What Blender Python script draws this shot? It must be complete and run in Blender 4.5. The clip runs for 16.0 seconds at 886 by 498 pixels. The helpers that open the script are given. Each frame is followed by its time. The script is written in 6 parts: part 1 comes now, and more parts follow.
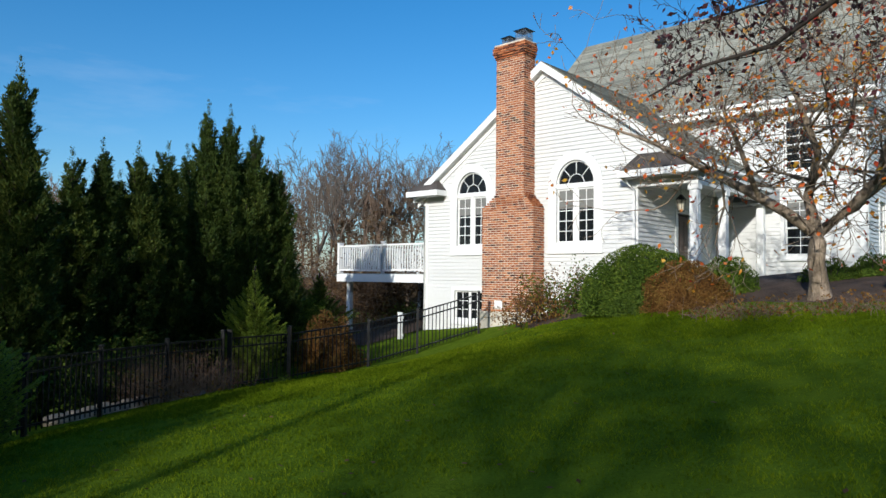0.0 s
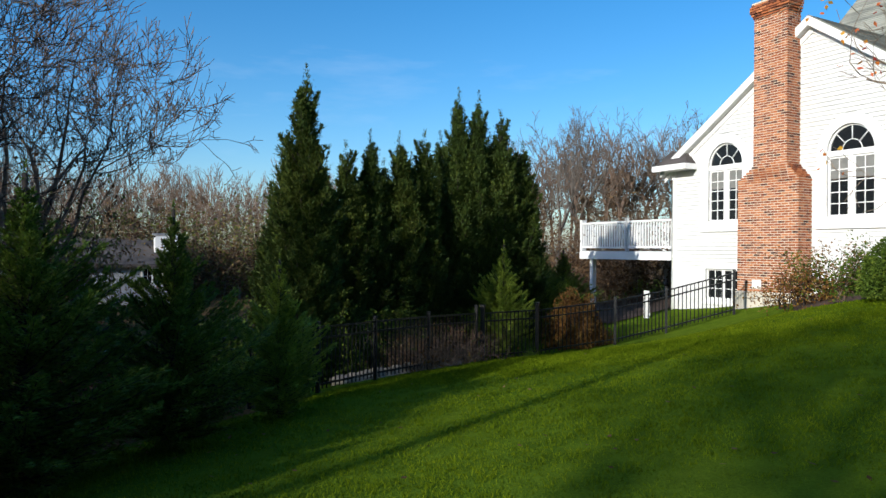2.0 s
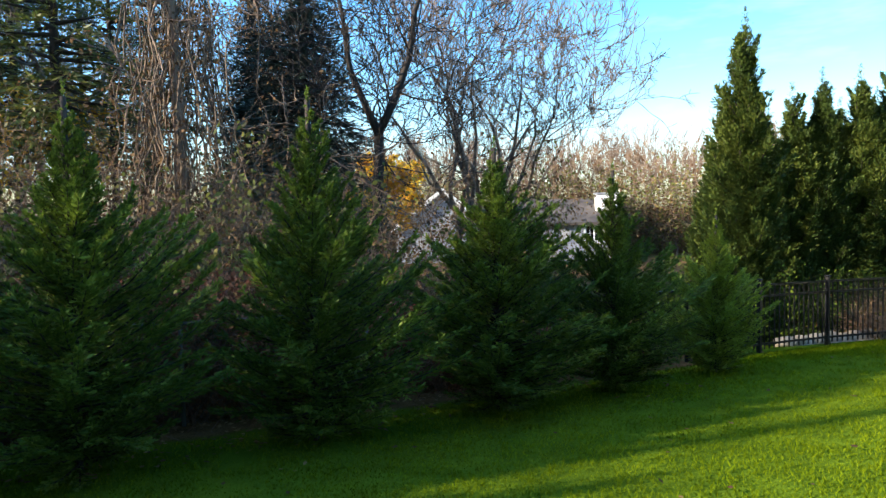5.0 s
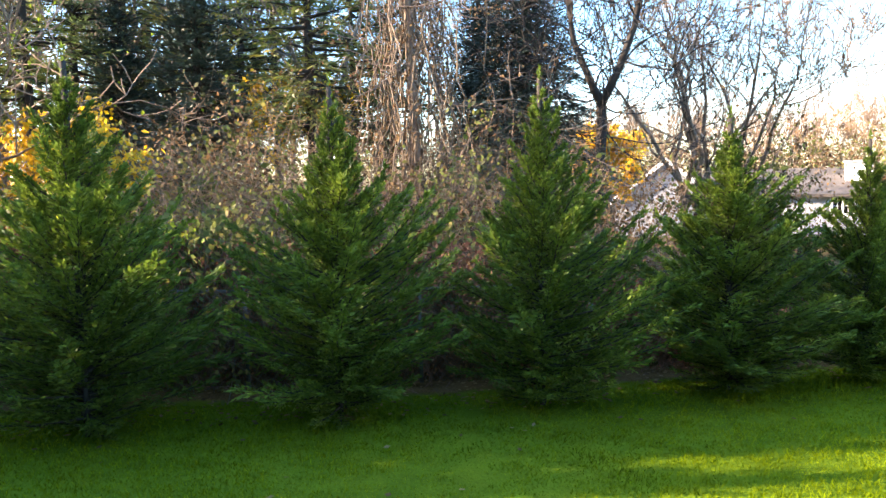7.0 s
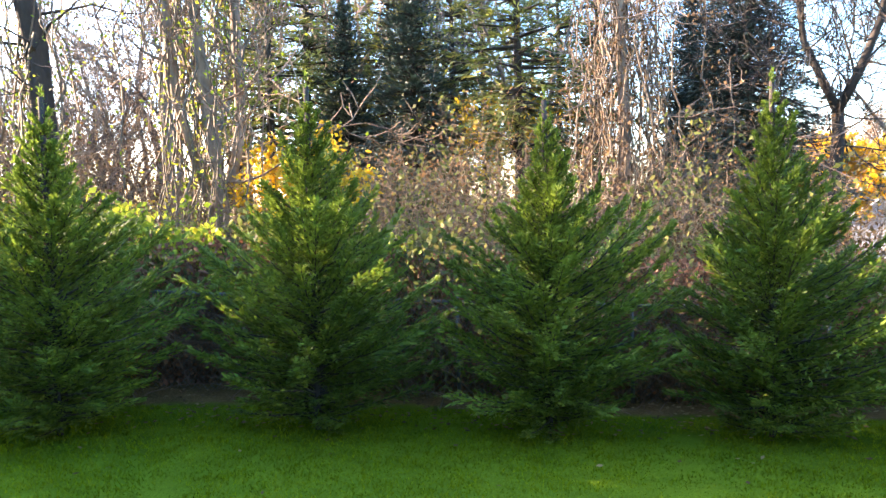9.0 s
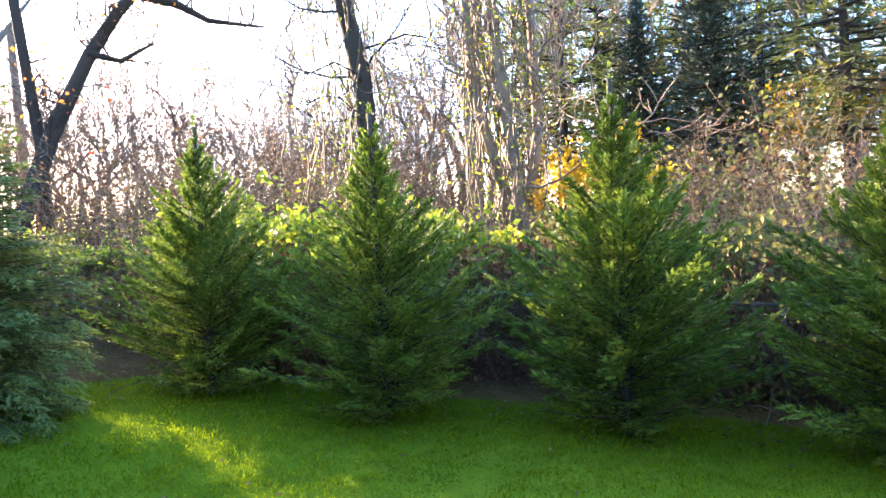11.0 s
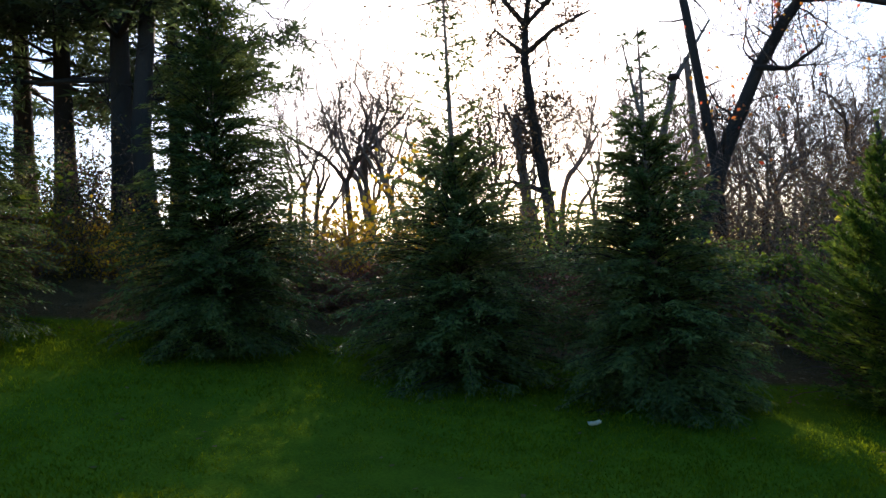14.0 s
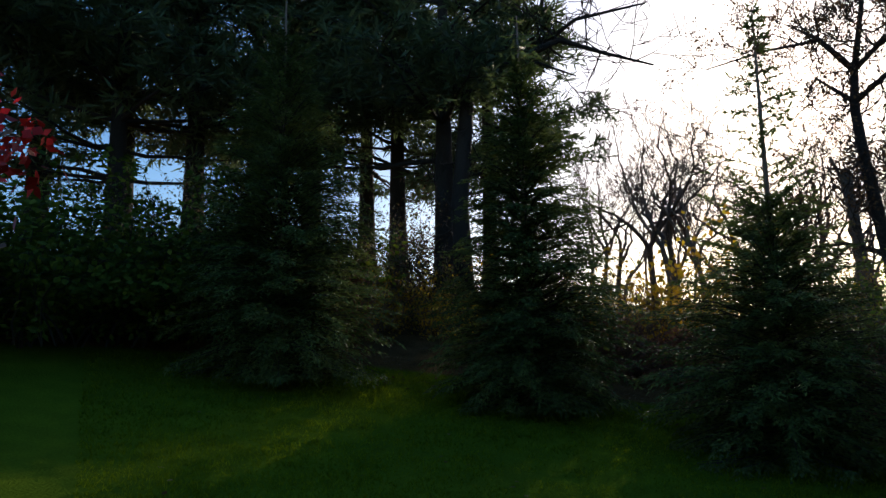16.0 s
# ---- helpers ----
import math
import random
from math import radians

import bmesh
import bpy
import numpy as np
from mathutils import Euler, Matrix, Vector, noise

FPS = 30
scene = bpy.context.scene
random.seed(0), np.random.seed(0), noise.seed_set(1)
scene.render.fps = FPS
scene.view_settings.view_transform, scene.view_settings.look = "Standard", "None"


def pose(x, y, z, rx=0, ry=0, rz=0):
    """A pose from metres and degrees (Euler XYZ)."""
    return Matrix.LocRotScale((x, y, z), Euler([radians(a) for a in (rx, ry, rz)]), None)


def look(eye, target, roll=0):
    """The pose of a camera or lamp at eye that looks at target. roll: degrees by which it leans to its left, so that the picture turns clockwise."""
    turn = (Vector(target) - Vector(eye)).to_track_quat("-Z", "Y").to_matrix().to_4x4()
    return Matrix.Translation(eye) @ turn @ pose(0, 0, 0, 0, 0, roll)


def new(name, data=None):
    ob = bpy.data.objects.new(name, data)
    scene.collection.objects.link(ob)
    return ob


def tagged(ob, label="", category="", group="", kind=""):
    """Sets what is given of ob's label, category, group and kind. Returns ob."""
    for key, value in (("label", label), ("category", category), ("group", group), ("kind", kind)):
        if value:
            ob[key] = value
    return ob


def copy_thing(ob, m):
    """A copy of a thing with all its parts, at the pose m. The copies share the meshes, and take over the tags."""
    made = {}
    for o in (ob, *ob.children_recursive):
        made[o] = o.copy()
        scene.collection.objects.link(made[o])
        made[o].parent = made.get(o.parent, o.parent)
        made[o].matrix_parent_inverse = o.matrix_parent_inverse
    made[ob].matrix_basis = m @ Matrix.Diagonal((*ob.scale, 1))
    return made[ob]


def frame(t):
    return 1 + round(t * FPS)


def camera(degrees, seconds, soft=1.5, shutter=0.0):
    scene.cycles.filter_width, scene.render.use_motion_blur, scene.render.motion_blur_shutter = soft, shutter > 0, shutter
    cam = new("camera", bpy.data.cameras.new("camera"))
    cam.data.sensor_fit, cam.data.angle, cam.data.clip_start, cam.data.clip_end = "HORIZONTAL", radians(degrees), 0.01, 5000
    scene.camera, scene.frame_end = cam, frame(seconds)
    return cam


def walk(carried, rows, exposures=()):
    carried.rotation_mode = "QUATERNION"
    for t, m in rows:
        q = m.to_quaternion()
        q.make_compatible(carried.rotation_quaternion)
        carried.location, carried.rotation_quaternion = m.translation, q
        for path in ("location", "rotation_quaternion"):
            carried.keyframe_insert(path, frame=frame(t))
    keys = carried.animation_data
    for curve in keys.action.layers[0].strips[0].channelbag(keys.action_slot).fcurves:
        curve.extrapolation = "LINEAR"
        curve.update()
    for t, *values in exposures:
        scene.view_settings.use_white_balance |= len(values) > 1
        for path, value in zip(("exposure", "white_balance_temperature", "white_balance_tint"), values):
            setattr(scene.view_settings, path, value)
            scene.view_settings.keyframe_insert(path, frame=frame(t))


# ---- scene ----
cam = camera(64.2, 16.0, soft=1.5)
PATH = [
    (0, (-0.504, -0.059, 1.588), (-0.454, 1.939, 1.67), 0.6),
    (0.5, (-0.663, -0.079, 1.621), (-0.794, 1.917, 1.648), -0.6),
    (1, (-0.724, -0.097, 1.628), (-1.08, 1.871, 1.653), -0.5),
    (1.5, (-0.716, -0.193, 1.64), (-1.223, 1.742, 1.636), 0.3),
    (2, (-0.679, -0.328, 1.632), (-1.284, 1.578, 1.64), 0.5),
    (2.5, (-0.63, -0.401, 1.627), (-1.367, 1.458, 1.667), 1.4),
    (3, (-0.604, -0.408, 1.62), (-1.485, 1.388, 1.649), 0.8),
    (3.5, (-0.634, -0.47, 1.61), (-1.675, 1.237, 1.622), 0.2),
    (4, (-0.622, -0.5, 1.623), (-1.785, 1.127, 1.625), 0.2),
    (4.5, (-0.541, -0.468, 1.642), (-1.95, 0.95, 1.582), -1.6),
    (5, (-0.459, -0.607, 1.635), (-2.034, 0.621, 1.527), -1.1),
    (5.2, (-0.497, -0.665, 1.647), (-2.108, 0.513, 1.522), -1.6),
    (7.3, (-0.297, -0.847, 1.675), (-2.196, -0.24, 1.518), -1.5),
    (7.5, (-0.304, -0.849, 1.674), (-2.222, -0.302, 1.535), -1.7),
    (8, (-0.293, -0.847, 1.674), (-2.244, -0.417, 1.567), -1.8),
    (8.2, (-0.293, -0.849, 1.673), (-2.256, -0.484, 1.569), -1.8),
    (10.3, (-0.464, -1.135, 1.534), (-2.442, -1.406, 1.43), -2.9),
    (10.5, (-0.454, -1.127, 1.529), (-2.417, -1.503, 1.438), -3.4),
    (11, (-0.52, -1.118, 1.503), (-2.412, -1.764, 1.458), -3.5),
    (11.5, (-0.522, -1.168, 1.511), (-2.306, -2.07, 1.495), -4.1),
    (12, (-0.503, -1.16, 1.515), (-2.177, -2.254, 1.504), -3.8),
    (12.5, (-0.497, -1.196, 1.51), (-2.03, -2.479, 1.522), -3.9),
    (13, (-0.366, -1.203, 1.51), (-1.612, -2.767, 1.541), -4.0),
    (13.5, (-0.363, -1.079, 1.475), (-1.34, -2.822, 1.543), -4.4),
    (14, (-0.338, -1.102, 1.471), (-1.048, -2.969, 1.572), -3.8),
    (14.5, (-0.341, -1.188, 1.48), (-0.839, -3.119, 1.633), -4.9),
    (15, (-0.308, -1.123, 1.478), (-0.465, -3.101, 1.721), -3.7),
    (15.5, (-0.315, -1.013, 1.397), (-0.253, -2.981, 1.744), -2.9),
    (16, (-0.242, -0.931, 1.404), (-0.138, -2.901, 1.73), -1.1),
]
EXPOSURES = [(0, 0.03, 5850, 8), (3, 0.65, 6150, 9), (4.5, 1.5, 6700, 10), (5.2, 2.05, 7000, 12), (7.5, 3.35, 8200, 22), (8.2, 3.5, 8300, 23), (10.3, 3.8, 7700, 28), (11.5, 3.75, 7600, 28),
             (12.5, 3.1, 7200, 25), (13.5, 1.85, 6950, 19), (14.5, 0.75, 6900, 17), (16, 0.2, 6800, 15)]
walk(cam, [(t, look(eye, target, roll)) for t, eye, target, roll in PATH], EXPOSURES)

# ---- sky and sun ----
SUN_AZ, SUN_EL = 155.8, 19.3          # degrees to the left of +y, degrees above the horizon
world = bpy.data.worlds.new("sky")
scene.world = world
world.use_nodes = True
wn, wl = world.node_tree.nodes, world.node_tree.links
sky = wn.new("ShaderNodeTexSky")
sky.sky_type = "NISHITA"
sky.sun_disc = False
sky.sun_elevation = radians(SUN_EL)
sky.sun_rotation = radians(-SUN_AZ)
sky.altitude, sky.air_density, sky.dust_density, sky.ozone_density = 0, 1.0, 1.2, 3.0
# thin streaks of high cloud
wtc = wn.new("ShaderNodeTexCoord")
wmap = wn.new("ShaderNodeMapping")
wmap.inputs["Scale"].default_value = (1.2, 2.2, 7.0)
wmap.inputs["Rotation"].default_value = (0.1, 0.25, 0.4)
wno = wn.new("ShaderNodeTexNoise")
wno.inputs["Scale"].default_value, wno.inputs["Detail"].default_value, wno.inputs["Roughness"].default_value = 1.3, 6, 0.6
wramp = wn.new("ShaderNodeValToRGB")
wramp.color_ramp.elements[0].position, wramp.color_ramp.elements[1].position = 0.55, 0.85
wramp.color_ramp.elements[1].color = (0.3, 0.3, 0.3, 1)
wmix = wn.new("ShaderNodeMix")
wmix.data_type = "RGBA"
wmix.inputs["B"].default_value = (5.0, 5.4, 6.0, 1)
wl.new(wtc.outputs["Generated"], wmap.inputs["Vector"])
wl.new(wmap.outputs["Vector"], wno.inputs["Vector"])
wl.new(wno.outputs["Fac"], wramp.inputs["Fac"])
wl.new(wramp.outputs["Color"], wmix.inputs["Factor"])
whs = wn.new("ShaderNodeHueSaturation")
whs.inputs["Saturation"].default_value, whs.inputs["Hue"].default_value = 1.32, 0.498
wl.new(sky.outputs["Color"], whs.inputs["Color"])
wl.new(whs.outputs["Color"], wmix.inputs["A"])
wl.new(wmix.outputs["Result"], wn["Background"].inputs["Color"])
wn["Background"].inputs["Strength"].default_value = 0.145
sun_data = bpy.data.lights.new("sun", "SUN")
sun_data.energy, sun_data.angle, sun_data.color = 4.7, radians(0.6), (1.0, 0.91, 0.76)
sun = new("sun", sun_data)
saz, sel = radians(SUN_AZ), radians(SUN_EL)
sun_way = Vector((-math.sin(saz) * math.cos(sel), math.cos(saz) * math.cos(sel), math.sin(sel)))
sun.matrix_world = look(sun_way * 60, (0, 0, 0))

# ---- materials ----
def material(name, ramp, scale=4.0, rough=0.7, fine=40.0, bump=0.15, metal=0.0, island=0.0, rand=0.0, spec=0.4, dist=0.01, stretch=(1, 1, 1), through_light=0.0, obj=True):
    """A surface of two noise scales: ramp lists (position, colour); island and rand vary its value by piece and by object."""
    m = bpy.data.materials.new(name)
    m.use_nodes = True
    n, l = m.node_tree.nodes, m.node_tree.links
    b = n["Principled BSDF"]
    tc = n.new("ShaderNodeTexCoord")
    mp = n.new("ShaderNodeMapping")
    mp.inputs["Scale"].default_value = stretch
    l.new(tc.outputs["Object" if obj else "Generated"], mp.inputs["Vector"])
    big, small = n.new("ShaderNodeTexNoise"), n.new("ShaderNodeTexNoise")
    big.inputs["Scale"].default_value, big.inputs["Detail"].default_value = scale, 4
    small.inputs["Scale"].default_value, small.inputs["Detail"].default_value = fine, 3
    for t in (big, small):
        l.new(mp.outputs["Vector"], t.inputs["Vector"])
    mix = n.new("ShaderNodeMath")
    mix.operation = "MULTIPLY_ADD"
    mix.inputs[1].default_value = 0.45
    l.new(small.outputs["Fac"], mix.inputs[0])
    half = n.new("ShaderNodeMath")
    half.operation = "MULTIPLY_ADD"
    half.inputs[1].default_value, half.inputs[2].default_value = 0.9, -0.175
    l.new(big.outputs["Fac"], half.inputs[0])
    l.new(half.outputs[0], mix.inputs[2])
    value = mix.outputs[0]
    for amount, node, socket in ((island, "ShaderNodeNewGeometry", "Random Per Island"), (rand, "ShaderNodeObjectInfo", "Random")):
        if amount:
            g = n.new(node)
            a = n.new("ShaderNodeMath")
            a.operation = "MULTIPLY_ADD"
            a.inputs[1].default_value = amount
            l.new(g.outputs[socket], a.inputs[0])
            sh = n.new("ShaderNodeMath")
            sh.operation = "ADD"
            sh.inputs[1].default_value = -amount / 2
            l.new(value, sh.inputs[0])
            l.new(sh.outputs[0], a.inputs[2])
            value = a.outputs[0]
    r = n.new("ShaderNodeValToRGB")
    while len(r.color_ramp.elements) < len(ramp):
        r.color_ramp.elements.new(0.5)
    for e, (p, c) in zip(r.color_ramp.elements, ramp):
        e.position, e.color = p, (*c, 1)
    l.new(value, r.inputs["Fac"])
    l.new(r.outputs["Color"], b.inputs["Base Color"])
    b.inputs["Roughness"].default_value, b.inputs["Metallic"].default_value = rough, metal
    b.inputs["Specular IOR Level"].default_value = spec
    if bump:
        bp = n.new("ShaderNodeBump")
        bp.inputs["Strength"].default_value, bp.inputs["Distance"].default_value = bump, dist
        l.new(small.outputs["Fac"], bp.inputs["Height"])
        l.new(bp.outputs["Normal"], b.inputs["Normal"])
    if through_light:
        t = n.new("ShaderNodeBsdfTranslucent")
        s = n.new("ShaderNodeMixShader")
        s.inputs[0].default_value = through_light
        l.new(r.outputs["Color"], t.inputs["Color"])
        l.new(b.outputs[0], s.inputs[1])
        l.new(t.outputs[0], s.inputs[2])
        l.new(s.outputs[0], n["Material Output"].inputs["Surface"])
    return m


def plain(name, colour, rough=0.6, metal=0.0, vary=0.12, scale=6, bump=0.08, **more):
    lo, hi = (tuple(max(0, c * k) for c in colour) for k in (1 - vary, 1 + vary))
    return material(name, [(0.3, lo), (0.7, hi)], scale, rough, 60, bump, metal, **more)


def glass_pane(name):
    m = bpy.data.materials.new(name)
    m.use_nodes = True
    b = m.node_tree.nodes["Principled BSDF"]
    b.inputs["Base Color"].default_value = (0.012, 0.014, 0.016, 1)
    b.inputs["Roughness"].default_value = 0.04
    b.inputs["Specular IOR Level"].default_value = 0.6
    return m


M = {
    "bark_grey": material("bark_grey", [(0.25, (0.06, 0.05, 0.042)), (0.75, (0.2, 0.17, 0.14))], 3, 0.9, 30, 0.5, stretch=(1, 1, 0.3), dist=0.02),
    "bark_dark": material("bark_dark", [(0.25, (0.022, 0.018, 0.015)), (0.75, (0.046, 0.036, 0.03))], 3, 0.95, 30, 0.5, stretch=(1, 1, 0.3), dist=0.02),
    "bark_brown": material("bark_brown", [(0.25, (0.04, 0.03, 0.025)), (0.75, (0.13, 0.098, 0.08))], 3, 0.95, 30, 0.4, stretch=(1, 1, 0.3), dist=0.02),
    "bark_warm": material("bark_warm", [(0.25, (0.10, 0.065, 0.045)), (0.75, (0.27, 0.19, 0.14))], 3, 0.9, 30, 0.4, stretch=(1, 1, 0.3)),
    "bark_pale": material("bark_pale", [(0.25, (0.09, 0.066, 0.046)), (0.5, (0.2, 0.155, 0.11)), (0.75, (0.36, 0.28, 0.21))], 9, 0.9, 40, 0.8, stretch=(1, 1, 0.5), dist=0.02),
    "cypress": material("cypress_leaf", [(0.15, (0.045, 0.08, 0.012)), (0.5, (0.105, 0.165, 0.022)), (0.85, (0.23, 0.3, 0.038))], 1.6, 0.6, 9, 0, island=0.45, rand=0.1, through_light=0.4, spec=0.25),
    "cypress_young": material("young_cypress_leaf", [(0.15, (0.11, 0.16, 0.02)), (0.5, (0.22, 0.3, 0.034)), (0.85, (0.38, 0.44, 0.06))], 1.6, 0.6, 9, 0, island=0.45, through_light=0.35, spec=0.25),
    "hemlock": material("hemlock_leaf", [(0.15, (0.046, 0.07, 0.02)), (0.5, (0.098, 0.138, 0.036)), (0.85, (0.2, 0.245, 0.066))], 1.6, 0.6, 9, 0, island=0.4, rand=0.1, through_light=0.35, spec=0.2),
    "arbor": material("arborvitae_leaf", [(0.15, (0.022, 0.04, 0.01)), (0.5, (0.052, 0.085, 0.016)), (0.85, (0.13, 0.15, 0.024))], 0.8, 0.6, 8, 0, island=0.35, rand=0.15, through_light=0.22, spec=0.2),
    "spruce": material("spruce_needle", [(0.15, (0.014, 0.03, 0.026)), (0.85, (0.05, 0.09, 0.07))], 1.0, 0.55, 8, 0, island=0.3, through_light=0.1),
    "pine": material("pine_needle", [(0.15, (0.035, 0.06, 0.026)), (0.85, (0.12, 0.165, 0.06))], 0.8, 0.55, 8, 0, island=0.35, rand=0.15, through_light=0.42),
    "pine_yellow": material("pine_needle_yellowing", [(0.15, (0.03, 0.06, 0.02)), (0.5, (0.10, 0.13, 0.03)), (0.85, (0.26, 0.22, 0.05))], 0.6, 0.55, 6, 0, island=0.35, rand=0.1, through_light=0.3),
    "yellow_leaf": material("yellow_leaf", [(0.2, (0.42, 0.2, 0.015)), (0.6, (0.7, 0.42, 0.02)), (0.85, (0.5, 0.46, 0.05))], 1.2, 0.5, 8, 0, island=0.5, through_light=0.45),
    "lime_leaf": material("lime_leaf", [(0.2, (0.08, 0.12, 0.018)), (0.55, (0.22, 0.3, 0.03)), (0.85, (0.5, 0.44, 0.045))], 0.8, 0.5, 8, 0, island=0.55, rand=0.2, through_light=0.45, spec=0.15),
    "olive_leaf": material("olive_leaf", [(0.2, (0.05, 0.05, 0.02)), (0.55, (0.12, 0.14, 0.035)), (0.85, (0.26, 0.2, 0.06))], 0.8, 0.6, 8, 0, island=0.5, rand=0.3, through_light=0.4, spec=0.15),
    "brown_leaf": material("brown_leaf", [(0.2, (0.07, 0.038, 0.02)), (0.55, (0.15, 0.088, 0.044)), (0.85, (0.29, 0.19, 0.09))], 0.8, 0.7, 8, 0, island=0.5, rand=0.2, through_light=0.35, spec=0.12),
    "orange_leaf": material("orange_leaf", [(0.15, (0.55, 0.06, 0.035)), (0.5, (0.72, 0.2, 0.025)), (0.85, (0.7, 0.4, 0.04))], 2.0, 0.5, 10, 0, island=0.7, through_light=0.4),
    "purple_leaf": material("purple_leaf", [(0.2, (0.03, 0.01, 0.012)), (0.85, (0.11, 0.03, 0.035))], 2.0, 0.45, 10, 0, island=0.5, through_light=0.25),
    "red_leaf": material("red_leaf", [(0.2, (0.25, 0.005, 0.006)), (0.85, (0.6, 0.02, 0.015))], 2.0, 0.45, 10, 0, island=0.5, through_light=0.4),
    "box_leaf": material("boxwood_leaf", [(0.2, (0.03, 0.055, 0.008)), (0.6, (0.075, 0.12, 0.014)), (0.85, (0.16, 0.2, 0.024))], 3, 0.65, 14, 0, island=0.5, through_light=0.2, spec=0.12),
    "rust_leaf": material("rust_leaf", [(0.2, (0.08, 0.038, 0.013)), (0.6, (0.19, 0.095, 0.026)), (0.85, (0.24, 0.17, 0.04))], 3, 0.65, 14, 0, island=0.5, through_light=0.2, spec=0.12),
    "dry_stem": material("dry_stem", [(0.2, (0.11, 0.065, 0.04)), (0.85, (0.3, 0.2, 0.125))], 3, 0.8, 14, 0, island=0.4),
    "dead_briar_leaf": material("dead_briar_leaf", [(0.2, (0.14, 0.05, 0.03)), (0.55, (0.28, 0.115, 0.068)), (0.85, (0.42, 0.21, 0.125))], 0.8, 0.75, 8, 0, island=0.5, rand=0.2, through_light=0.3, spec=0.1),
    "briar": material("briar_stem", [(0.2, (0.08, 0.036, 0.025)), (0.85, (0.24, 0.12, 0.08))], 1, 0.85, 10, 0, island=0.3),
    "twig": material("twig", [(0.2, (0.075, 0.052, 0.036)), (0.85, (0.2, 0.145, 0.1))], 1, 0.85, 10, 0, island=0.2),
    "grass": material("grass_blade", [(0.1, (0.06, 0.092, 0.004)), (0.5, (0.135, 0.195, 0.007)), (0.9, (0.25, 0.3, 0.012))], 0.45, 0.9, 2.6, 0, island=0.4, through_light=0.55, spec=0.0),
    "white_paint": plain("white_paint", (0.78, 0.78, 0.77), 0.5, vary=0.05, scale=1.5, bump=0.06),
    "siding": material("white_clapboard", [(0.25, (0.6, 0.6, 0.59)), (0.75, (0.7, 0.7, 0.69))], 0.8, 0.55, 30, 0.05, rand=0.12, stretch=(0.3, 0.3, 1)),
    "siding_edge": plain("siding_backing", (0.5, 0.5, 0.5), 0.7),
    "grey_siding": material("grey_clapboard", [(0.25, (0.25, 0.26, 0.28)), (0.75, (0.34, 0.355, 0.38))], 0.8, 0.6, 30, 0.05, rand=0.1),
    "shingle": material("roof_shingle", [(0.25, (0.17, 0.175, 0.15)), (0.75, (0.33, 0.33, 0.28))], 1.2, 0.9, 50, 0.4, rand=0.5, dist=0.004),
    "shingle_dark": material("dark_shingle", [(0.25, (0.04, 0.035, 0.033)), (0.75, (0.1, 0.085, 0.078))], 1.2, 0.9, 50, 0.4, dist=0.004),
    "brick": material("red_brick", [(0.06, (0.05, 0.022, 0.016)), (0.22, (0.19, 0.056, 0.024)), (0.6, (0.34, 0.105, 0.036)), (0.92, (0.45, 0.18, 0.075))], 7, 0.85, 60, 0.35, rand=0.85, dist=0.003),
    "brick_rest": material("red_brick_joined", [(0.06, (0.05, 0.022, 0.016)), (0.22, (0.19, 0.056, 0.024)), (0.6, (0.34, 0.105, 0.036)), (0.92, (0.45, 0.18, 0.075))], 7, 0.85, 60, 0.35, island=0.85, dist=0.003),
    "mortar": plain("mortar", (0.55, 0.48, 0.39), 0.95, bump=0.4),
    "concrete": material("concrete", [(0.25, (0.42, 0.38, 0.31)), (0.75, (0.62, 0.57, 0.48))], 2, 0.9, 40, 0.3),
    "black_metal": plain("black_metal", (0.012, 0.012, 0.013), 0.4, 0.2),
    "grey_metal": plain("galvanised_metal", (0.35, 0.36, 0.37), 0.4, 0.8),
    "old_metal": plain("weathered_metal", (0.1, 0.095, 0.09), 0.6, 0.4),
    "grey_paint": plain("grey_paint", (0.3, 0.31, 0.32), 0.5),
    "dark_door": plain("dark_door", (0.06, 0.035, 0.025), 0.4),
    "dark_gap": plain("shade_void", (0.03, 0.028, 0.026), 0.9),
    "glass": glass_pane("window_glass"),
    "blind": plain("window_blind", (0.17, 0.17, 0.16), 0.8),
    "soffit": plain("soffit", (0.6, 0.6, 0.58), 0.7),
    "mulch": material("mulch", [(0.25, (0.026, 0.016, 0.011)), (0.75, (0.09, 0.058, 0.04))], 2, 0.95, 25, 0.8, dist=0.03),
    "pale_leaf": plain("pale_dead_leaf", (0.72, 0.62, 0.46), 0.7),
    "stone": material("field_stone", [(0.25, (0.2, 0.17, 0.13)), (0.75, (0.42, 0.36, 0.28))], 3, 0.9, 30, 0.4, rand=0.2),
    "lamp_glass": plain("lamp_glass", (0.5, 0.45, 0.35), 0.15),
}

# ---- shapes ----
def link_mesh(name, verts, faces, mat, parent=None, label="", smooth=False):
    me = bpy.data.meshes.new(name)
    me.from_pydata(verts, [], faces)
    me.materials.append(mat)
    if smooth:
        me.polygons.foreach_set("use_smooth", [True] * len(me.polygons))
    ob = new(name, me)
    if parent:
        ob.parent = parent
    if label:
        ob["label"] = label
    return ob


def part(name, bm, mat, parent=None, label="", smooth=False):
    me = bpy.data.meshes.new(name)
    bmesh.ops.recalc_face_normals(bm, faces=bm.faces)
    bm.to_mesh(me)
    bm.free()
    me.materials.append(mat)
    if smooth:
        me.polygons.foreach_set("use_smooth", [True] * len(me.polygons))
    ob = new(name, me)
    if parent:
        ob.parent = parent
    if label:
        ob["label"] = label
    return ob


def thing(name, m, label, category, group="", kind=""):
    ob = new(name)
    ob.empty_display_size = 0.2
    ob.matrix_world = m
    return tagged(ob, label, category, group, kind)


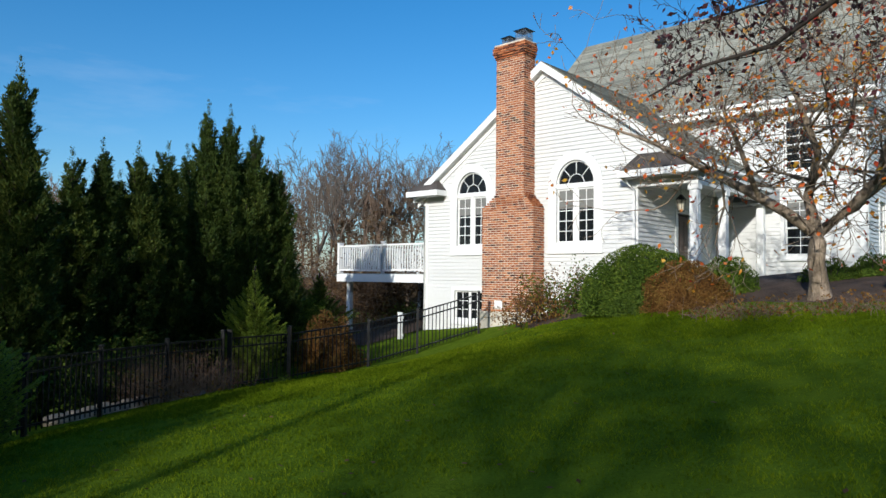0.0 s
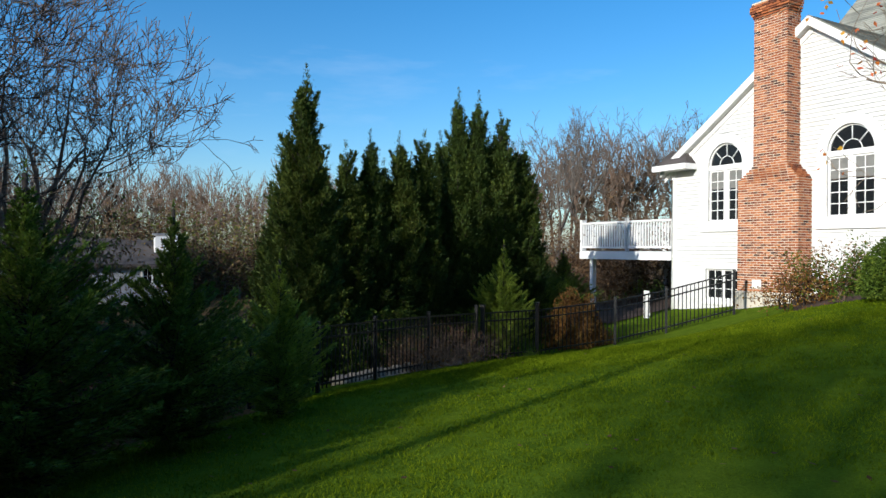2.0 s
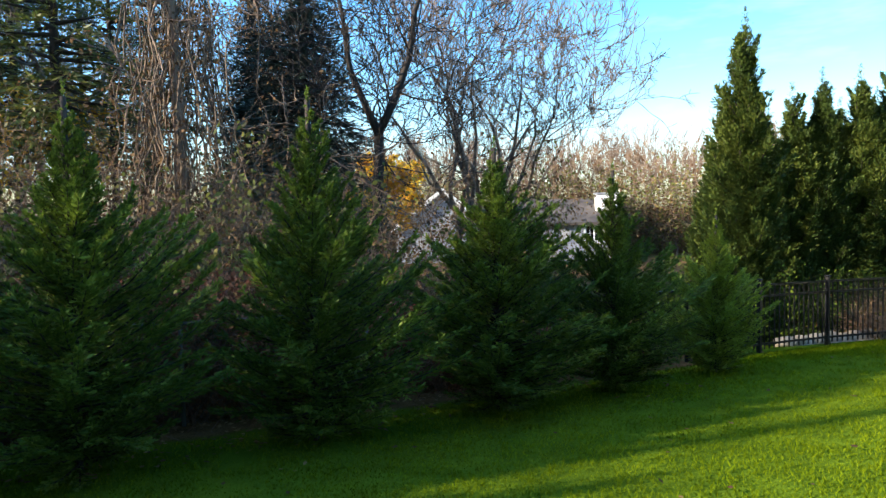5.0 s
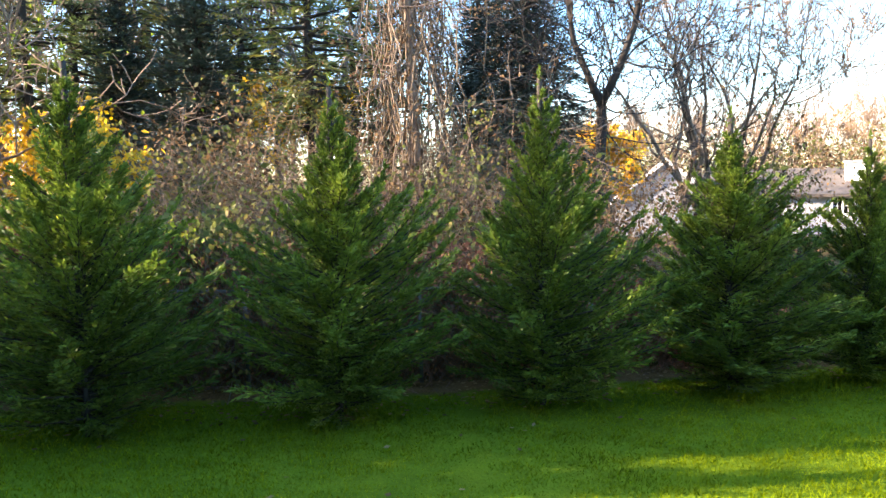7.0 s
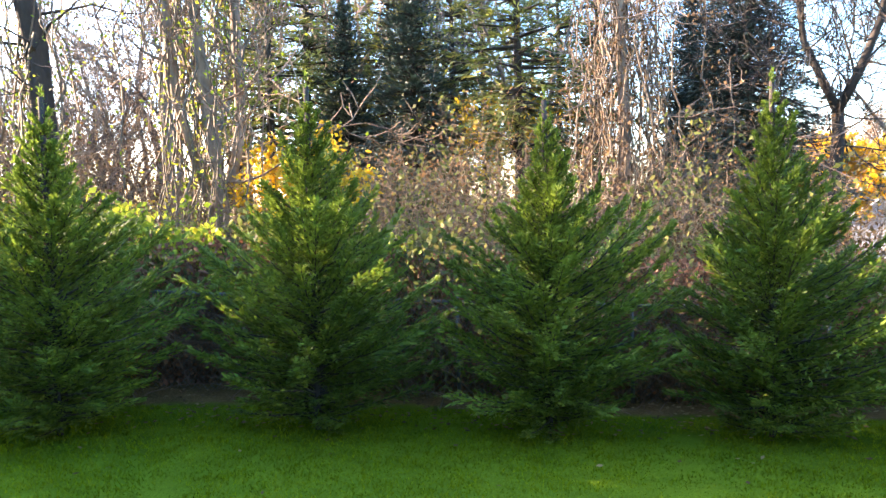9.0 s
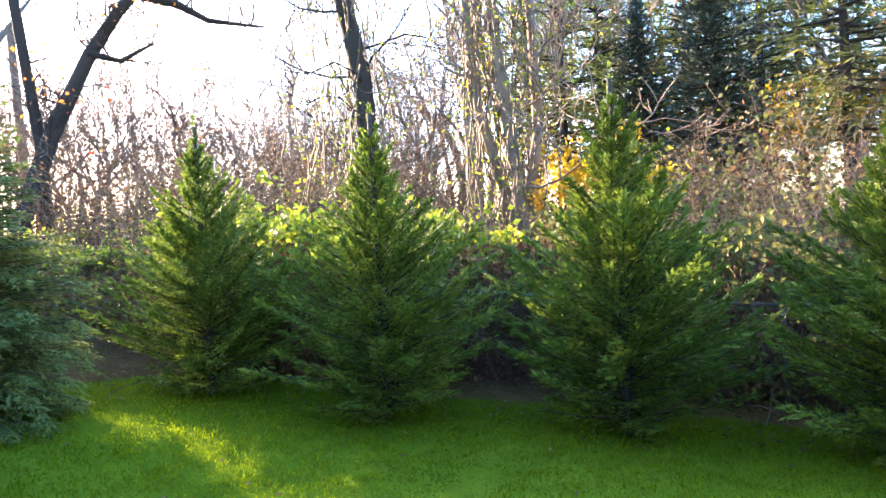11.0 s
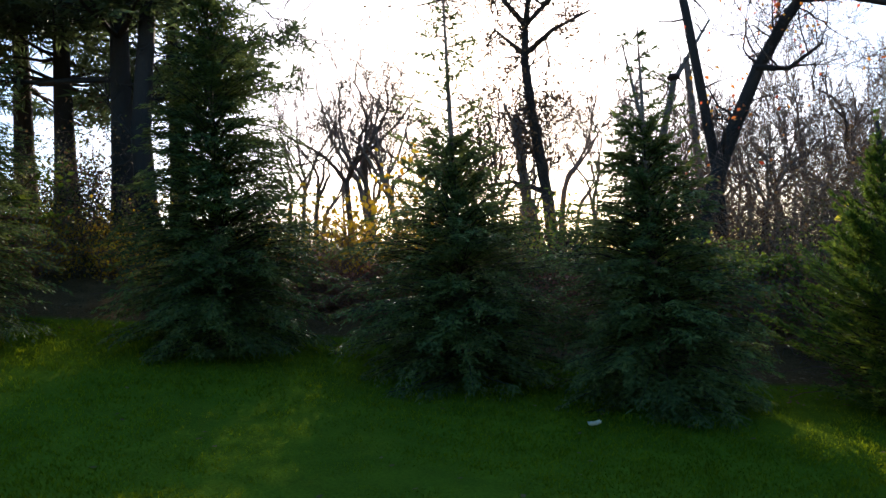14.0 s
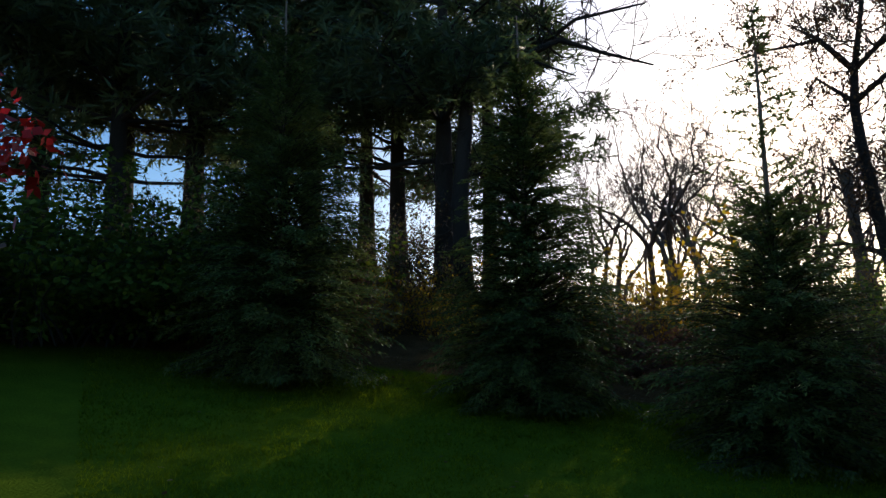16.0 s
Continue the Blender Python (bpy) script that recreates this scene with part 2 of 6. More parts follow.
def add_box(bm, x0, y0, z0, x1, y1, z1, bevel=0.0, m=None):
    made = bmesh.ops.create_cube(bm, size=1.0)["verts"]
    for v in made:
        v.co = Vector(((x0 + x1) / 2 + v.co.x * (x1 - x0), (y0 + y1) / 2 + v.co.y * (y1 - y0), (z0 + z1) / 2 + v.co.z * (z1 - z0)))
    if bevel:
        edges = list({e for v in made for e in v.link_edges})
        out = bmesh.ops.bevel(bm, geom=edges, offset=bevel, segments=1, affect="EDGES")
        made = list({v for f in out["faces"] for v in f.verts} | {v for v in made if v.is_valid})
    if m is not None:
        for v in made:
            v.co = m @ v.co
    return made


def box(name, a, b, mat, parent=None, label="", bevel=0.0, m=None):
    bm = bmesh.new()
    add_box(bm, *a, *b, bevel, m)
    return part(name, bm, mat, parent, label)


def add_prism(bm, outline, y0, y1):
    """An outline in x and z, drawn out from y0 to y1."""
    a = [bm.verts.new((x, y0, z)) for x, z in outline]
    b = [bm.verts.new((x, y1, z)) for x, z in outline]
    bm.faces.new(a)
    bm.faces.new(b[::-1])
    for i in range(len(a)):
        j = (i + 1) % len(a)
        bm.faces.new((a[i], b[i], b[j], a[j]))


def prism(name, outline, y0, y1, mat, parent=None, label=""):
    bm = bmesh.new()
    add_prism(bm, outline, y0, y1)
    return part(name, bm, mat, parent, label)


def add_tube(bm, points, radius, sides=8):
    """A round bar along points; radius is one number or one for each point."""
    rings = []
    for i, p in enumerate(points):
        p = Vector(p)
        d = (Vector(points[min(i + 1, len(points) - 1)]) - Vector(points[max(i - 1, 0)])).normalized()
        a = d.orthogonal().normalized()
        b = d.cross(a)
        r = radius if isinstance(radius, (int, float)) else radius[i]
        rings.append([bm.verts.new(p + (a * math.cos(2 * math.pi * k / sides) + b * math.sin(2 * math.pi * k / sides)) * r) for k in range(sides)])
    for r0, r1 in zip(rings, rings[1:]):
        for k in range(sides):
            bm.faces.new((r0[k], r0[(k + 1) % sides], r1[(k + 1) % sides], r1[k]))
    bm.faces.new(rings[0][::-1])
    bm.faces.new(rings[-1])


def tube(name, points, radius, mat, parent=None, label="", sides=8):
    bm = bmesh.new()
    add_tube(bm, points, radius, sides)
    return part(name, bm, mat, parent, label, smooth=True)


def quads_mesh(name, verts, mat, parent=None, label="", size=4):
    """A mesh of loose faces of that many corners from an array (n, size, 3)."""
    n = len(verts)
    me = bpy.data.meshes.new(name)
    me.vertices.add(n * size)
    me.vertices.foreach_set("co", np.asarray(verts, np.float32).ravel())
    me.loops.add(n * size)
    me.loops.foreach_set("vertex_index", np.arange(n * size, dtype=np.int32))
    me.polygons.add(n)
    me.polygons.foreach_set("loop_start", np.arange(0, n * size, size, dtype=np.int32))
    me.update(calc_edges=True)
    me.materials.append(mat)
    ob = new(name, me)
    if parent:
        ob.parent = parent
    if label:
        ob["label"] = label
    return ob


def unit(a):
    return a / np.maximum(np.linalg.norm(a, axis=-1, keepdims=True), 1e-9)


def leaf_quads(rng, at, way, length, width, flat=None):
    """Kite-shaped leaves at the points, along the ways; flat: a normal that they tend to."""
    n = len(at)
    way = unit(way)
    nor = rng.normal(size=(n, 3)) if flat is None else flat + 0.5 * rng.normal(size=(n, 3))
    side = unit(np.cross(way, nor))
    length = np.broadcast_to(length, n)[:, None] * (0.7 + 0.6 * rng.random((n, 1)))
    width = np.broadcast_to(width, n)[:, None] * (0.7 + 0.6 * rng.random((n, 1)))
    mid = at + way * length * 0.42
    return np.stack([at, mid + side * width / 2, at + way * length, mid - side * width / 2], 1)


def sticks(name, segs, mat, parent=None, label="", thick_sides=6):
    """Tapered bars from rows (x0, y0, z0, x1, y1, z1, r0, r1), thin ones of three sides, as one mesh."""
    segs = np.asarray(segs, float)
    allv, allf, base = [], [], 0
    for sides, pick in ((3, segs[:, 6] < 0.03), (thick_sides, segs[:, 6] >= 0.03)):
        s = segs[pick]
        if not len(s):
            continue
        a, b = s[:, :3], s[:, 3:6]
        d = unit(b - a)
        ref = np.where(np.abs(d[:, 2:3]) > 0.9, [[1.0, 0, 0]], [[0, 0, 1.0]])
        u = unit(np.cross(d, ref))
        v = np.cross(d, u)
        k = np.arange(sides) * 2 * np.pi / sides
        ring = u[:, None] * np.cos(k)[None, :, None] + v[:, None] * np.sin(k)[None, :, None]
        va = a[:, None] + ring * s[:, 6][:, None, None]
        vb = (b + d * s[:, 7:8] * 0.5)[:, None] + ring * s[:, 7][:, None, None]
        allv.append(np.concatenate([va, vb], 1).reshape(-1, 3))
        n = len(s)
        i = np.arange(sides)
        f = np.stack([i, (i + 1) % sides, sides + (i + 1) % sides, sides + i], 1)
        allf.append((f[None] + (np.arange(n) * 2 * sides)[:, None, None]).reshape(-1, 4) + base)
        base += n * 2 * sides
    verts, faces = np.concatenate(allv), np.concatenate(allf)
    me = bpy.data.meshes.new(name)
    me.vertices.add(len(verts))
    me.vertices.foreach_set("co", verts.astype(np.float32).ravel())
    me.loops.add(len(faces) * 4)
    me.loops.foreach_set("vertex_index", faces.astype(np.int32).ravel())
    me.polygons.add(len(faces))
    me.polygons.foreach_set("loop_start", np.arange(0, len(faces) * 4, 4, dtype=np.int32))
    me.polygons.foreach_set("use_smooth", np.ones(len(faces), bool))
    me.update(calc_edges=True)
    me.materials.append(mat)
    ob = new(name, me)
    if parent:
        ob.parent = parent
    if label:
        ob["label"] = label
    return ob

# ---- the lie of the land ----
PIVOT = Vector((-0.35, -0.75))


def ground_z(x, y):
    """The lawn falls away to the woods and rises towards the front of the house."""
    r = math.hypot(x, y)
    k = min(1.0, 17.0 / max(r, 1e-6)) if r > 17 else 1.0
    a, b = x * k / 10, y * k / 10
    z = 0.06 - 0.07 * b + 0.522 * b * b - 0.283 * b ** 3 + 1.157 * a + 0.219 * a * b + 0.223 * a * b * b + 0.367 * a * a - 0.318 * a * a * b - 0.052 * a ** 3
    z += 0.16 * math.exp(-((x - 4.5) ** 2 + (y - 14.5) ** 2) / 16) - 0.36 * math.exp(-(x + 0.9) ** 2 / 11 - (y - 18) ** 2 / 22)
    far = max(0.0, r - 25)
    return z * max(0.25, 1 - far / 150) - 0.012 * min(far, 120)


def spot(az, d, dz=0.0):
    """The point on the ground d metres off, az degrees to the left of +y."""
    x, y = PIVOT.x - d * math.sin(radians(az)), PIVOT.y + d * math.cos(radians(az))
    return Vector((x, y, ground_z(x, y) + dz))


def ground_material():
    m = bpy.data.materials.new("lawn_and_leaf_litter")
    m.use_nodes = True
    n, l = m.node_tree.nodes, m.node_tree.links
    b = n["Principled BSDF"]
    geo = n.new("ShaderNodeNewGeometry")
    noises = []
    for sc, det in ((0.35, 4), (3.0, 5), (45.0, 3), (0.9, 3)):
        t = n.new("ShaderNodeTexNoise")
        t.inputs["Scale"].default_value, t.inputs["Detail"].default_value = sc, det
        l.new(geo.outputs["Position"], t.inputs["Vector"])
        noises.append(t)

    def ramp(src, stops):
        r = n.new("ShaderNodeValToRGB")
        while len(r.color_ramp.elements) < len(stops):
            r.color_ramp.elements.new(0.5)
        for e, (p, c) in zip(r.color_ramp.elements, stops):
            e.position, e.color = p, (*c, 1)
        l.new(src, r.inputs["Fac"])
        return r.outputs["Color"]

    def mixc(f, a, c, mode="MIX"):
        x = n.new("ShaderNodeMix")
        x.data_type, x.blend_type = "RGBA", mode
        if isinstance(f, float):
            x.inputs["Factor"].default_value = f
        else:
            l.new(f, x.inputs["Factor"])
        l.new(a, x.inputs["A"])
        l.new(c, x.inputs["B"])
        return x.outputs["Result"]

    lawn = mixc(0.5, ramp(noises[1].outputs["Fac"], [(0.3, (0.055, 0.09, 0.008)), (0.7, (0.13, 0.19, 0.013))]),
                ramp(noises[2].outputs["Fac"], [(0.3, (0.035, 0.07, 0.007)), (0.7, (0.125, 0.2, 0.018))]))
    lawn = mixc(0.3, lawn, ramp(noises[0].outputs["Fac"], [(0.35, (0.05, 0.095, 0.007)), (0.65, (0.14, 0.185, 0.012))]))
    litter = mixc(0.5, ramp(noises[1].outputs["Fac"], [(0.3, (0.05, 0.03, 0.013)), (0.7, (0.17, 0.1, 0.042))]),
                  ramp(noises[2].outputs["Fac"], [(0.3, (0.04, 0.022, 0.011)), (0.7, (0.24, 0.15, 0.065))]))
    at = n.new("ShaderNodeAttribute")
    at.attribute_name = "litter"
    add = n.new("ShaderNodeMath")
    add.operation = "MULTIPLY_ADD"
    add.inputs[1].default_value = 0.5
    l.new(noises[3].outputs["Fac"], add.inputs[0])
    sub = n.new("ShaderNodeMath")
    sub.operation = "SUBTRACT"
    sub.inputs[1].default_value = 0.25
    l.new(at.outputs["Fac"], sub.inputs[0])
    l.new(sub.outputs[0], add.inputs[2])
    edge = n.new("ShaderNodeMapRange")
    edge.inputs["From Min"].default_value, edge.inputs["From Max"].default_value = 0.42, 0.58
    l.new(add.outputs[0], edge.inputs["Value"])
    l.new(mixc(edge.outputs["Result"], lawn, litter), b.inputs["Base Color"])
    b.inputs["Roughness"].default_value = 0.95
    b.inputs["Specular IOR Level"].default_value = 0.0
    bp = n.new("ShaderNodeBump")
    bp.inputs["Strength"].default_value, bp.inputs["Distance"].default_value = 0.7, 0.03
    l.new(noises[2].outputs["Fac"], bp.inputs["Height"])
    l.new(bp.outputs["Normal"], b.inputs["Normal"])
    return m


def wood_edge(az):
    """How far off the lawn ends, by direction."""
    return float(np.interp(az % 360, [0, 20, 30, 40, 47, 62, 78, 96, 115, 129, 143, 157, 177, 195, 215, 240, 300, 360],
                           [60, 40, 11.5, 9.9, 9.1, 8.0, 7.7, 8.0, 8.5, 9.6, 9.2, 9.9, 10.6, 10.9, 11, 14, 60, 60]))


def build_ground():
    rings = np.concatenate([np.arange(0.0, 24, 0.4), np.geomspace(24, 1500, 40)])
    count = 300
    verts, faces, litter = [], [], []
    for i, r in enumerate(rings):
        for k in range(count):
            az = 360 * k / count
            x, y = PIVOT.x - r * math.sin(radians(az)), PIVOT.y + r * math.cos(radians(az))
            wave = 0.03 * noise.noise(Vector((x * 0.35, y * 0.35, 0))) + 0.012 * noise.noise(Vector((x * 1.7, y * 1.7, 3)))
            verts.append((x, y, ground_z(x, y) + wave))
            litter.append(min(1.0, max(0.0, (r - wood_edge(az)) / 1.2 + 0.5)))
    for i in range(len(rings) - 1):
        for k in range(count):
            j = (k + 1) % count
            faces.append((i * count + k, i * count + j, (i + 1) * count + j, (i + 1) * count + k))
    ob = link_mesh("ground", verts, faces, ground_material(), smooth=True)
    a = ob.data.attributes.new("litter", "FLOAT", "POINT")
    a.data.foreach_set("value", litter)
    tagged(ob, "sloping mown green lawn giving way to brown leaf litter", "lawn", kind="structure")


build_ground()

# ---- the white house ----
HOUSE = pose(0.936, 21.87, 0, 0, 0, -43.5)
house = thing("house", HOUSE, "white clapboard two-storey house with a brick chimney and arched windows", "house")
COURSE = 0.115


def wall(name, outline, holes, mat, m, thick=0.2, parent=house):
    """A wall of an outline in x and z with openings through it; its outer face is y = 0."""
    bm = bmesh.new()
    edges = []
    for loop in (outline, *holes):
        vs = [bm.verts.new((x, 0, z)) for x, z in loop]
        edges += [bm.edges.new((vs[i], vs[(i + 1) % len(vs)])) for i in range(len(vs))]
    bmesh.ops.triangle_fill(bm, edges=edges, use_beauty=True)
    out = bmesh.ops.extrude_face_region(bm, geom=bm.faces[:])
    for v in out["geom"]:
        if isinstance(v, bmesh.types.BMVert):
            v.co.y += thick
    ob = part(name, bm, mat, parent)
    ob.matrix_local = m
    return ob


def span(outline, z):
    """The stretch of x inside a convex-sided outline at a height."""
    xs = []
    for (x0, z0), (x1, z1) in zip(outline, outline[1:] + outline[:1]):
        if (z0 - z) * (z1 - z) < 0:
            xs.append(x0 + (x1 - x0) * (z - z0) / (z1 - z0))
    return (min(xs), max(xs)) if len(xs) > 1 else None


def clad(wall_ob, outline, gaps, z0, z1, mat):
    """Clapboards on a wall, one object each; gaps(z) lists stretches of x without boards."""
    z = z0
    while z < z1 - 0.02:
        zm = z + COURSE / 2
        ends = span(outline, zm)
        if ends:
            pieces = [ends]
            for g0, g1 in gaps(zm):
                pieces = [q for a, b in pieces for q in ((a, min(b, g0)), (max(a, g1), b)) if q[1] - q[0] > 0.03]
            for a, b in pieces:
                # boards follow a raking edge at their ends
                lo, hi = span(outline, z + 0.004), span(outline, min(z + COURSE, z1) - 0.004)
                al, ah = (lo[0], hi[0]) if lo and hi and abs(a - ends[0]) < 1e-6 else (a, a)
                bl, bh = (lo[1], hi[1]) if lo and hi and abs(b - ends[1]) < 1e-6 else (b, b)
                v = [(al, -0.032, z), (bl, -0.032, z), (bh, -0.006, z + COURSE), (ah, -0.006, z + COURSE), (al, 0.0, z), (bl, 0.0, z), (bh, 0.0, z + COURSE), (ah, 0.0, z + COURSE)]
                link_mesh("clapboard", v, [(0, 1, 2, 3), (4, 7, 6, 5), (0, 4, 5, 1), (3, 2, 6, 7), (0, 3, 7, 4), (1, 5, 6, 2)], mat, wall_ob)
        z += COURSE


def arch(cx, w, z0, zs, rise, n=18, pad=0.0):
    """The outline of a round-headed opening."""
    a, h = w / 2 + pad, rise + pad
    return [(cx - a, z0 - pad), (cx + a, z0 - pad)] + [(cx + a * math.cos(math.pi * i / n), zs + h * math.sin(math.pi * i / n)) for i in range(n + 1)]


def ring_prism(bm, outer, inner, y0, y1):
    """A frame between two outlines of as many points."""
    k = len(outer)
    vs = [[bm.verts.new((x, y, z)) for x, z in loop] for y in (y0, y1) for loop in (outer, inner)]
    for i in range(k):
        j = (i + 1) % k
        bm.faces.new((vs[0][i], vs[0][j], vs[1][j], vs[1][i]))
        bm.faces.new((vs[2][i], vs[3][i], vs[3][j], vs[2][j]))
        bm.faces.new((vs[0][i], vs[2][i], vs[2][j], vs[0][j]))
        bm.faces.new((vs[1][i], vs[1][j], vs[3][j], vs[3][i]))


def rect(x0, x1, z0, z1):
    return [(x0, z0), (x1, z0), (x1, z1), (x0, z1)]


def sash(win, x0, x1, z0, z1, cols, rows, y=0.06, bar=0.022, frame_w=0.05, blind=0.0):
    """A sash: frame, glass and glazing bars, and a blind drawn part of the way down."""
    bm = bmesh.new()
    ring_prism(bm, rect(x0, x1, z0, z1), rect(x0 + frame_w, x1 - frame_w, z0 + frame_w, z1 - frame_w), y - 0.02, y + 0.03)
    part("sash_frame", bm, M["white_paint"], win)
    gx0, gx1, gz0, gz1 = x0 + frame_w, x1 - frame_w, z0 + frame_w, z1 - frame_w
    box("pane", (gx0 - 0.005, y + 0.006, gz0 - 0.005), (gx1 + 0.005, y + 0.014, gz1 + 0.005), M["glass"], win)
    for c in range(1, cols):
        x = gx0 + (gx1 - gx0) * c / cols
        box("glazing_bar", (x - bar / 2, y - 0.008, gz0), (x + bar / 2, y + 0.004, gz1), M["white_paint"], win)
    for r in range(1, rows):
        z = gz0 + (gz1 - gz0) * r / rows
        box("glazing_bar", (gx0, y - 0.01, z - bar / 2), (gx1, y + 0.003, z + bar / 2), M["white_paint"], win)
    if blind:
        box("blind", (gx0 + 0.004, y - 0.003, gz1 - (gz1 - gz0) * blind), (gx1 - 0.004, y + 0.004, gz1), M["blind"], win)


def window_part(wall_ob, label):
    w = new("window")
    w.parent = wall_ob
    w["label"] = label
    return w


def arched_window(wall_ob, cx):
    w = window_part(wall_ob, "round-headed window of two casements under a fanlight")
    z0, zs, rise, half = 2.60, 4.24, 0.66, 0.60
    bm = bmesh.new()
    ring_prism(bm, arch(cx, 2 * half, z0, zs, rise, pad=0.25), arch(cx, 2 * half, z0, zs, rise), -0.045, 0.05)
    part("casing", bm, M["white_paint"], w)
    box("sill", (cx - half - 0.28, -0.08, z0 - 0.3), (cx + half + 0.28, 0.0, z0 - 0.25), M["white_paint"], w)
    for a, b in ((cx - half, cx - 0.045), (cx + 0.045, cx + half)):
        sash(w, a, b, z0, 4.12, 2, 5, blind=0.36)
    box("mullion", (cx - 0.045, 0.0, z0), (cx + 0.045, 0.09, 4.12), M["white_paint"], w)
    box("transom", (cx - half, 0.0, 4.12), (cx + half, 0.09, zs + 0.02), M["white_paint"], w)
    prism("fan_pane", arch(cx, 2 * half, zs, zs, rise), 0.066, 0.074, M["glass"], w)
    bm = bmesh.new()
    ring_prism(bm, arch(cx, 2 * half, zs, zs, rise), arch(cx, 2 * half - 0.09, zs + 0.02, zs, rise - 0.045), 0.03, 0.09)
    part("fan_frame", bm, M["white_paint"], w)
    for deg in (45, 90, 135):
        c, s = math.cos(radians(deg)), math.sin(radians(deg))
        pts = [(cx + half * 0.42 * c * k, 0.055, zs + rise * 0.42 * s * k) for k in (1.0, 2.3)]
        tube("fan_bar", pts, 0.014, M["white_paint"], w, sides=4)
    tube("fan_bar", [(cx + half * 0.42 * math.cos(radians(d)), 0.055, zs + rise * 0.42 * math.sin(radians(d))) for d in range(0, 181, 15)], 0.014, M["white_paint"], w, sides=4)


def plain_window(wall_ob, x0, x1, z0, z1, cols, rows, label, split=1, trim=0.11, blind=0.0, double_hung=False):
    w = window_part(wall_ob, label)
    bm = bmesh.new()
    ring_prism(bm, rect(x0 - trim, x1 + trim, z0 - trim, z1 + trim), rect(x0, x1, z0, z1), -0.04, 0.05)
    part("casing", bm, M["white_paint"], w)
    box("sill", (x0 - trim - 0.03, -0.075, z0 - trim - 0.05), (x1 + trim + 0.03, 0.0, z0 - trim), M["white_paint"], w)
    step = (x1 - x0) / split
    for i in range(split):
        a, b = x0 + i * step, x0 + (i + 1) * step
        if double_hung:
            zm = (z0 + z1) / 2
            sash(w, a, b, zm - 0.02, z1, cols, rows, 0.05, blind=blind)
            sash(w, a, b, z0, zm + 0.02, cols, rows, 0.09)
        else:
            sash(w, a, b, z0, z1, cols, rows, blind=blind)


# gable wall of the wing
APEX_X, APEX_Z = 2.72, 7.62
gable_out = [(-2.0, -1.3), (5.58, -1.3), (5.58, 4.25), (7.1, 4.25), (7.1, 4.46), (APEX_X, APEX_Z), (-2.0, 4.36)]
WIN_X = (0.0, 3.71)
gable_holes = [arch(c, 1.2, 2.60, 4.24, 0.66) for c in WIN_X] + [rect(-0.68, 0.5, 0.3, 1.2)]
gable = wall("gable_wall", gable_out, gable_holes, M["siding_edge"], pose(0, 0, 0))


def gable_gaps(z):
    g = []
    for c in WIN_X:
        if 2.3 < z <= 4.24:
            g.append((c - 0.85, c + 0.85))
        elif 4.24 < z < 5.15:
            a = 0.85 * math.sqrt(max(0, 1 - ((z - 4.24) / 0.91) ** 2))
            g.append((c - a, c + a))
    if 0.15 < z < 1.32:
        g.append((-0.8, 0.62))
    if z < 3.6:
        g.append((0.95, 2.66))
    else:
        g.append((1.43, 2.32))
    return g


for cx in WIN_X:
    arched_window(gable, cx)
plain_window(gable, -0.68, 0.5, 0.3, 1.2, 2, 3, "basement window of two sashes", split=2)
box("corner_board", (-2.02, -0.035, -1.3), (-1.86, 0.0, 4.36), M["white_paint"], gable)
box("corner_board", (5.44, -0.035, -0.4), (5.60, 0.0, 4.3), M["white_paint"], gable)

side_out = rect(0, 5.2, 0.6, 4.4)
side = wall("porch_side_wall", side_out, [rect(2.35, 3.55, 1.45, 3.5)], M["siding_edge"], pose(5.58, 0, 0, 0, 0, 90))
main_out = rect(-7.2, 4.17, 0.4, 7.0)
main_holes = [rect(2.05, 2.85, 2.35, 3.95), rect(2.05, 2.85, 4.85, 6.35)]
main = wall("main_wall", main_out, main_holes, M["siding_edge"], pose(5.58, 5.2, 0))
plain_window(main, 2.05, 2.85, 2.35, 3.95, 2, 3, "double-hung window", double_hung=True, blind=0.7)
plain_window(main, 2.05, 2.85, 4.85, 6.35, 2, 3, "upper double-hung window", double_hung=True)
end_out = [(0, 0.4), (9.4, 0.4), (9.4, 7.0), (4.7, 11.6), (0, 7.0)]
east = wall("end_wall", end_out, [rect(1.5, 2.4, 2.35, 3.95)], M["siding_edge"], pose(9.75, 5.2, 0, 0, 0, 90))
plain_window(east, 1.5, 2.4, 2.35, 3.95, 2, 3, "double-hung window", double_hung=True)
west = wall("wing_rear_side_wall", rect(0, 9.0, -1.3, 4.36), [], M["siding_edge"], pose(-2.0, 9.0, 0, 0, 0, -90))
wall("rear_wall", rect(0, 11.4, -1.3, 7.0), [], M["siding_edge"], pose(9.75, 14.6, 0, 0, 0, 180))
wall("main_west_wall", [(0, -1.3), (9.4, -1.3), (9.4, 7.0), (4.7, 11.6), (0, 7.0)], [], M["siding_edge"], pose(-1.62, 14.6, 0, 0, 0, -90))
box("corner_board", (4.0, -0.04, 0.9), (4.19, 0.0, 6.9), M["white_paint"], main)
box("corner_board", (-0.04, -0.04, 0.9), (0.12, 0.0, 6.9), M["white_paint"], east)
box("frieze", (0.0, -0.05, 6.65), (4.17, 0.0, 6.95), M["white_paint"], main)

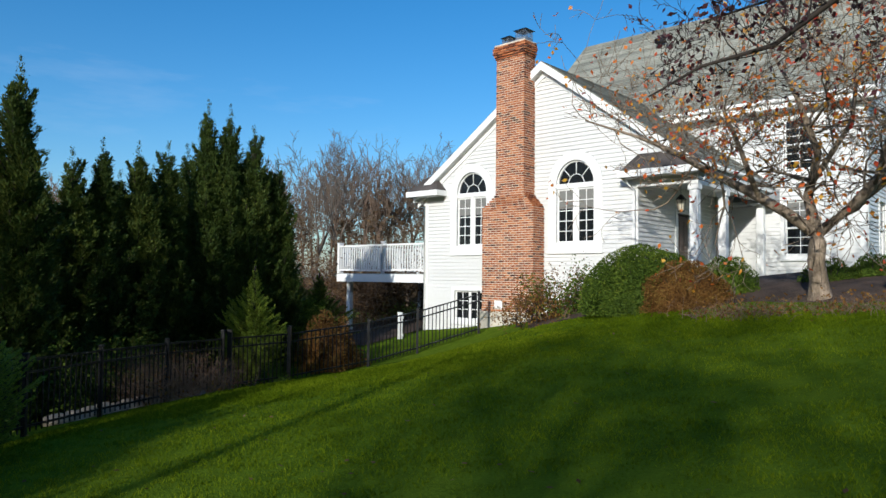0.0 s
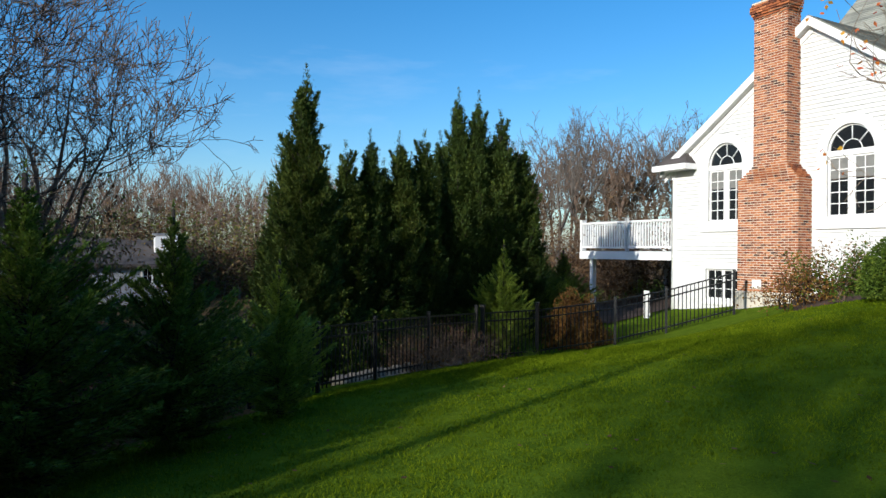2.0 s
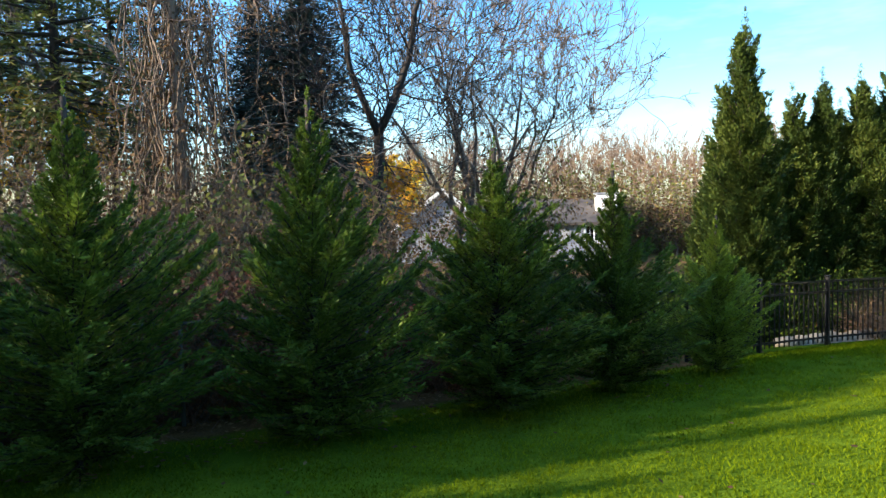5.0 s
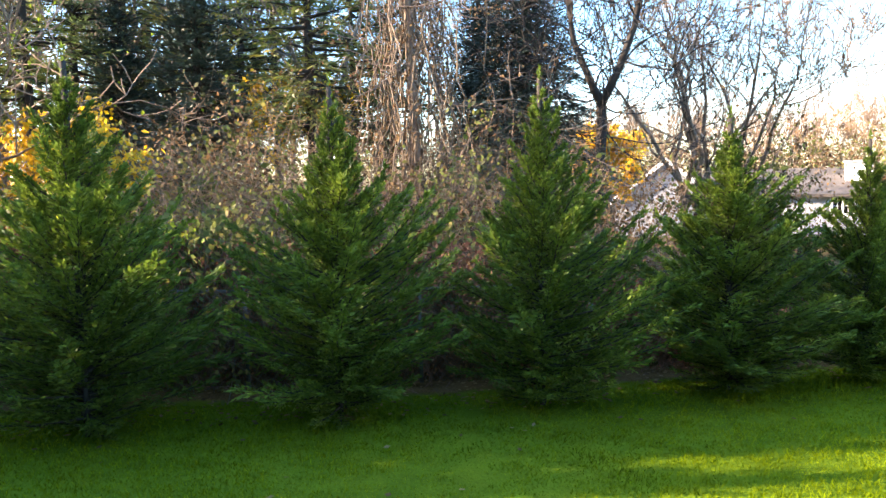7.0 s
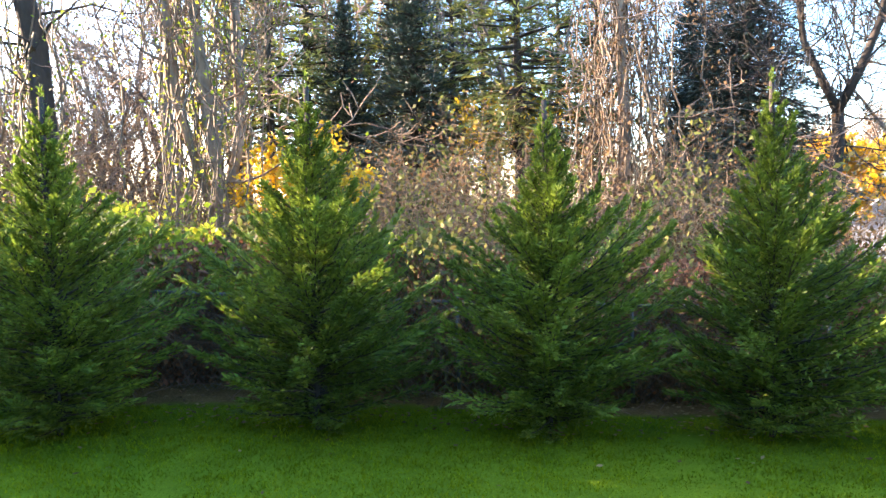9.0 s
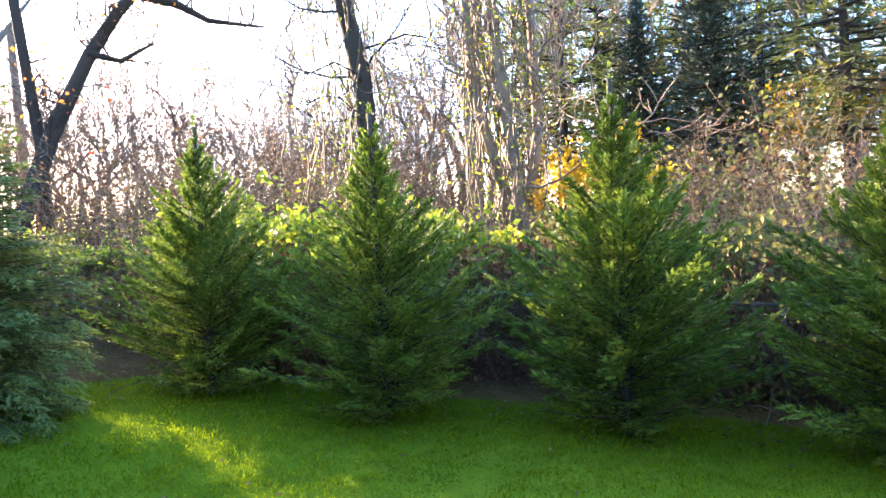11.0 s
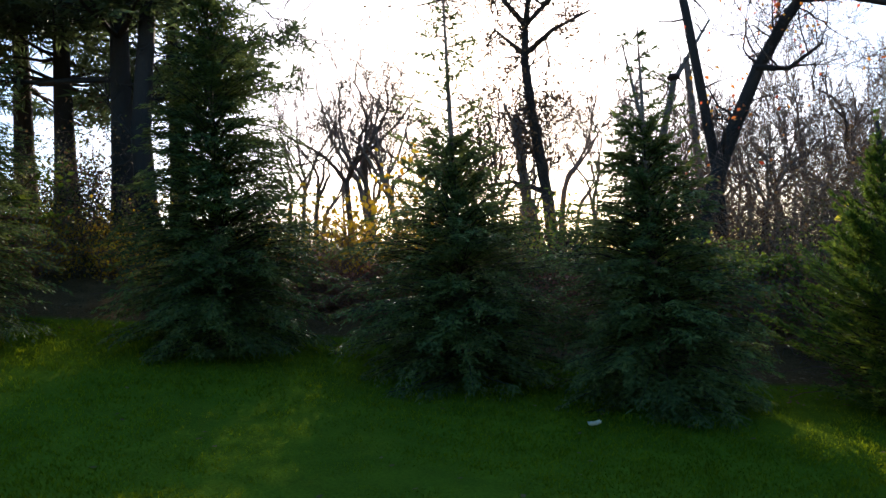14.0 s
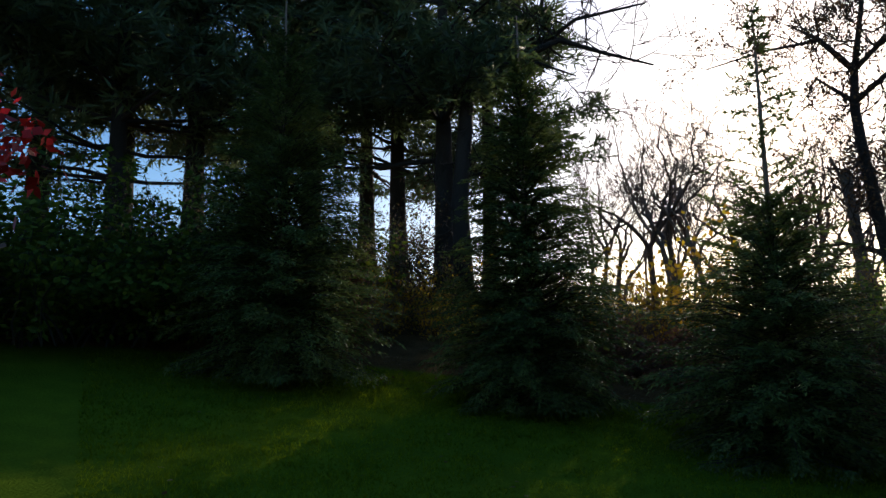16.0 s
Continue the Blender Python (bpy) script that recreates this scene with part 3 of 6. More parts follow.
# front door in the porch
door = new("front_door")
door.parent = side
door["label"] = "dark panelled front door with glazed sidelights"
box("door_leaf", (2.62, 0.06, 1.45), (3.28, 0.11, 3.45), M["dark_door"], door, bevel=0.01)
for a, b in ((2.36, 2.6), (3.3, 3.54)):
    sash(door, a, b, 1.47, 3.45, 1, 4, y=0.07)
bm = bmesh.new()
ring_prism(bm, rect(2.22, 3.68, 1.4, 3.62), rect(2.35, 3.55, 1.45, 3.5), -0.04, 0.06)
part("casing", bm, M["white_paint"], door)
for z0, z1 in ((1.6, 2.3), (2.42, 3.3)):
    for a, b in ((2.68, 2.92), (2.98, 3.22)):
        box("door_panel", (a, 0.048, z0), (b, 0.062, z1), M["dark_door"], door, bevel=0.006)


def slope_roof(name, x0, z0, x1, z1, y0, y1, mat, thick=0.16, parent=house, m=None, rows=0):
    """A pitched plane from the eave (x0, z0) to the ridge (x1, z1), with courses of shingles lapped on it."""
    bm = bmesh.new()
    d = Vector((x1 - x0, 0, z1 - z0))
    nrm = Vector((-(z1 - z0), 0, x1 - x0)).normalized()
    if nrm.z < 0:
        nrm = -nrm
    add_prism(bm, [(x0, z0), (x1, z1), (x1, z1 - thick), (x0, z0 - thick)], y0, y1)
    n = rows or int(d.length / 0.14)
    courses = []
    for i in range(n):
        a, b = Vector((x0, 0, z0)) + d * (i / n), Vector((x0, 0, z0)) + d * min(1.0, (i + 1.15) / n)
        lo, hi = 0.022, 0.004
        q = [(a.x, a.z), (a.x + nrm.x * lo, a.z + nrm.z * lo), (b.x + nrm.x * hi, b.z + nrm.z * hi), (b.x, b.z)]
        courses.append(q)
    ob = part(name, bm, mat, parent, "grey-green shingle roof" if mat == M["shingle"] else "dark shingle roof")
    for q in courses:
        prism("shingle_course", q, y0 - 0.02, y1 + 0.02, mat, ob)
    if m:
        ob.matrix_local = m
    return ob


slope_roof("wing_roof", -2.3, 4.32, APEX_X, 7.82, -0.22, 5.4, M["shingle"])
slope_roof("wing_roof", 7.35, 4.46, APEX_X, 7.82, -0.22, 6.5, M["shingle"])
slope_roof("main_roof", -0.42, 6.86, 4.7, 11.75, -10.1, 1.8, M["shingle"], m=pose(0, 5.2, 0, 0, 0, 90))
slope_roof("main_roof", 9.8, 6.86, 4.7, 11.75, -10.1, 1.8, M["shingle"], m=pose(0, 5.2, 0, 0, 0, 90))


def rake(x0, z0, x1, z1, y, depth=0.24, thick=0.05, name="rake_board", parent=house):
    prism(name, [(x0, z0), (x1, z1), (x1, z1 - depth), (x0, z0 - depth)], y, y + thick, M["white_paint"], parent)


for ex, ez in ((-2.3, 4.30), (7.35, 4.44)):
    rake(ex, ez, APEX_X, 7.80, -0.27)
    rake(ex, ez - 0.24, APEX_X, 7.56, -0.06, 0.16, 0.06, "frieze_board")
    prism("rake_soffit", [(ex, ez - 0.2), (APEX_X, 7.60), (APEX_X, 7.56), (ex, ez - 0.24)], -0.22, 0.0, M["soffit"], house)
# eaves of the main roof
box("fascia", (-1.9, 4.72, 6.62), (10.1, 4.79, 6.86), M["white_paint"], house)
box("eave_soffit", (-1.9, 4.79, 6.62), (10.1, 5.2, 6.66), M["soffit"], house)
tube("gutter", [(-1.9, 4.66, 6.84), (10.1, 4.66, 6.84)], 0.07, M["white_paint"], house)
prism("rake_board", [(-0.45, 6.85), (4.7, 11.73), (4.7, 11.45), (-0.45, 6.57)], -0.4, -0.34, M["white_paint"], house).matrix_local = pose(9.75, 5.2, 0, 0, 0, 90)
prism("rake_soffit", [(-0.45, 6.62), (4.7, 11.5), (4.7, 11.46), (-0.45, 6.58)], -0.34, 0.0, M["soffit"], house).matrix_local = pose(9.75, 5.2, 0, 0, 0, 90)


def pent(x0, x1, z, name="eave_return"):
    """A short shingled return at the foot of a gable, with fascia and soffit."""
    bm = bmesh.new()
    v = [bm.verts.new(c) for c in ((x0, -0.5, z), (x1, -0.5, z), (x1 - 0.4, 0, z + 0.5), (x0 + 0.3, 0, z + 0.5), (x0, 0, z), (x1, 0, z))]
    for f in ((0, 1, 2, 3), (0, 3, 4), (1, 5, 2), (4, 5, 1, 0)):
        bm.faces.new([v[i] for i in f])
    part(name, bm, M["shingle_dark"], house)
    box("return_fascia", (x0 - 0.03, -0.54, z - 0.16), (x1 + 0.03, -0.49, z + 0.01), M["white_paint"], house)
    box("return_soffit", (x0, -0.49, z - 0.16), (x1, 0.0, z - 0.12), M["soffit"], house)
    box("return_end", (x1, -0.49, z - 0.16), (x1 + 0.03, 0.0, z + 0.01), M["white_paint"], house)


pent(-2.35, -1.05, 4.38)
pent(5.3, 7.4, 4.36)
# porch: floor, beams, columns, ceiling
box("porch_floor", (5.6, 0.0, 0.3), (7.3, 5.18, 1.35), M["concrete"], house)
box("porch_ceiling", (5.6, 0.0, 4.2), (7.3, 5.18, 4.24), M["soffit"], house)
box("porch_beam", (6.95, -0.1, 3.95), (7.2, 5.18, 4.22), M["white_paint"], house)
box("porch_beam", (5.6, -0.1, 3.98), (6.95, 0.08, 4.22), M["white_paint"], house)
box("porch_fascia", (7.27, -0.25, 4.2), (7.35, 6.4, 4.44), M["white_paint"], house)
for cy in (0.05, 1.9, 4.85):
    col = new("porch_column")
    col.parent = house
    box("shaft", (6.96, cy - 0.1, 1.35), (7.17, cy + 0.1, 3.95), M["white_paint"], col, bevel=0.012)
    box("base", (6.93, cy - 0.13, 1.35), (7.20, cy + 0.13, 1.52), M["white_paint"], col, bevel=0.01)
    box("capital", (6.93, cy - 0.13, 3.82), (7.20, cy + 0.13, 3.95), M["white_paint"], col, bevel=0.01)
    for k in (-0.05, 0.05):
        box("flute", (6.95, cy + k - 0.012, 1.6), (6.96, cy + k + 0.012, 3.75), M["white_paint"], col)
box("porch_step", (7.3, 1.0, 0.6), (7.75, 4.0, 1.15), M["concrete"], house, bevel=0.02)
# hood over the side door beyond the porch
bm = bmesh.new()
add_prism(bm, [(0, 0), (0, 0.42), (-0.7, 0.02), (-0.7, -0.06), (0, -0.06)], 0.0, 1.3)
part("hood", bm, M["grey_paint"], house).matrix_local = pose(7.5, 5.2, 3.9, 0, 0, 90)
# gutters and downpipes
tube("gutter", [(7.4, -0.25, 4.42), (7.4, 6.0, 4.42)], 0.06, M["white_paint"], house)
for pts in ([(5.3, -0.5, 4.28), (5.35, -0.3, 4.15), (5.52, -0.06, 3.9), (5.52, -0.06, 0.9)], [(-2.4, -0.45, 4.38), (-2.3, -0.3, 4.25), (-1.94, -0.07, 3.95), (-1.94, -0.07, -0.9)]):
    tube("downpipe", pts, 0.035, M["white_paint"], house, sides=6)
bm = bmesh.new()
add_box(bm, -0.2, -0.12, 0, 0.2, 0.12, 0.22, 0.05)
part("roof_vent", bm, M["black_metal"], house).matrix_local = pose(2.2, 8.6, 10.7, 0, 0, 0)

# deck beside the wing
deck = thing("deck", HOUSE, "raised white-railed wooden deck on white posts beside the house", "deck")
DZ, DX0, DX1, DY0, DY1 = 1.72, -6.75, -2.02, 0.3, 4.6
n_boards = 30
for i in range(n_boards):
    y = DY0 + (DY1 - DY0) * i / n_boards
    box("deck_board", (DX0, y, DZ - 0.035), (DX1, y + (DY1 - DY0) / n_boards - 0.008, DZ), M["grey_paint"], deck)
box("rim_board", (DX0 - 0.05, DY0 - 0.07, DZ - 0.3), (DX1, DY0 - 0.02, DZ - 0.02), M["white_paint"], deck)
box("rim_board", (DX0 - 0.05, DY0 - 0.02, DZ - 0.3), (DX0, DY1, DZ - 0.02), M["white_paint"], deck)
for x, y in ((DX0 + 0.35, DY0 + 0.25), (DX0 + 0.35, DY1 - 0.2), (DX1 - 0.4, DY1 - 0.2)):
    box("deck_post", (x - 0.09, y - 0.09, -2.0), (x + 0.09, y + 0.09, DZ - 0.3), M["white_paint"], deck, bevel=0.01)
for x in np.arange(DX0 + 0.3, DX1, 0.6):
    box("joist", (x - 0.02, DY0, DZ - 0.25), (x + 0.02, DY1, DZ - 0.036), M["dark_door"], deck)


# dark boards added at the back, standing in for the shade under the deck
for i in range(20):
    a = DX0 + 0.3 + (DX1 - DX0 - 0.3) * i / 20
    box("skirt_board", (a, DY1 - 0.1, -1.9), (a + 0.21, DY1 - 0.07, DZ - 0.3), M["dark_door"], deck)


def railing(a, b, parent):
    """Posts, two rails and balusters between two points at floor level."""
    a, b = Vector(a), Vector(b)
    d = b - a
    ang = math.degrees(math.atan2(d.y, d.x))
    m = Matrix.Translation(a) @ pose(0, 0, 0, 0, 0, ang)
    rl = new("railing")
    rl.parent = parent
    rl.matrix_local = m
    L = d.length
    box("top_rail", (0, -0.035, 0.98), (L, 0.035, 1.05), M["white_paint"], rl, bevel=0.008)
    box("bottom_rail", (0, -0.025, 0.1), (L, 0.025, 0.16), M["white_paint"], rl)
    k = int(L / 0.125)
    for i in range(1, k):
        x = L * i / k
        box("baluster", (x - 0.02, -0.02, 0.16), (x + 0.02, 0.02, 0.98), M["white_paint"], rl)
    for x in (0.0, L):
        box("post", (x - 0.055, -0.055, 0.0), (x + 0.055, 0.055, 1.12), M["white_paint"], rl, bevel=0.01)
        box("post_cap", (x - 0.07, -0.07, 1.12), (x + 0.07, 0.07, 1.15), M["white_paint"], rl, bevel=0.01)


railing((DX0, DY0, DZ), (-4.35, DY0, DZ), deck)
railing((-4.35, DY0, DZ), (DX1 - 0.06, DY0, DZ), deck)
railing((DX0, DY1, DZ), (DX0, DY0 + 0.12, DZ), deck)
railing((DX0 + 0.12, DY1, DZ), (DX1, DY1, DZ), deck)

# dark ground sheet under the deck, in place of the shade that falls there
bm = bmesh.new()
rows_e = [[bm.verts.new((*(HOUSE @ Vector((x, y, 0))).xy, ground_z(*(HOUSE @ Vector((x, y, 0))).xy) + 0.05)) for x in np.linspace(-8.0, -2.05, 9)] for y in np.linspace(-2.6, 5.0, 9)]
for r0, r1 in zip(rows_e, rows_e[1:]):
    for k in range(8):
        bm.faces.new((r0[k], r0[k + 1], r1[k + 1], r1[k]))
tagged(part("patio_bed", bm, M["mulch"], smooth=True), "dark ground sheet standing in for the shade under the deck", "flower bed", kind="structure")

# ---- trees ----
def conifer_mesh(rng, height, radius, whorls, per, leaf, width, droop, mat, parent, skirt=0.12, taper=0.85, lift=0.35, fronds=16, gap=0.0, loose=0.9, tuck=0.55):
    """A crown of sprays on branches that leave the stem all the way up; returns nothing."""
    at, way, flat, size = [], [], [], []
    segs = []
    for i in range(whorls):
        f = (i + rng.random() * 0.6) / whorls
        z = height * (skirt + (0.985 - skirt) * f)
        reach = radius * ((1 - f) ** taper) * (tuck + (1 - tuck) * min(1.0, (f + 0.03) / 0.15)) + 0.006
        for k in range(per):
            if rng.random() < gap:
                continue
            a = 2 * math.pi * (k + rng.random() * 0.9) / per + i * 2.4
            r = reach * (0.5 + 0.62 * rng.random() ** 0.7)
            out = np.array([math.cos(a), math.sin(a), 0])
            p0 = np.array([0, 0, min(height * 0.985, max(0.02 * height, z + (rng.random() - 0.5) * loose * 2 * height / whorls))])
            n = max(3, int(fronds * (r / radius) ** 0.6))
            t = np.linspace(0.12, 1, n) ** 0.8
            lf = lift * (0.12 + 0.88 * min(1.0, f * 2.5)) * (0.3 + 1.4 * rng.random())
            rise = lf * r * t - droop * r * t * t
            pts = p0 + out * (r * t)[:, None]
            pts[:, 2] += rise
            segs.append((*p0, *pts[n // 2], 0.012 * height / 3, 0.006))
            segs.append((*pts[n // 2], *pts[-1], 0.006, 0.002))
            side = np.cross(out, [0, 0, 1])
            for s in (-1, 1, 0):
                for _ in range(1):
                    jit = rng.normal(size=(n, 3)) * 0.05 * r
                    at.append(pts + jit * 0.6)
                    w = out * 0.85 + side * s * 0.75 + rng.normal(size=(n, 3)) * 0.22
                    w[:, 2] += lf * 0.7 - droop * 1.1 * t + 1.3 * f * f
                    way.append(w)
                    size.append(np.full(n, 1.05 - 0.75 * f))
                    flat.append(np.tile([0, 0, 1.0], (n, 1)))
    at, way, flat, size = np.concatenate(at), np.concatenate(way), np.concatenate(flat), np.concatenate(size)
    # each spray is a fan of small leaves
    allq = []
    axis = unit(way)
    for j in range(4):
        off = axis * (leaf * 0.4 * j * size)[:, None]
        side = unit(np.cross(axis, flat + 0.35 * rng.normal(size=flat.shape)))
        sgn = 1 if j % 2 else -1
        allq.append(leaf_quads(rng, at + off, axis + side * (0.5 * sgn if j < 3 else 0), leaf * size, width * size, flat))
    tagged(quads_mesh("crown", np.concatenate(allq), mat, parent), kind="stuff")
    tagged(sticks("limb", segs, M["bark_dark"], parent), kind="stuff")


def stem(parent, height, r, mat, lean=(0, 0), rng=None, name="trunk", z0=-0.3):
    n = 8
    pts, rad = [], []
    for i in range(n):
        f = i / (n - 1)
        w = 0.0 if rng is None else 0.02 * height * math.sin(3 * f + 1)
        pts.append((lean[0] * f + w * 0.4, lean[1] * f, z0 + (height - z0) * f))
        rad.append(max(0.008, r * (1 - 0.93 * f) * (1.25 if i == 0 else 1)))
    tube(name, pts, rad, mat, parent, sides=10)


conifer_cache = {}


def plume_crown(rng, radius, mat, parent, count=215, leaf=0.022, width=0.0078, profile=None, angles=(4, 22, 44), curl=0.34, spray=0.3, leader=0.17, ragged=0.5):
    """A crown, one unit high, of upswept feathery plumes, each a branch with flat sprays on either side."""
    at, way, nor, size, segs = [], [], [], [], []
    up = np.array([0, 0, 1.0])
    stops, widths = profile or ((0, 0.05, 0.12, 0.24, 0.36, 0.5, 0.64, 0.78, 0.9, 1.0), (0.42, 0.68, 0.92, 1.0, 0.84, 0.58, 0.36, 0.21, 0.1, 0.02))
    lean = rng.random(2) * 6.28
    for i in range(count):
        f = (1 - (1 - (i + rng.random() * 0.8) / count) ** 0.66) * 0.985
        a = 2.4 * i + rng.normal() * 0.35
        lop = 1 + 0.16 * math.sin(a + lean[0]) + 0.12 * math.sin(2 * a + 9 * f + lean[1])
        ln = radius * 1.08 * float(np.interp(f, stops, widths)) * (1 - ragged / 2 + ragged * rng.random()) * lop + 0.012
        if rng.random() < 0.07:
            ln *= 1.22
        e0 = math.radians(float(np.interp(f, (0, 0.35, 1), angles)) + rng.normal() * 7)
        m = int(7 + 13 * min(1.3, ln / radius))
        t = np.linspace(0.08, 1, m) + rng.normal(size=m) * 0.01
        e = e0 + curl * t
        step = ln / m
        out = np.array([math.cos(a), math.sin(a), 0])
        dirs = out * np.cos(e)[:, None] + up * np.sin(e)[:, None]
        start = np.array([0, 0, 0.015 + 0.93 * f])
        pts = start + np.cumsum(dirs * step, 0)
        segs.append((*start, *pts[m // 2], 0.004, 0.003))
        segs.append((*pts[m // 2], *pts[-1], 0.003, 0.001))
        side = np.cross(out, up)
        twist = rng.normal() * 0.5
        for s in (-1, 1, 0):
            w = dirs * 0.85 + side * 0.62 * s + up * (twist * s * 0.35 + (0.22 if s == 0 else 0.0)) + rng.normal(size=(m, 3)) * 0.16
            w = unit(w)
            sl = (spray * ln + 0.016) * np.maximum(0.16, (1.04 - t) ** 0.75) * (0.75 + 0.5 * rng.random(m)) * (0.7 if s == 0 else 1.0)
            for k in range(5):
                g = (k + 0.25) / 5
                at.append(pts + w * (sl * g)[:, None] + rng.normal(size=(m, 3)) * 0.003)
                alt = np.cross(w, up) * (0.45 if k % 2 else -0.45)
                way.append(w + alt * (k < 4) - up * 0.12 * g)
                nor.append(np.tile(up + side * twist * 0.5, (m, 1)))
                size.append((0.72 + 0.28 * (1 - g)) * (0.42 + 0.68 * np.sqrt(np.full(m, min(1.0, ln / radius)))))
    # the leader
    m = 130
    z = 1.0 - leader + (leader + 0.015) * rng.random(m)
    thin = 0.03 * radius * (1.02 - z) / leader + 0.002
    at.append(np.stack([rng.normal(size=m) * thin, rng.normal(size=m) * thin, z], 1))
    way.append(rng.normal(size=(m, 3)) * 0.5 + up * 0.9)
    nor.append(rng.normal(size=(m, 3)))
    size.append(np.full(m, 0.6))
    at, way, nor, size = np.concatenate(at), np.concatenate(way), np.concatenate(nor), np.concatenate(size)
    tagged(quads_mesh("crown", leaf_quads(rng, at, way, leaf * size, width * size, nor), mat, parent), kind="stuff")
    tagged(sticks("limb", segs, M["bark_dark"], parent), kind="stuff")


def cypress(az, d, height, radius, seed, label, turn=0.0):
    p = spot(az, d)
    key = ("cypress", seed)
    m = pose(p.x, p.y, p.z, 0, 0, turn)
    if key not in conifer_cache:
        t = thing("cypress_tree", pose(0, 0, 0), label, "tree", "row of young conifers")
        rng = np.random.default_rng(seed)
        stem(t, 0.98, 0.012, M["bark_dark"])
        plume_crown(rng, 0.34, M["cypress_young" if seed > 3 else "cypress"], t)
        conifer_cache[key] = t
        t.matrix_basis = m @ Matrix.Diagonal((radius / 0.34, radius / 0.34, height, 1))
        return t
    t = copy_thing(conifer_cache[key], m)
    t.scale = (radius / 0.34, radius / 0.34, height)
    return tagged(t, label)


def tier_crown(rng, height, radius, mat, parent, count=430, leaf=0.058, width=0.018, stops=(0, 0.05, 0.15, 0.3, 0.5, 0.7, 0.86, 1.0), widths=(0.86, 0.98, 0.97, 0.86, 0.67, 0.46, 0.28, 0.08)):
    """A hemlock's crown: arching branches that nod at the tips, feathered with flat sprays in tiers."""
    at, way, nor, segs = [], [], [], []
    up = np.array([0, 0, 1.0])
    lean = rng.random(2) * 6.28
    for i in range(count):
        f = (1 - (1 - (i + rng.random() * 0.9) / count) ** 0.62) * 0.99
        a = 2.4 * i + rng.normal() * 0.4
        lop = 1 + 0.1 * math.sin(a + lean[0]) + 0.08 * math.sin(3 * a + 11 * f + lean[1])
        ln = radius * float(np.interp(f, stops, widths)) * (0.62 + 0.5 * rng.random()) * lop + 0.05
        e0 = math.radians(float(np.interp(f, (0, 0.1, 0.4, 1), (4, 14, 24, 44))) + rng.normal() * 6)
        m = int(5 + 10 * ln / radius)
        t = np.linspace(0.15, 1, m)
        e = e0 - 0.62 * t ** 1.6 * (1.1 - 0.6 * f)
        out = np.array([math.cos(a), math.sin(a), 0])
        dirs = out * np.cos(e)[:, None] + up * np.sin(e)[:, None]
        start = np.array([0, 0, max(0.04, 0.05 + f * height * 0.97)])
        pts = start + np.cumsum(dirs * (ln / m), 0)
        pts[:, 2] = np.maximum(pts[:, 2], 0.04)
        segs.append((*start, *pts[m // 2], 0.012, 0.007))
        segs.append((*pts[m // 2], *pts[-1], 0.007, 0.003))
        side = np.cross(out, up)
        for s in (-1, 1, 0):
            w = unit(dirs * 0.75 + side * 0.8 * s - up * 0.12 + rng.normal(size=(m, 3)) * 0.16)
            sl = (0.34 * ln + 0.05) * np.maximum(0.22, (1.05 - t) ** 0.8) * (0.7 + 0.6 * rng.random(m))
            for k in range(6):
                g = (k + 0.3) / 6
                droop = up * (0.28 * g * g)
                at.append(pts + (w - droop) * (sl * g)[:, None] + rng.normal(size=(m, 3)) * 0.008)
                alt = np.cross(w, up) * (0.55 if k % 2 else -0.55)
                way.append(w + alt * (k < 5) - up * 0.25 * g)
                nor.append(np.tile(up, (m, 1)))
    at, way, nor = np.concatenate(at), np.concatenate(way), np.concatenate(nor)
    tagged(quads_mesh("crown", leaf_quads(rng, at, way, leaf, width, nor), mat, parent), kind="stuff")
    tagged(sticks("limb", segs, M["bark_dark"], parent), kind="stuff")


# the row along the edge of the woods: direction, distance, height, radius
for az, d, h, r, seed, turn, label in (
        (31.0, 10.2, 2.15, 0.66, 4, 20, "small yellow-green young cypress beside the fence"),
        (38.5, 9.1, 2.75, 0.88, 2, 0, "young dark green cypress with feathery upswept sprays"),
        (47.6, 8.1, 3.0, 1.12, 1, 130, "young dark green cypress with feathery upswept sprays"),
        (62.0, 7.15, 3.4, 1.06, 2, 90, "young dark green cypress with feathery upswept sprays"),
        (78.9, 6.9, 3.3, 1.05, 3, 0, "young dark green cypress with feathery upswept sprays"),
        (97.8, 7.0, 3.4, 1.13, 1, 250, "young green cypress lit by low sun beside the woods"),
        (116.2, 7.4, 3.12, 1.08, 2, 200, "young green cypress lit by low sun beside the woods"),
        (128.9, 8.5, 3.0, 1.02, 3, 140, "young green cypress lit by low sun beside the woods")):
    cypress(az, d, h, r, seed, label, turn)


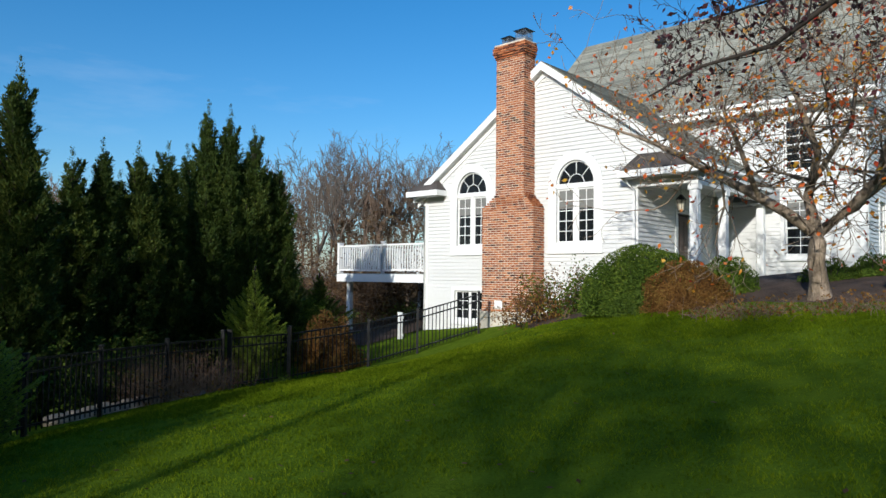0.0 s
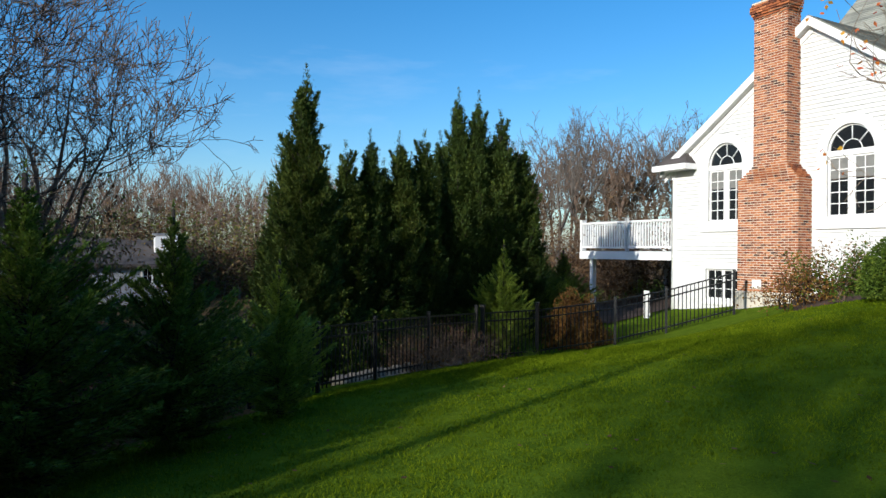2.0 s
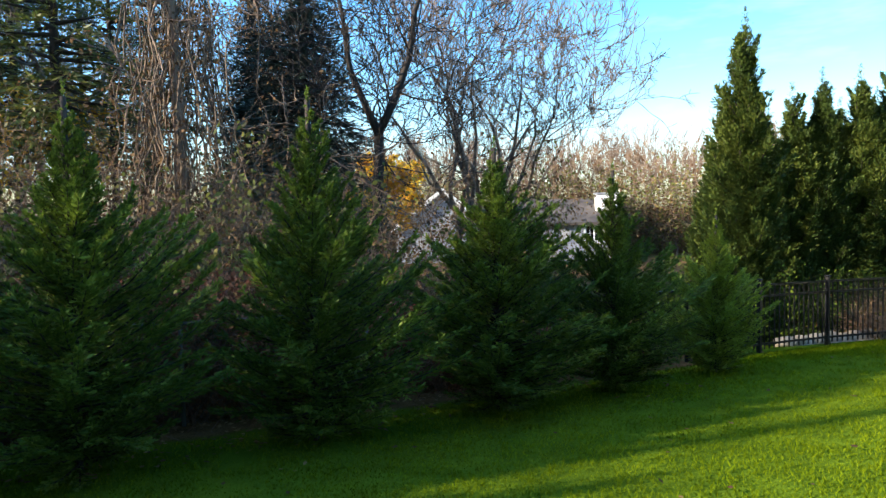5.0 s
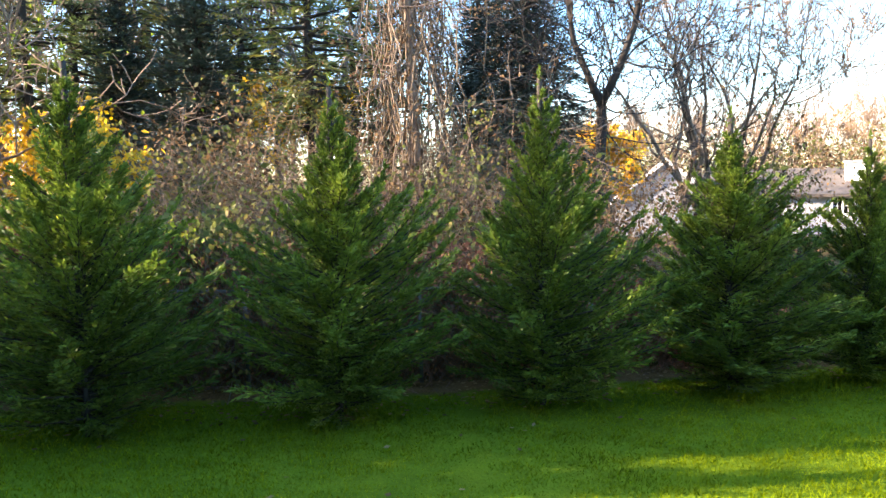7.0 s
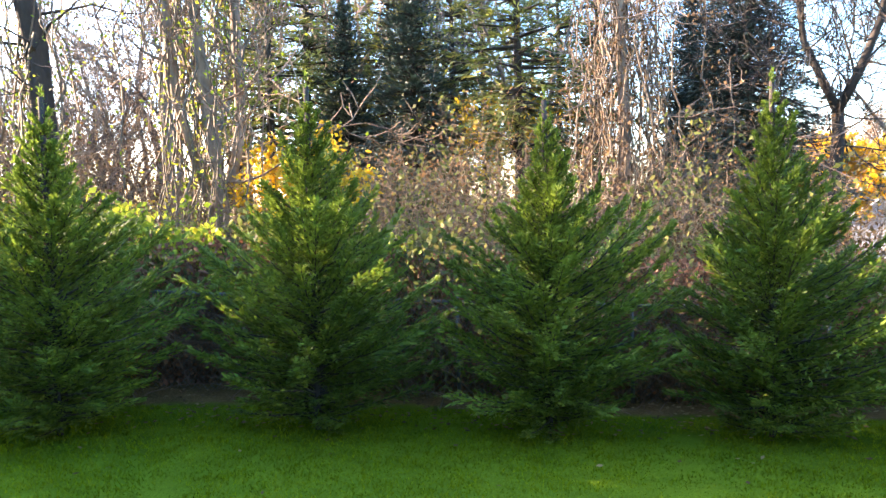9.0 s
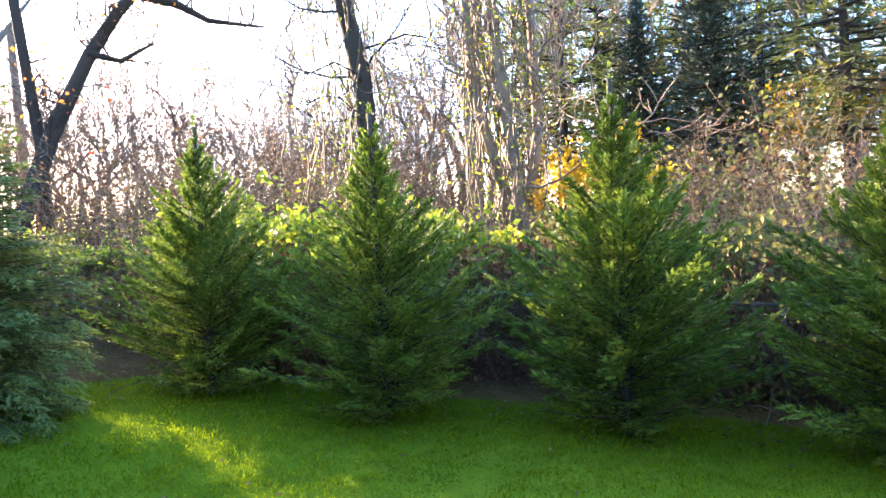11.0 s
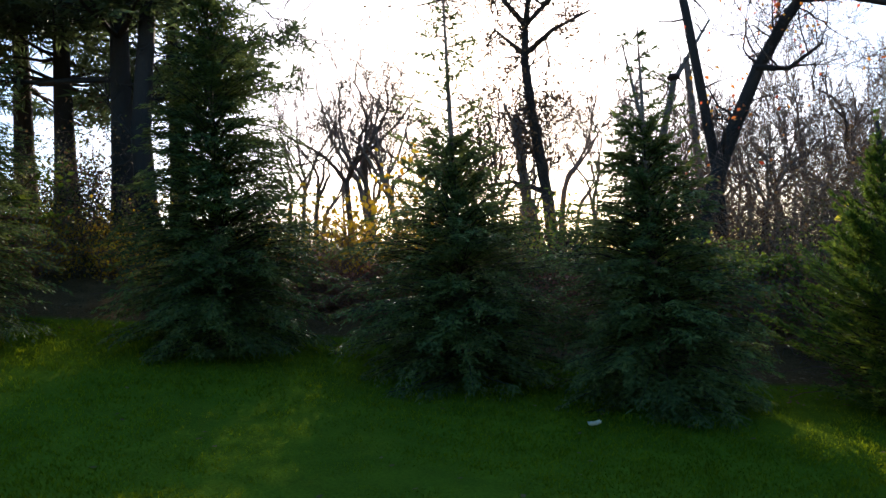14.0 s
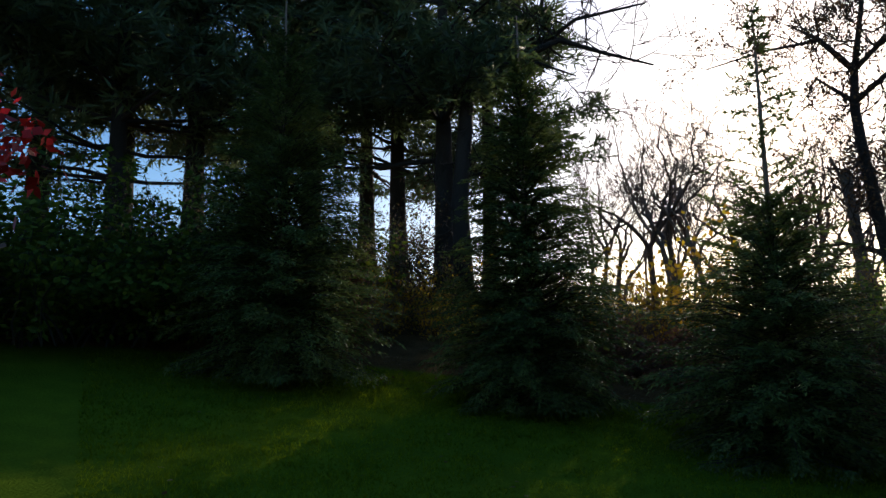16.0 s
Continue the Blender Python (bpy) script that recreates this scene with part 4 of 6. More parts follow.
def hemlock(az, d, dense, radius, height, seed, label, twigs=3, widths=(0.86, 0.98, 0.97, 0.86, 0.67, 0.46, 0.28, 0.08)):
    """A hemlock, dense below, with a pale leader that rises above it."""
    p = spot(az, d)
    t = thing("hemlock_tree", pose(p.x, p.y, p.z, 0, 0, seed * 40), label, "tree", "row of young conifers")
    rng = np.random.default_rng(seed)
    tube("trunk", [(0, 0, -0.3), (0, 0, height * 0.5), (0.03, 0, height)], [0.07, 0.035, 0.008], M["bark_warm"], t, sides=8)
    tier_crown(rng, dense, radius, M["hemlock"], t, count=430 if dense < 4 else 680, widths=widths)
    segs, at, way = [], [], []
    z0 = dense * 0.75
    z = z0
    while z < height:
        f = (z - z0) / (height - z0)
        for k in range(twigs):
            a = rng.random() * 2 * math.pi
            ln = (0.62 * (1 - f) + 0.1) * (0.5 + 0.7 * rng.random())
            out = np.array([math.cos(a), math.sin(a), 0.45 - 0.3 * f])
            segs.append((0, 0, z, *(np.array([0, 0, z]) + out * ln), 0.007, 0.003))
            m = int(8 + 26 * ln)
            g = 0.25 + 0.75 * rng.random(m)
            at.append(np.array([0, 0, z]) + out * ln * g[:, None])
            way.append(out + rng.normal(size=(m, 3)) * 0.6 - [0, 0, 0.3])
        z += 0.09 + 0.07 * rng.random()
    tagged(sticks("leader_twig", segs, M["bark_warm"], t), kind="stuff")
    tagged(quads_mesh("leader", leaf_quads(rng, np.concatenate(at), np.concatenate(way), 0.075, 0.022), M["hemlock"], t), kind="stuff")


hemlock(144.3, 8.0, 3.05, 1.12, 4.0, 13, "blue-green hemlock with a thin open spire", 4, (0.85, 1.0, 1.0, 0.93, 0.76, 0.54, 0.33, 0.1))
hemlock(158.9, 8.5, 2.8, 1.25, 5.0, 14, "broad blue-green hemlock with a thin open spire", 5, (0.85, 1.0, 1.0, 0.96, 0.82, 0.6, 0.38, 0.1))
hemlock(177.0, 9.4, 4.7, 1.27, 5.3, 11, "dark blue-green hemlock with drooping tiers on the lawn's edge", 2, (0.66, 0.88, 0.97, 0.86, 0.67, 0.46, 0.28, 0.08))
hemlock(196.4, 9.8, 4.9, 1.45, 5.6, 12, "broad dark hemlock with drooping tiers on the lawn's edge", 2, (0.66, 0.88, 0.97, 0.86, 0.67, 0.46, 0.28, 0.08))


def arborvitae(az, d, height, radius, seed, label, turn=0.0):
    p = spot(az, d)
    key = ("arbor", seed)
    m = pose(p.x, p.y, p.z - 0.1, 0, 0, turn)
    if key not in conifer_cache:
        t = thing("arborvitae_tree", pose(0, 0, 0), label, "tree", "tall evergreen screen")
        rng = np.random.default_rng(seed)
        stem(t, 0.9, 0.008, M["bark_dark"])
        plume_crown(rng, 0.14, M["arbor"], t, count=270, leaf=0.0145, width=0.0048, angles=(46, 52, 60), curl=0.35, spray=0.4, leader=0.09, ragged=0.42,
                    profile=((0, 0.1, 0.4, 0.62, 0.78, 0.9, 1.0), (0.85, 1.0, 1.0, 0.8, 0.52, 0.32, 0.16)))
        conifer_cache[key] = t
        t.matrix_basis = m @ Matrix.Diagonal((radius / 0.14, radius / 0.14, height, 1))
        return t
    t = copy_thing(conifer_cache[key], m)
    t.scale = (radius / 0.14, radius / 0.14, height)
    return tagged(t, label)


# direction, distance, height and radius of the screen, its front and then its rear
for k, (az, d, h, r) in enumerate(((29.0, 14.6, 5.75, 0.95), (25.9, 17.4, 5.2, 0.95), (24.0, 17.8, 5.45, 0.9), (21.7, 18.2, 5.4, 0.95), (19.7, 18.6, 5.45, 1.0), (17.0, 19.3, 6.45, 0.95), (15.4, 19.5, 6.35, 0.9),
                                   (13.7, 19.8, 5.9, 0.95), (11.9, 20.2, 5.1, 1.0), (27.5, 17.0, 4.6, 0.9), (22.9, 19.6, 5.0, 1.0), (20.7, 19.8, 5.1, 1.0), (18.4, 20.3, 5.6, 1.1), (16.2, 20.6, 5.7, 1.1), (14.5, 20.8, 5.5, 1.1), (12.7, 21.0, 5.2, 1.1), (31.2, 16.0, 4.0, 0.8))):
    arborvitae(az, d, 1.1 * h, r, 21 + k % 3, "tall narrow arborvitae in a dark evergreen screen", 53 * k)


def branches(rng, start, way, length, radius, depth, segs, tips, wander=0.22, spread=0.6, lift=0.12, kids=(3, 5), shrink=0.62, min_r=0.004):
    """Grows a limb and its children into segs; the ends of the last twigs go into tips."""
    n = 5 if depth > 2 else 3 if depth > 0 else 2
    p, d = np.array(start, float), unit(np.array(way, float))
    pts = [p]
    for i in range(n):
        d = unit(d + rng.normal(size=3) * wander + np.array([0, 0, lift]))
        q = p + d * length / n
        r0, r1 = radius * (1 - 0.55 * i / n), radius * (1 - 0.55 * (i + 1) / n)
        segs.append((*p, *q, max(r0, min_r), max(r1, min_r)))
        p = q
        pts.append(p)
    if depth <= 0:
        tips.append((*p, *d))
        return
    for _ in range(rng.integers(kids[0], kids[1] + 1)):
        i = int(rng.integers(1 if depth < 3 else 2, n + 1))
        side = unit(np.cross(d, rng.normal(size=3)))
        w = unit(d * (1 - spread * 0.5) + side * spread * (0.7 + 0.6 * rng.random()))
        branches(rng, pts[i], w, length * shrink * (0.7 + 0.5 * rng.random()), radius * 0.5 * (1 - 0.35 * i / n), depth - 1, segs, tips, wander, spread, lift, kids, shrink, min_r)
    branches(rng, p, d, length * shrink, radius * 0.45, depth - 1, segs, tips, wander, spread, lift, kids, shrink, min_r)


def bare_tree(name, seed, height, label, mat, depth=4, trunk=0.36, radius=0.16, spread=0.6, lift=0.12, leaf=None, leaf_n=0, leaf_size=0.07, lean=(0, 0), kids=(3, 5), wander=0.2, group="bare woodland trees", min_r=0.005):
    t = thing(name, pose(0, 0, 0), label, "tree", group)
    rng = np.random.default_rng(seed)
    segs, tips = [], []
    h0 = height * trunk
    p, d = np.array([0, 0, -0.4]), unit(np.array([lean[0], lean[1], 1.0]))
    n = 6
    for i in range(n):
        q = p + d * (h0 + 0.4) / n
        segs.append((*p, *q, radius * (1.25 if i == 0 else 1.05 - 0.05 * i), radius * (1.0 - 0.05 * i)))
        p, d = q, unit(d + rng.normal(size=3) * 0.05)
    for k in range(rng.integers(2, 4)):
        a = 2 * math.pi * (k + rng.random()) / 3
        branches(rng, p, d + 0.5 * spread * np.array([math.cos(a), math.sin(a), 0]), height * 0.3, radius * 0.62, depth, segs, tips, wander, spread, lift, kids, min_r=min_r)
    limbs = [s for s in segs if s[6] >= 0.035]
    twigs = [s for s in segs if s[6] < 0.035]
    sticks("trunk", limbs, mat, t)
    if twigs:
        tagged(sticks("twig_growth", twigs, mat, t), kind="stuff")
    if leaf is not None and leaf_n:
        tp = np.array(tips)
        pick = tp[rng.integers(0, len(tp), leaf_n)]
        at = pick[:, :3] + rng.normal(size=(leaf_n, 3)) * 0.12
        quads_mesh("foliage", leaf_quads(rng, at, rng.normal(size=(leaf_n, 3)) + [0, 0, -0.5], leaf_size, leaf_size * 0.6), leaf, t)
    return t


def put_copy(src, az, d, scale, turn, dz=0.0, label=""):
    p = spot(az, d, dz)
    t = copy_thing(src, pose(p.x, p.y, p.z, 0, 0, turn))
    t.scale = (scale, scale, scale)
    return tagged(t, label) if label else t


def place(src, az, d, turn=0.0, dz=0.0):
    p = spot(az, d, dz)
    src.matrix_basis = pose(p.x, p.y, p.z, 0, 0, turn)
    return src


wood_a = place(bare_tree("bare_tree", 31, 11, "bare brown deciduous tree in the woods", M["bark_warm"], depth=4, kids=(2, 3), min_r=0.015), 150, 33)
wood_b = place(bare_tree("bare_tree", 32, 12, "bare grey deciduous tree in the woods", M["bark_grey"], depth=4, kids=(2, 3), spread=0.75, min_r=0.014), 165, 33)
wood_c = place(bare_tree("bare_tree", 33, 11, "slender bare tree in the woods", M["bark_warm"], depth=4, trunk=0.45, radius=0.1, kids=(2, 3), spread=0.45, lift=0.2, min_r=0.01), 120, 28)
wood_d = place(bare_tree("bare_tree", 34, 11, "bare grey tree with some yellow leaves", M["bark_grey"], depth=4, kids=(2, 3), leaf=M["lime_leaf"], leaf_n=1100, leaf_size=0.075, min_r=0.009), 107, 17)
wood_e = place(bare_tree("bare_tree", 35, 10, "bushy bare tree with brown leaves still on", M["bark_pale"], depth=4, trunk=0.2, kids=(2, 4), leaf=M["brown_leaf"], leaf_n=1800, leaf_size=0.16, min_r=0.018), 4, 48)
oak_src = place(bare_tree("bare_tree", 37, 11, "bare crooked oak in the woods with fine twigs", M["bark_brown"], depth=5, trunk=0.3, radius=0.15, spread=0.85, lift=0.05, kids=(1, 3), wander=0.3, min_r=0.007), 128, 30)
rnd = np.random.default_rng(77)
# the woods seen against the light, and the thinner woods further round
for i in range(48):
    az = 110 + 62 * (i + rnd.random()) / 48
    d = 21 + 24 * rnd.random()
    put_copy((wood_a, wood_b, wood_c)[i % 3], az, d, (0.225 * d + 1.3) * (0.75 + 0.3 * rnd.random()) / 11.5, 360 * rnd.random())
for i in range(12):
    az = 62 + 46 * (i + rnd.random()) / 12
    put_copy((wood_c, wood_d, wood_c)[i % 3], az, 19 + 14 * rnd.random(), 0.8 + 0.5 * rnd.random(), 360 * rnd.random())
for i in range(24):
    az = 62 + 50 * (i + rnd.random()) / 24
    put_copy((wood_a, wood_c, wood_b)[i % 3], az, 30 + 16 * rnd.random(), 0.9 + 0.5 * rnd.random(), 360 * rnd.random())
for i in range(11):
    az = 90 + 24 * (i + rnd.random()) / 11
    put_copy((oak_src, wood_c, wood_a)[i % 3], az, 27 + 12 * rnd.random(), 0.95 + 0.5 * rnd.random(), 360 * rnd.random())
for az, d, s in ((151.8, 27, 0.8), (157.0, 26, 0.85), (160.3, 25, 0.78), (163.0, 26, 0.72), (165.0, 24, 0.82), (166.8, 25, 0.84), (169.5, 26, 0.7), (171.5, 25, 0.6), (154.5, 30, 0.8)):
    put_copy(oak_src, az, d, s, az * 31)
far_tree = place(bare_tree("bare_tree", 38, 11, "bare tree in the far sunlit woods", M["bark_warm"], depth=3, trunk=0.4, radius=0.13, kids=(2, 4), spread=0.5, lift=0.2, min_r=0.022), 36, 70)
for i in range(56):
    az = 25 + 42 * (i + rnd.random()) / 56
    d = 56 + 34 * rnd.random()
    put_copy(far_tree, az, d, d * (0.011 + 0.0035 * rnd.random()), 360 * rnd.random())
for i in range(62):
    az = 108 + 34 * (i + rnd.random()) / 62
    d = 24 + 20 * rnd.random()
    put_copy((oak_src, wood_c)[i % 3 == 2], az, d, (0.2 * d + 1.6) * (0.8 + 0.3 * rnd.random()) / 10.5, 360 * rnd.random())
for i in range(28):
    az = 26 + 40 * (i + rnd.random()) / 28
    put_copy((wood_c, wood_e, wood_e, wood_c)[i % 4], az, 58 + 30 * rnd.random(), 0.75 + 0.35 * rnd.random(), 360 * rnd.random())
for az, d, s in ((10.3, 40, 0.8), (7.6, 44, 0.88), (5.3, 47, 0.85), (3.0, 48, 0.95), (0.6, 46, 0.9), (358.5, 50, 0.9), (12.5, 46, 0.8), (6.5, 52, 1.0), (1.5, 55, 1.0)):
    put_copy((wood_e, wood_b, wood_e)[int(az * 3) % 3], az, d, s, az * 40)
for i in range(13):
    put_copy(far_tree, 0.5 + i * 1.05, 44 + 9 * rnd.random(), 0.78 + 0.15 * rnd.random(), 360 * rnd.random())
put_copy(wood_b, 9.0, 31, 0.68, 70, label="pale bare tree behind the deck")

# the large many-stemmed tree by the neighbour's house
stems_tree = place(bare_tree("bare_tree", 36, 12, "bare many-stemmed tree near the grey house", M["bark_warm"], depth=5, trunk=0.14, radius=0.12, spread=0.7, lift=0.1, kids=(1, 3), wander=0.2, min_r=0.009), 46.2, 31)
for k, (az, d, s, turn) in enumerate(((49.6, 26, 1.25, 0), (48.3, 27, 1.2, 80), (50.8, 27.5, 1.2, 200), (47.0, 28, 1.1, 140))):
    put_copy(stems_tree, az, d, s * 1.15, turn)


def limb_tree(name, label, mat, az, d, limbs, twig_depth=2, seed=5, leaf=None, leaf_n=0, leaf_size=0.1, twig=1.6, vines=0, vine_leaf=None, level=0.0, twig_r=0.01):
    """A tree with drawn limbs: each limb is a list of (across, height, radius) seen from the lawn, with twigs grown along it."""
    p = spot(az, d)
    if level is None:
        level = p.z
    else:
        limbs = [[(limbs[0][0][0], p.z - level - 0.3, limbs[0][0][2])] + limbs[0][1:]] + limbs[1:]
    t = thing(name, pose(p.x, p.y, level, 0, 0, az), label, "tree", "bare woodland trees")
    rng = np.random.default_rng(seed)
    segs, tips = [], []
    bm = bmesh.new()
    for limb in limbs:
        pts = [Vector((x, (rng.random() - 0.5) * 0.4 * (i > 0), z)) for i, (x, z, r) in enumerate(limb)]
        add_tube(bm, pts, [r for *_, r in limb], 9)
        for a, b, (x, z, r) in zip(pts, pts[1:], limb):
            if z < 1.5 or r > 0.22:
                continue
            for _ in range(4):
                f = rng.random()
                branches(rng, np.array(a.lerp(b, f)), rng.normal(size=3) + np.array([0, 0, 0.5]), twig * (0.6 + 0.7 * rng.random()), min(0.03, r * 0.4), twig_depth, segs, tips, 0.28, 0.7, 0.08, (2, 3), 0.65, min_r=twig_r)
    part("trunk", bm, mat, t, smooth=True)
    if segs:
        tagged(sticks("twig_growth", segs, mat, t), kind="stuff")
    if leaf is not None and leaf_n and tips:
        tp = np.array(tips)[rng.integers(0, len(tips), leaf_n), :3]
        quads_mesh("foliage", leaf_quads(rng, tp + rng.normal(size=(leaf_n, 3)) * 0.1, rng.normal(size=(leaf_n, 3)) + [0, 0, -0.6], leaf_size, leaf_size * 0.65), leaf, t)
    if vines:
        vs, at = [], []
        top = max(z for limb in limbs for _, z, _ in limb)
        for _ in range(vines):
            x0, z = limbs[0][0][0] + rng.normal() * 0.5, top * (0.5 + 0.5 * rng.random())
            q = np.array([x0 + (limbs[0][-1][0] - limbs[0][0][0]) * z / top, rng.normal() * 0.4, z])
            while q[2] > -0.6:
                w = q + np.array([rng.normal() * 0.09, rng.normal() * 0.09, -0.35])
                vs.append((*q, *w, 0.017, 0.017))
                at.append(w)
                q = w
        sticks("vine_stems", vs, M["twig"], t).name = "vine"
        at = np.array(at)
        n = len(at) * 3
        pick = at[rng.integers(0, len(at), n)] + rng.normal(size=(n, 3)) * 0.09
        if vine_leaf:
            quads_mesh("vine_leaves", leaf_quads(rng, pick, rng.normal(size=(n, 3)) + [0, 0, -0.6], 0.075, 0.05), vine_leaf, t).name = "vine_foliage"
    return t


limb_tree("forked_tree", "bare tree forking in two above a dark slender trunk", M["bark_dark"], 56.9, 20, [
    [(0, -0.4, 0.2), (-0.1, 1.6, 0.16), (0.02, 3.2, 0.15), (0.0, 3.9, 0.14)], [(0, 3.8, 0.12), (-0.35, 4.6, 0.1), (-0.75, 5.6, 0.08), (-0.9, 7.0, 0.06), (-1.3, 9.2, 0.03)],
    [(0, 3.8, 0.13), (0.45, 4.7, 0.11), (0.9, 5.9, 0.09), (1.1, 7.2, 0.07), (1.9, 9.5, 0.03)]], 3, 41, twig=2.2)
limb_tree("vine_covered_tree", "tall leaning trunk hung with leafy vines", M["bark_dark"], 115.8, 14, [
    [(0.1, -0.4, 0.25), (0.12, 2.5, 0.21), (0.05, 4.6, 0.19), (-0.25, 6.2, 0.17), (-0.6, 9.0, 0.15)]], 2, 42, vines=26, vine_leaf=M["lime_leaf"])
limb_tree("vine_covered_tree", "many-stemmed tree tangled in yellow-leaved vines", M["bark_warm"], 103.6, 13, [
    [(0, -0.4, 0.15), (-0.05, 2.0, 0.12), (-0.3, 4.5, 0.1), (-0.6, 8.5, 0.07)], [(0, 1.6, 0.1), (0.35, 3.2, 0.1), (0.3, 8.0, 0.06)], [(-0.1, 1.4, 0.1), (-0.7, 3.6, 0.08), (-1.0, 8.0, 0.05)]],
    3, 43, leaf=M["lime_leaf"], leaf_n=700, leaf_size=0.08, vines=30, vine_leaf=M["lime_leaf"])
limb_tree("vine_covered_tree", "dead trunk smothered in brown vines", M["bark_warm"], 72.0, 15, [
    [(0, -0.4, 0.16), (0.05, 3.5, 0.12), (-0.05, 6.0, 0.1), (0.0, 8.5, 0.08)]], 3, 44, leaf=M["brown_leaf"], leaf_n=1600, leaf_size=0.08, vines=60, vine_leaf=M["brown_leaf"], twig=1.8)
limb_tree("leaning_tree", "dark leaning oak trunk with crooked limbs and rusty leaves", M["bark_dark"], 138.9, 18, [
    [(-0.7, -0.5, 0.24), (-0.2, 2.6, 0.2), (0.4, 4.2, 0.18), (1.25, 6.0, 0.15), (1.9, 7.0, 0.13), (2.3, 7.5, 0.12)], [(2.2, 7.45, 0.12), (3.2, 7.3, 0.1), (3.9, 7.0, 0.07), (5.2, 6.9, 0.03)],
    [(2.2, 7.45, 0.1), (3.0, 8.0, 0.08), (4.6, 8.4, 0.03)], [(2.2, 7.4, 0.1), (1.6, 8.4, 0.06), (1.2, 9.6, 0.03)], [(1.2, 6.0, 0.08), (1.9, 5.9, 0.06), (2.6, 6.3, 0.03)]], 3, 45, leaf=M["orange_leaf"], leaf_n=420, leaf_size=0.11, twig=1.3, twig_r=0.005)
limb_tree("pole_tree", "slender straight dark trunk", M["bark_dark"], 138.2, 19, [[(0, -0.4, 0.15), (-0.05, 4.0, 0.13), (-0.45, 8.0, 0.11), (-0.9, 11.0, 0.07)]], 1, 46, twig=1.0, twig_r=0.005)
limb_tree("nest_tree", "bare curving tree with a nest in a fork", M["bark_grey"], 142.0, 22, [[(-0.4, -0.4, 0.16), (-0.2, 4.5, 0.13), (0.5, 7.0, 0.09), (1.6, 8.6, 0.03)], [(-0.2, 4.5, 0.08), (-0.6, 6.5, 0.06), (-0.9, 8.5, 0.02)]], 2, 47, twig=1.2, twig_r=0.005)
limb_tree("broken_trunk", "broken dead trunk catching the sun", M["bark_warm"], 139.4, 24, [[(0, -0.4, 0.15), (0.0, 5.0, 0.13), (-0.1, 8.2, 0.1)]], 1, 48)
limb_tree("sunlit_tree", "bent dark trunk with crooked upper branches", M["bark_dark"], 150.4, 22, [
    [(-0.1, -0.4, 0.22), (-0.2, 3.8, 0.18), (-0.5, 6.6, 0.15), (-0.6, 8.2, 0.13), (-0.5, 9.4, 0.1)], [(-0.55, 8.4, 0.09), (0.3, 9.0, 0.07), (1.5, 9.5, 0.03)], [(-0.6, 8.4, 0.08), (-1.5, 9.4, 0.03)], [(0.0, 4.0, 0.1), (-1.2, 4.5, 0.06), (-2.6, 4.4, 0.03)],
    # top crown out of view, added with dense leaves to shade the lawn
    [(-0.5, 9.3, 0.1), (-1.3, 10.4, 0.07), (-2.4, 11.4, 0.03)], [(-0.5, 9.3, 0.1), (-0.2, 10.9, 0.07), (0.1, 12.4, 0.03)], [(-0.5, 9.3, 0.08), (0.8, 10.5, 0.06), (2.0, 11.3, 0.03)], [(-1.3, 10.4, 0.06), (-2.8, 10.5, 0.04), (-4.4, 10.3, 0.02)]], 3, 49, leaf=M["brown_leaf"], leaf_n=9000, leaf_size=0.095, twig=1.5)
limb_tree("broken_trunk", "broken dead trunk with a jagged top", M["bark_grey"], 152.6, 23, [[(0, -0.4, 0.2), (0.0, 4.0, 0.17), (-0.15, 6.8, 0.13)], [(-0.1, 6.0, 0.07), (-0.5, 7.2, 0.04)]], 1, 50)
nest = link_mesh("bird_nest", *(lambda b: ([tuple(v) for v in b[0]], b[1]))((lambda n: ([(0.2 * math.cos(2 * math.pi * i / n) * k, 0.2 * math.sin(2 * math.pi * i / n) * k, z) for k, z in ((0.4, -0.12), (1.0, 0.0), (0.75, 0.1)) for i in range(n)],
                [tuple(range(n))[::-1]] + [(r * n + i, r * n + (i + 1) % n, (r + 1) * n + (i + 1) % n, (r + 1) * n + i) for r in range(2) for i in range(n)] + [tuple(range(2 * n, 3 * n))]))(10)), M["bark_dark"])
q = spot(140.7, 22)
nest.location = (q.x, q.y, 7.1)
tagged(nest, "round twig nest high in a bare tree", "nest")


def conifer_tall(name, az, d, height, radius, seed, mat, label, whorls=34, per=7, bare=0.1, droop=0.5, lift=0.15, leaf=0.2, width=0.05, gap=0.1, trunk_r=0.2, fronds=8):
    p = spot(az, d)
    t = thing(name, pose(p.x, p.y, p.z, 0, 0, seed * 50), label, "tree", "tall evergreens in the woods")
    rng = np.random.default_rng(seed)
    stem(t, height, trunk_r, M["bark_dark"])
    conifer_mesh(rng, height, radius, whorls, per, leaf, width, droop, mat, t, skirt=bare, taper=0.8, lift=lift, fronds=fronds, gap=gap)
    return t


conifer_tall("spruce_tree", 62.6, 24, 13, 3.4, 61, M["spruce"], "dark drooping spruce against the sky", bare=0.12, whorls=50, per=11, leaf=0.3, width=0.085, fronds=13)
conifer_tall("spruce_tree", 66.4, 27, 12, 2.4, 62, M["spruce"], "dark drooping spruce against the sky", bare=0.1, whorls=46, per=10, leaf=0.3, width=0.08, fronds=12)
conifer_tall("cedar_tree", 88.3, 20, 10.5, 2.0, 63, M["spruce"], "dark dense cedar among bare trunks", bare=0.08, droop=0.25, whorls=46, per=9, leaf=0.28, width=0.09)
conifer_tall("cedar_tree", 93.5, 23, 9.0, 1.7, 64, M["spruce"], "dark dense cedar among bare trunks", bare=0.1, droop=0.25, whorls=40, per=8, leaf=0.28, width=0.09)
pine_src = {}
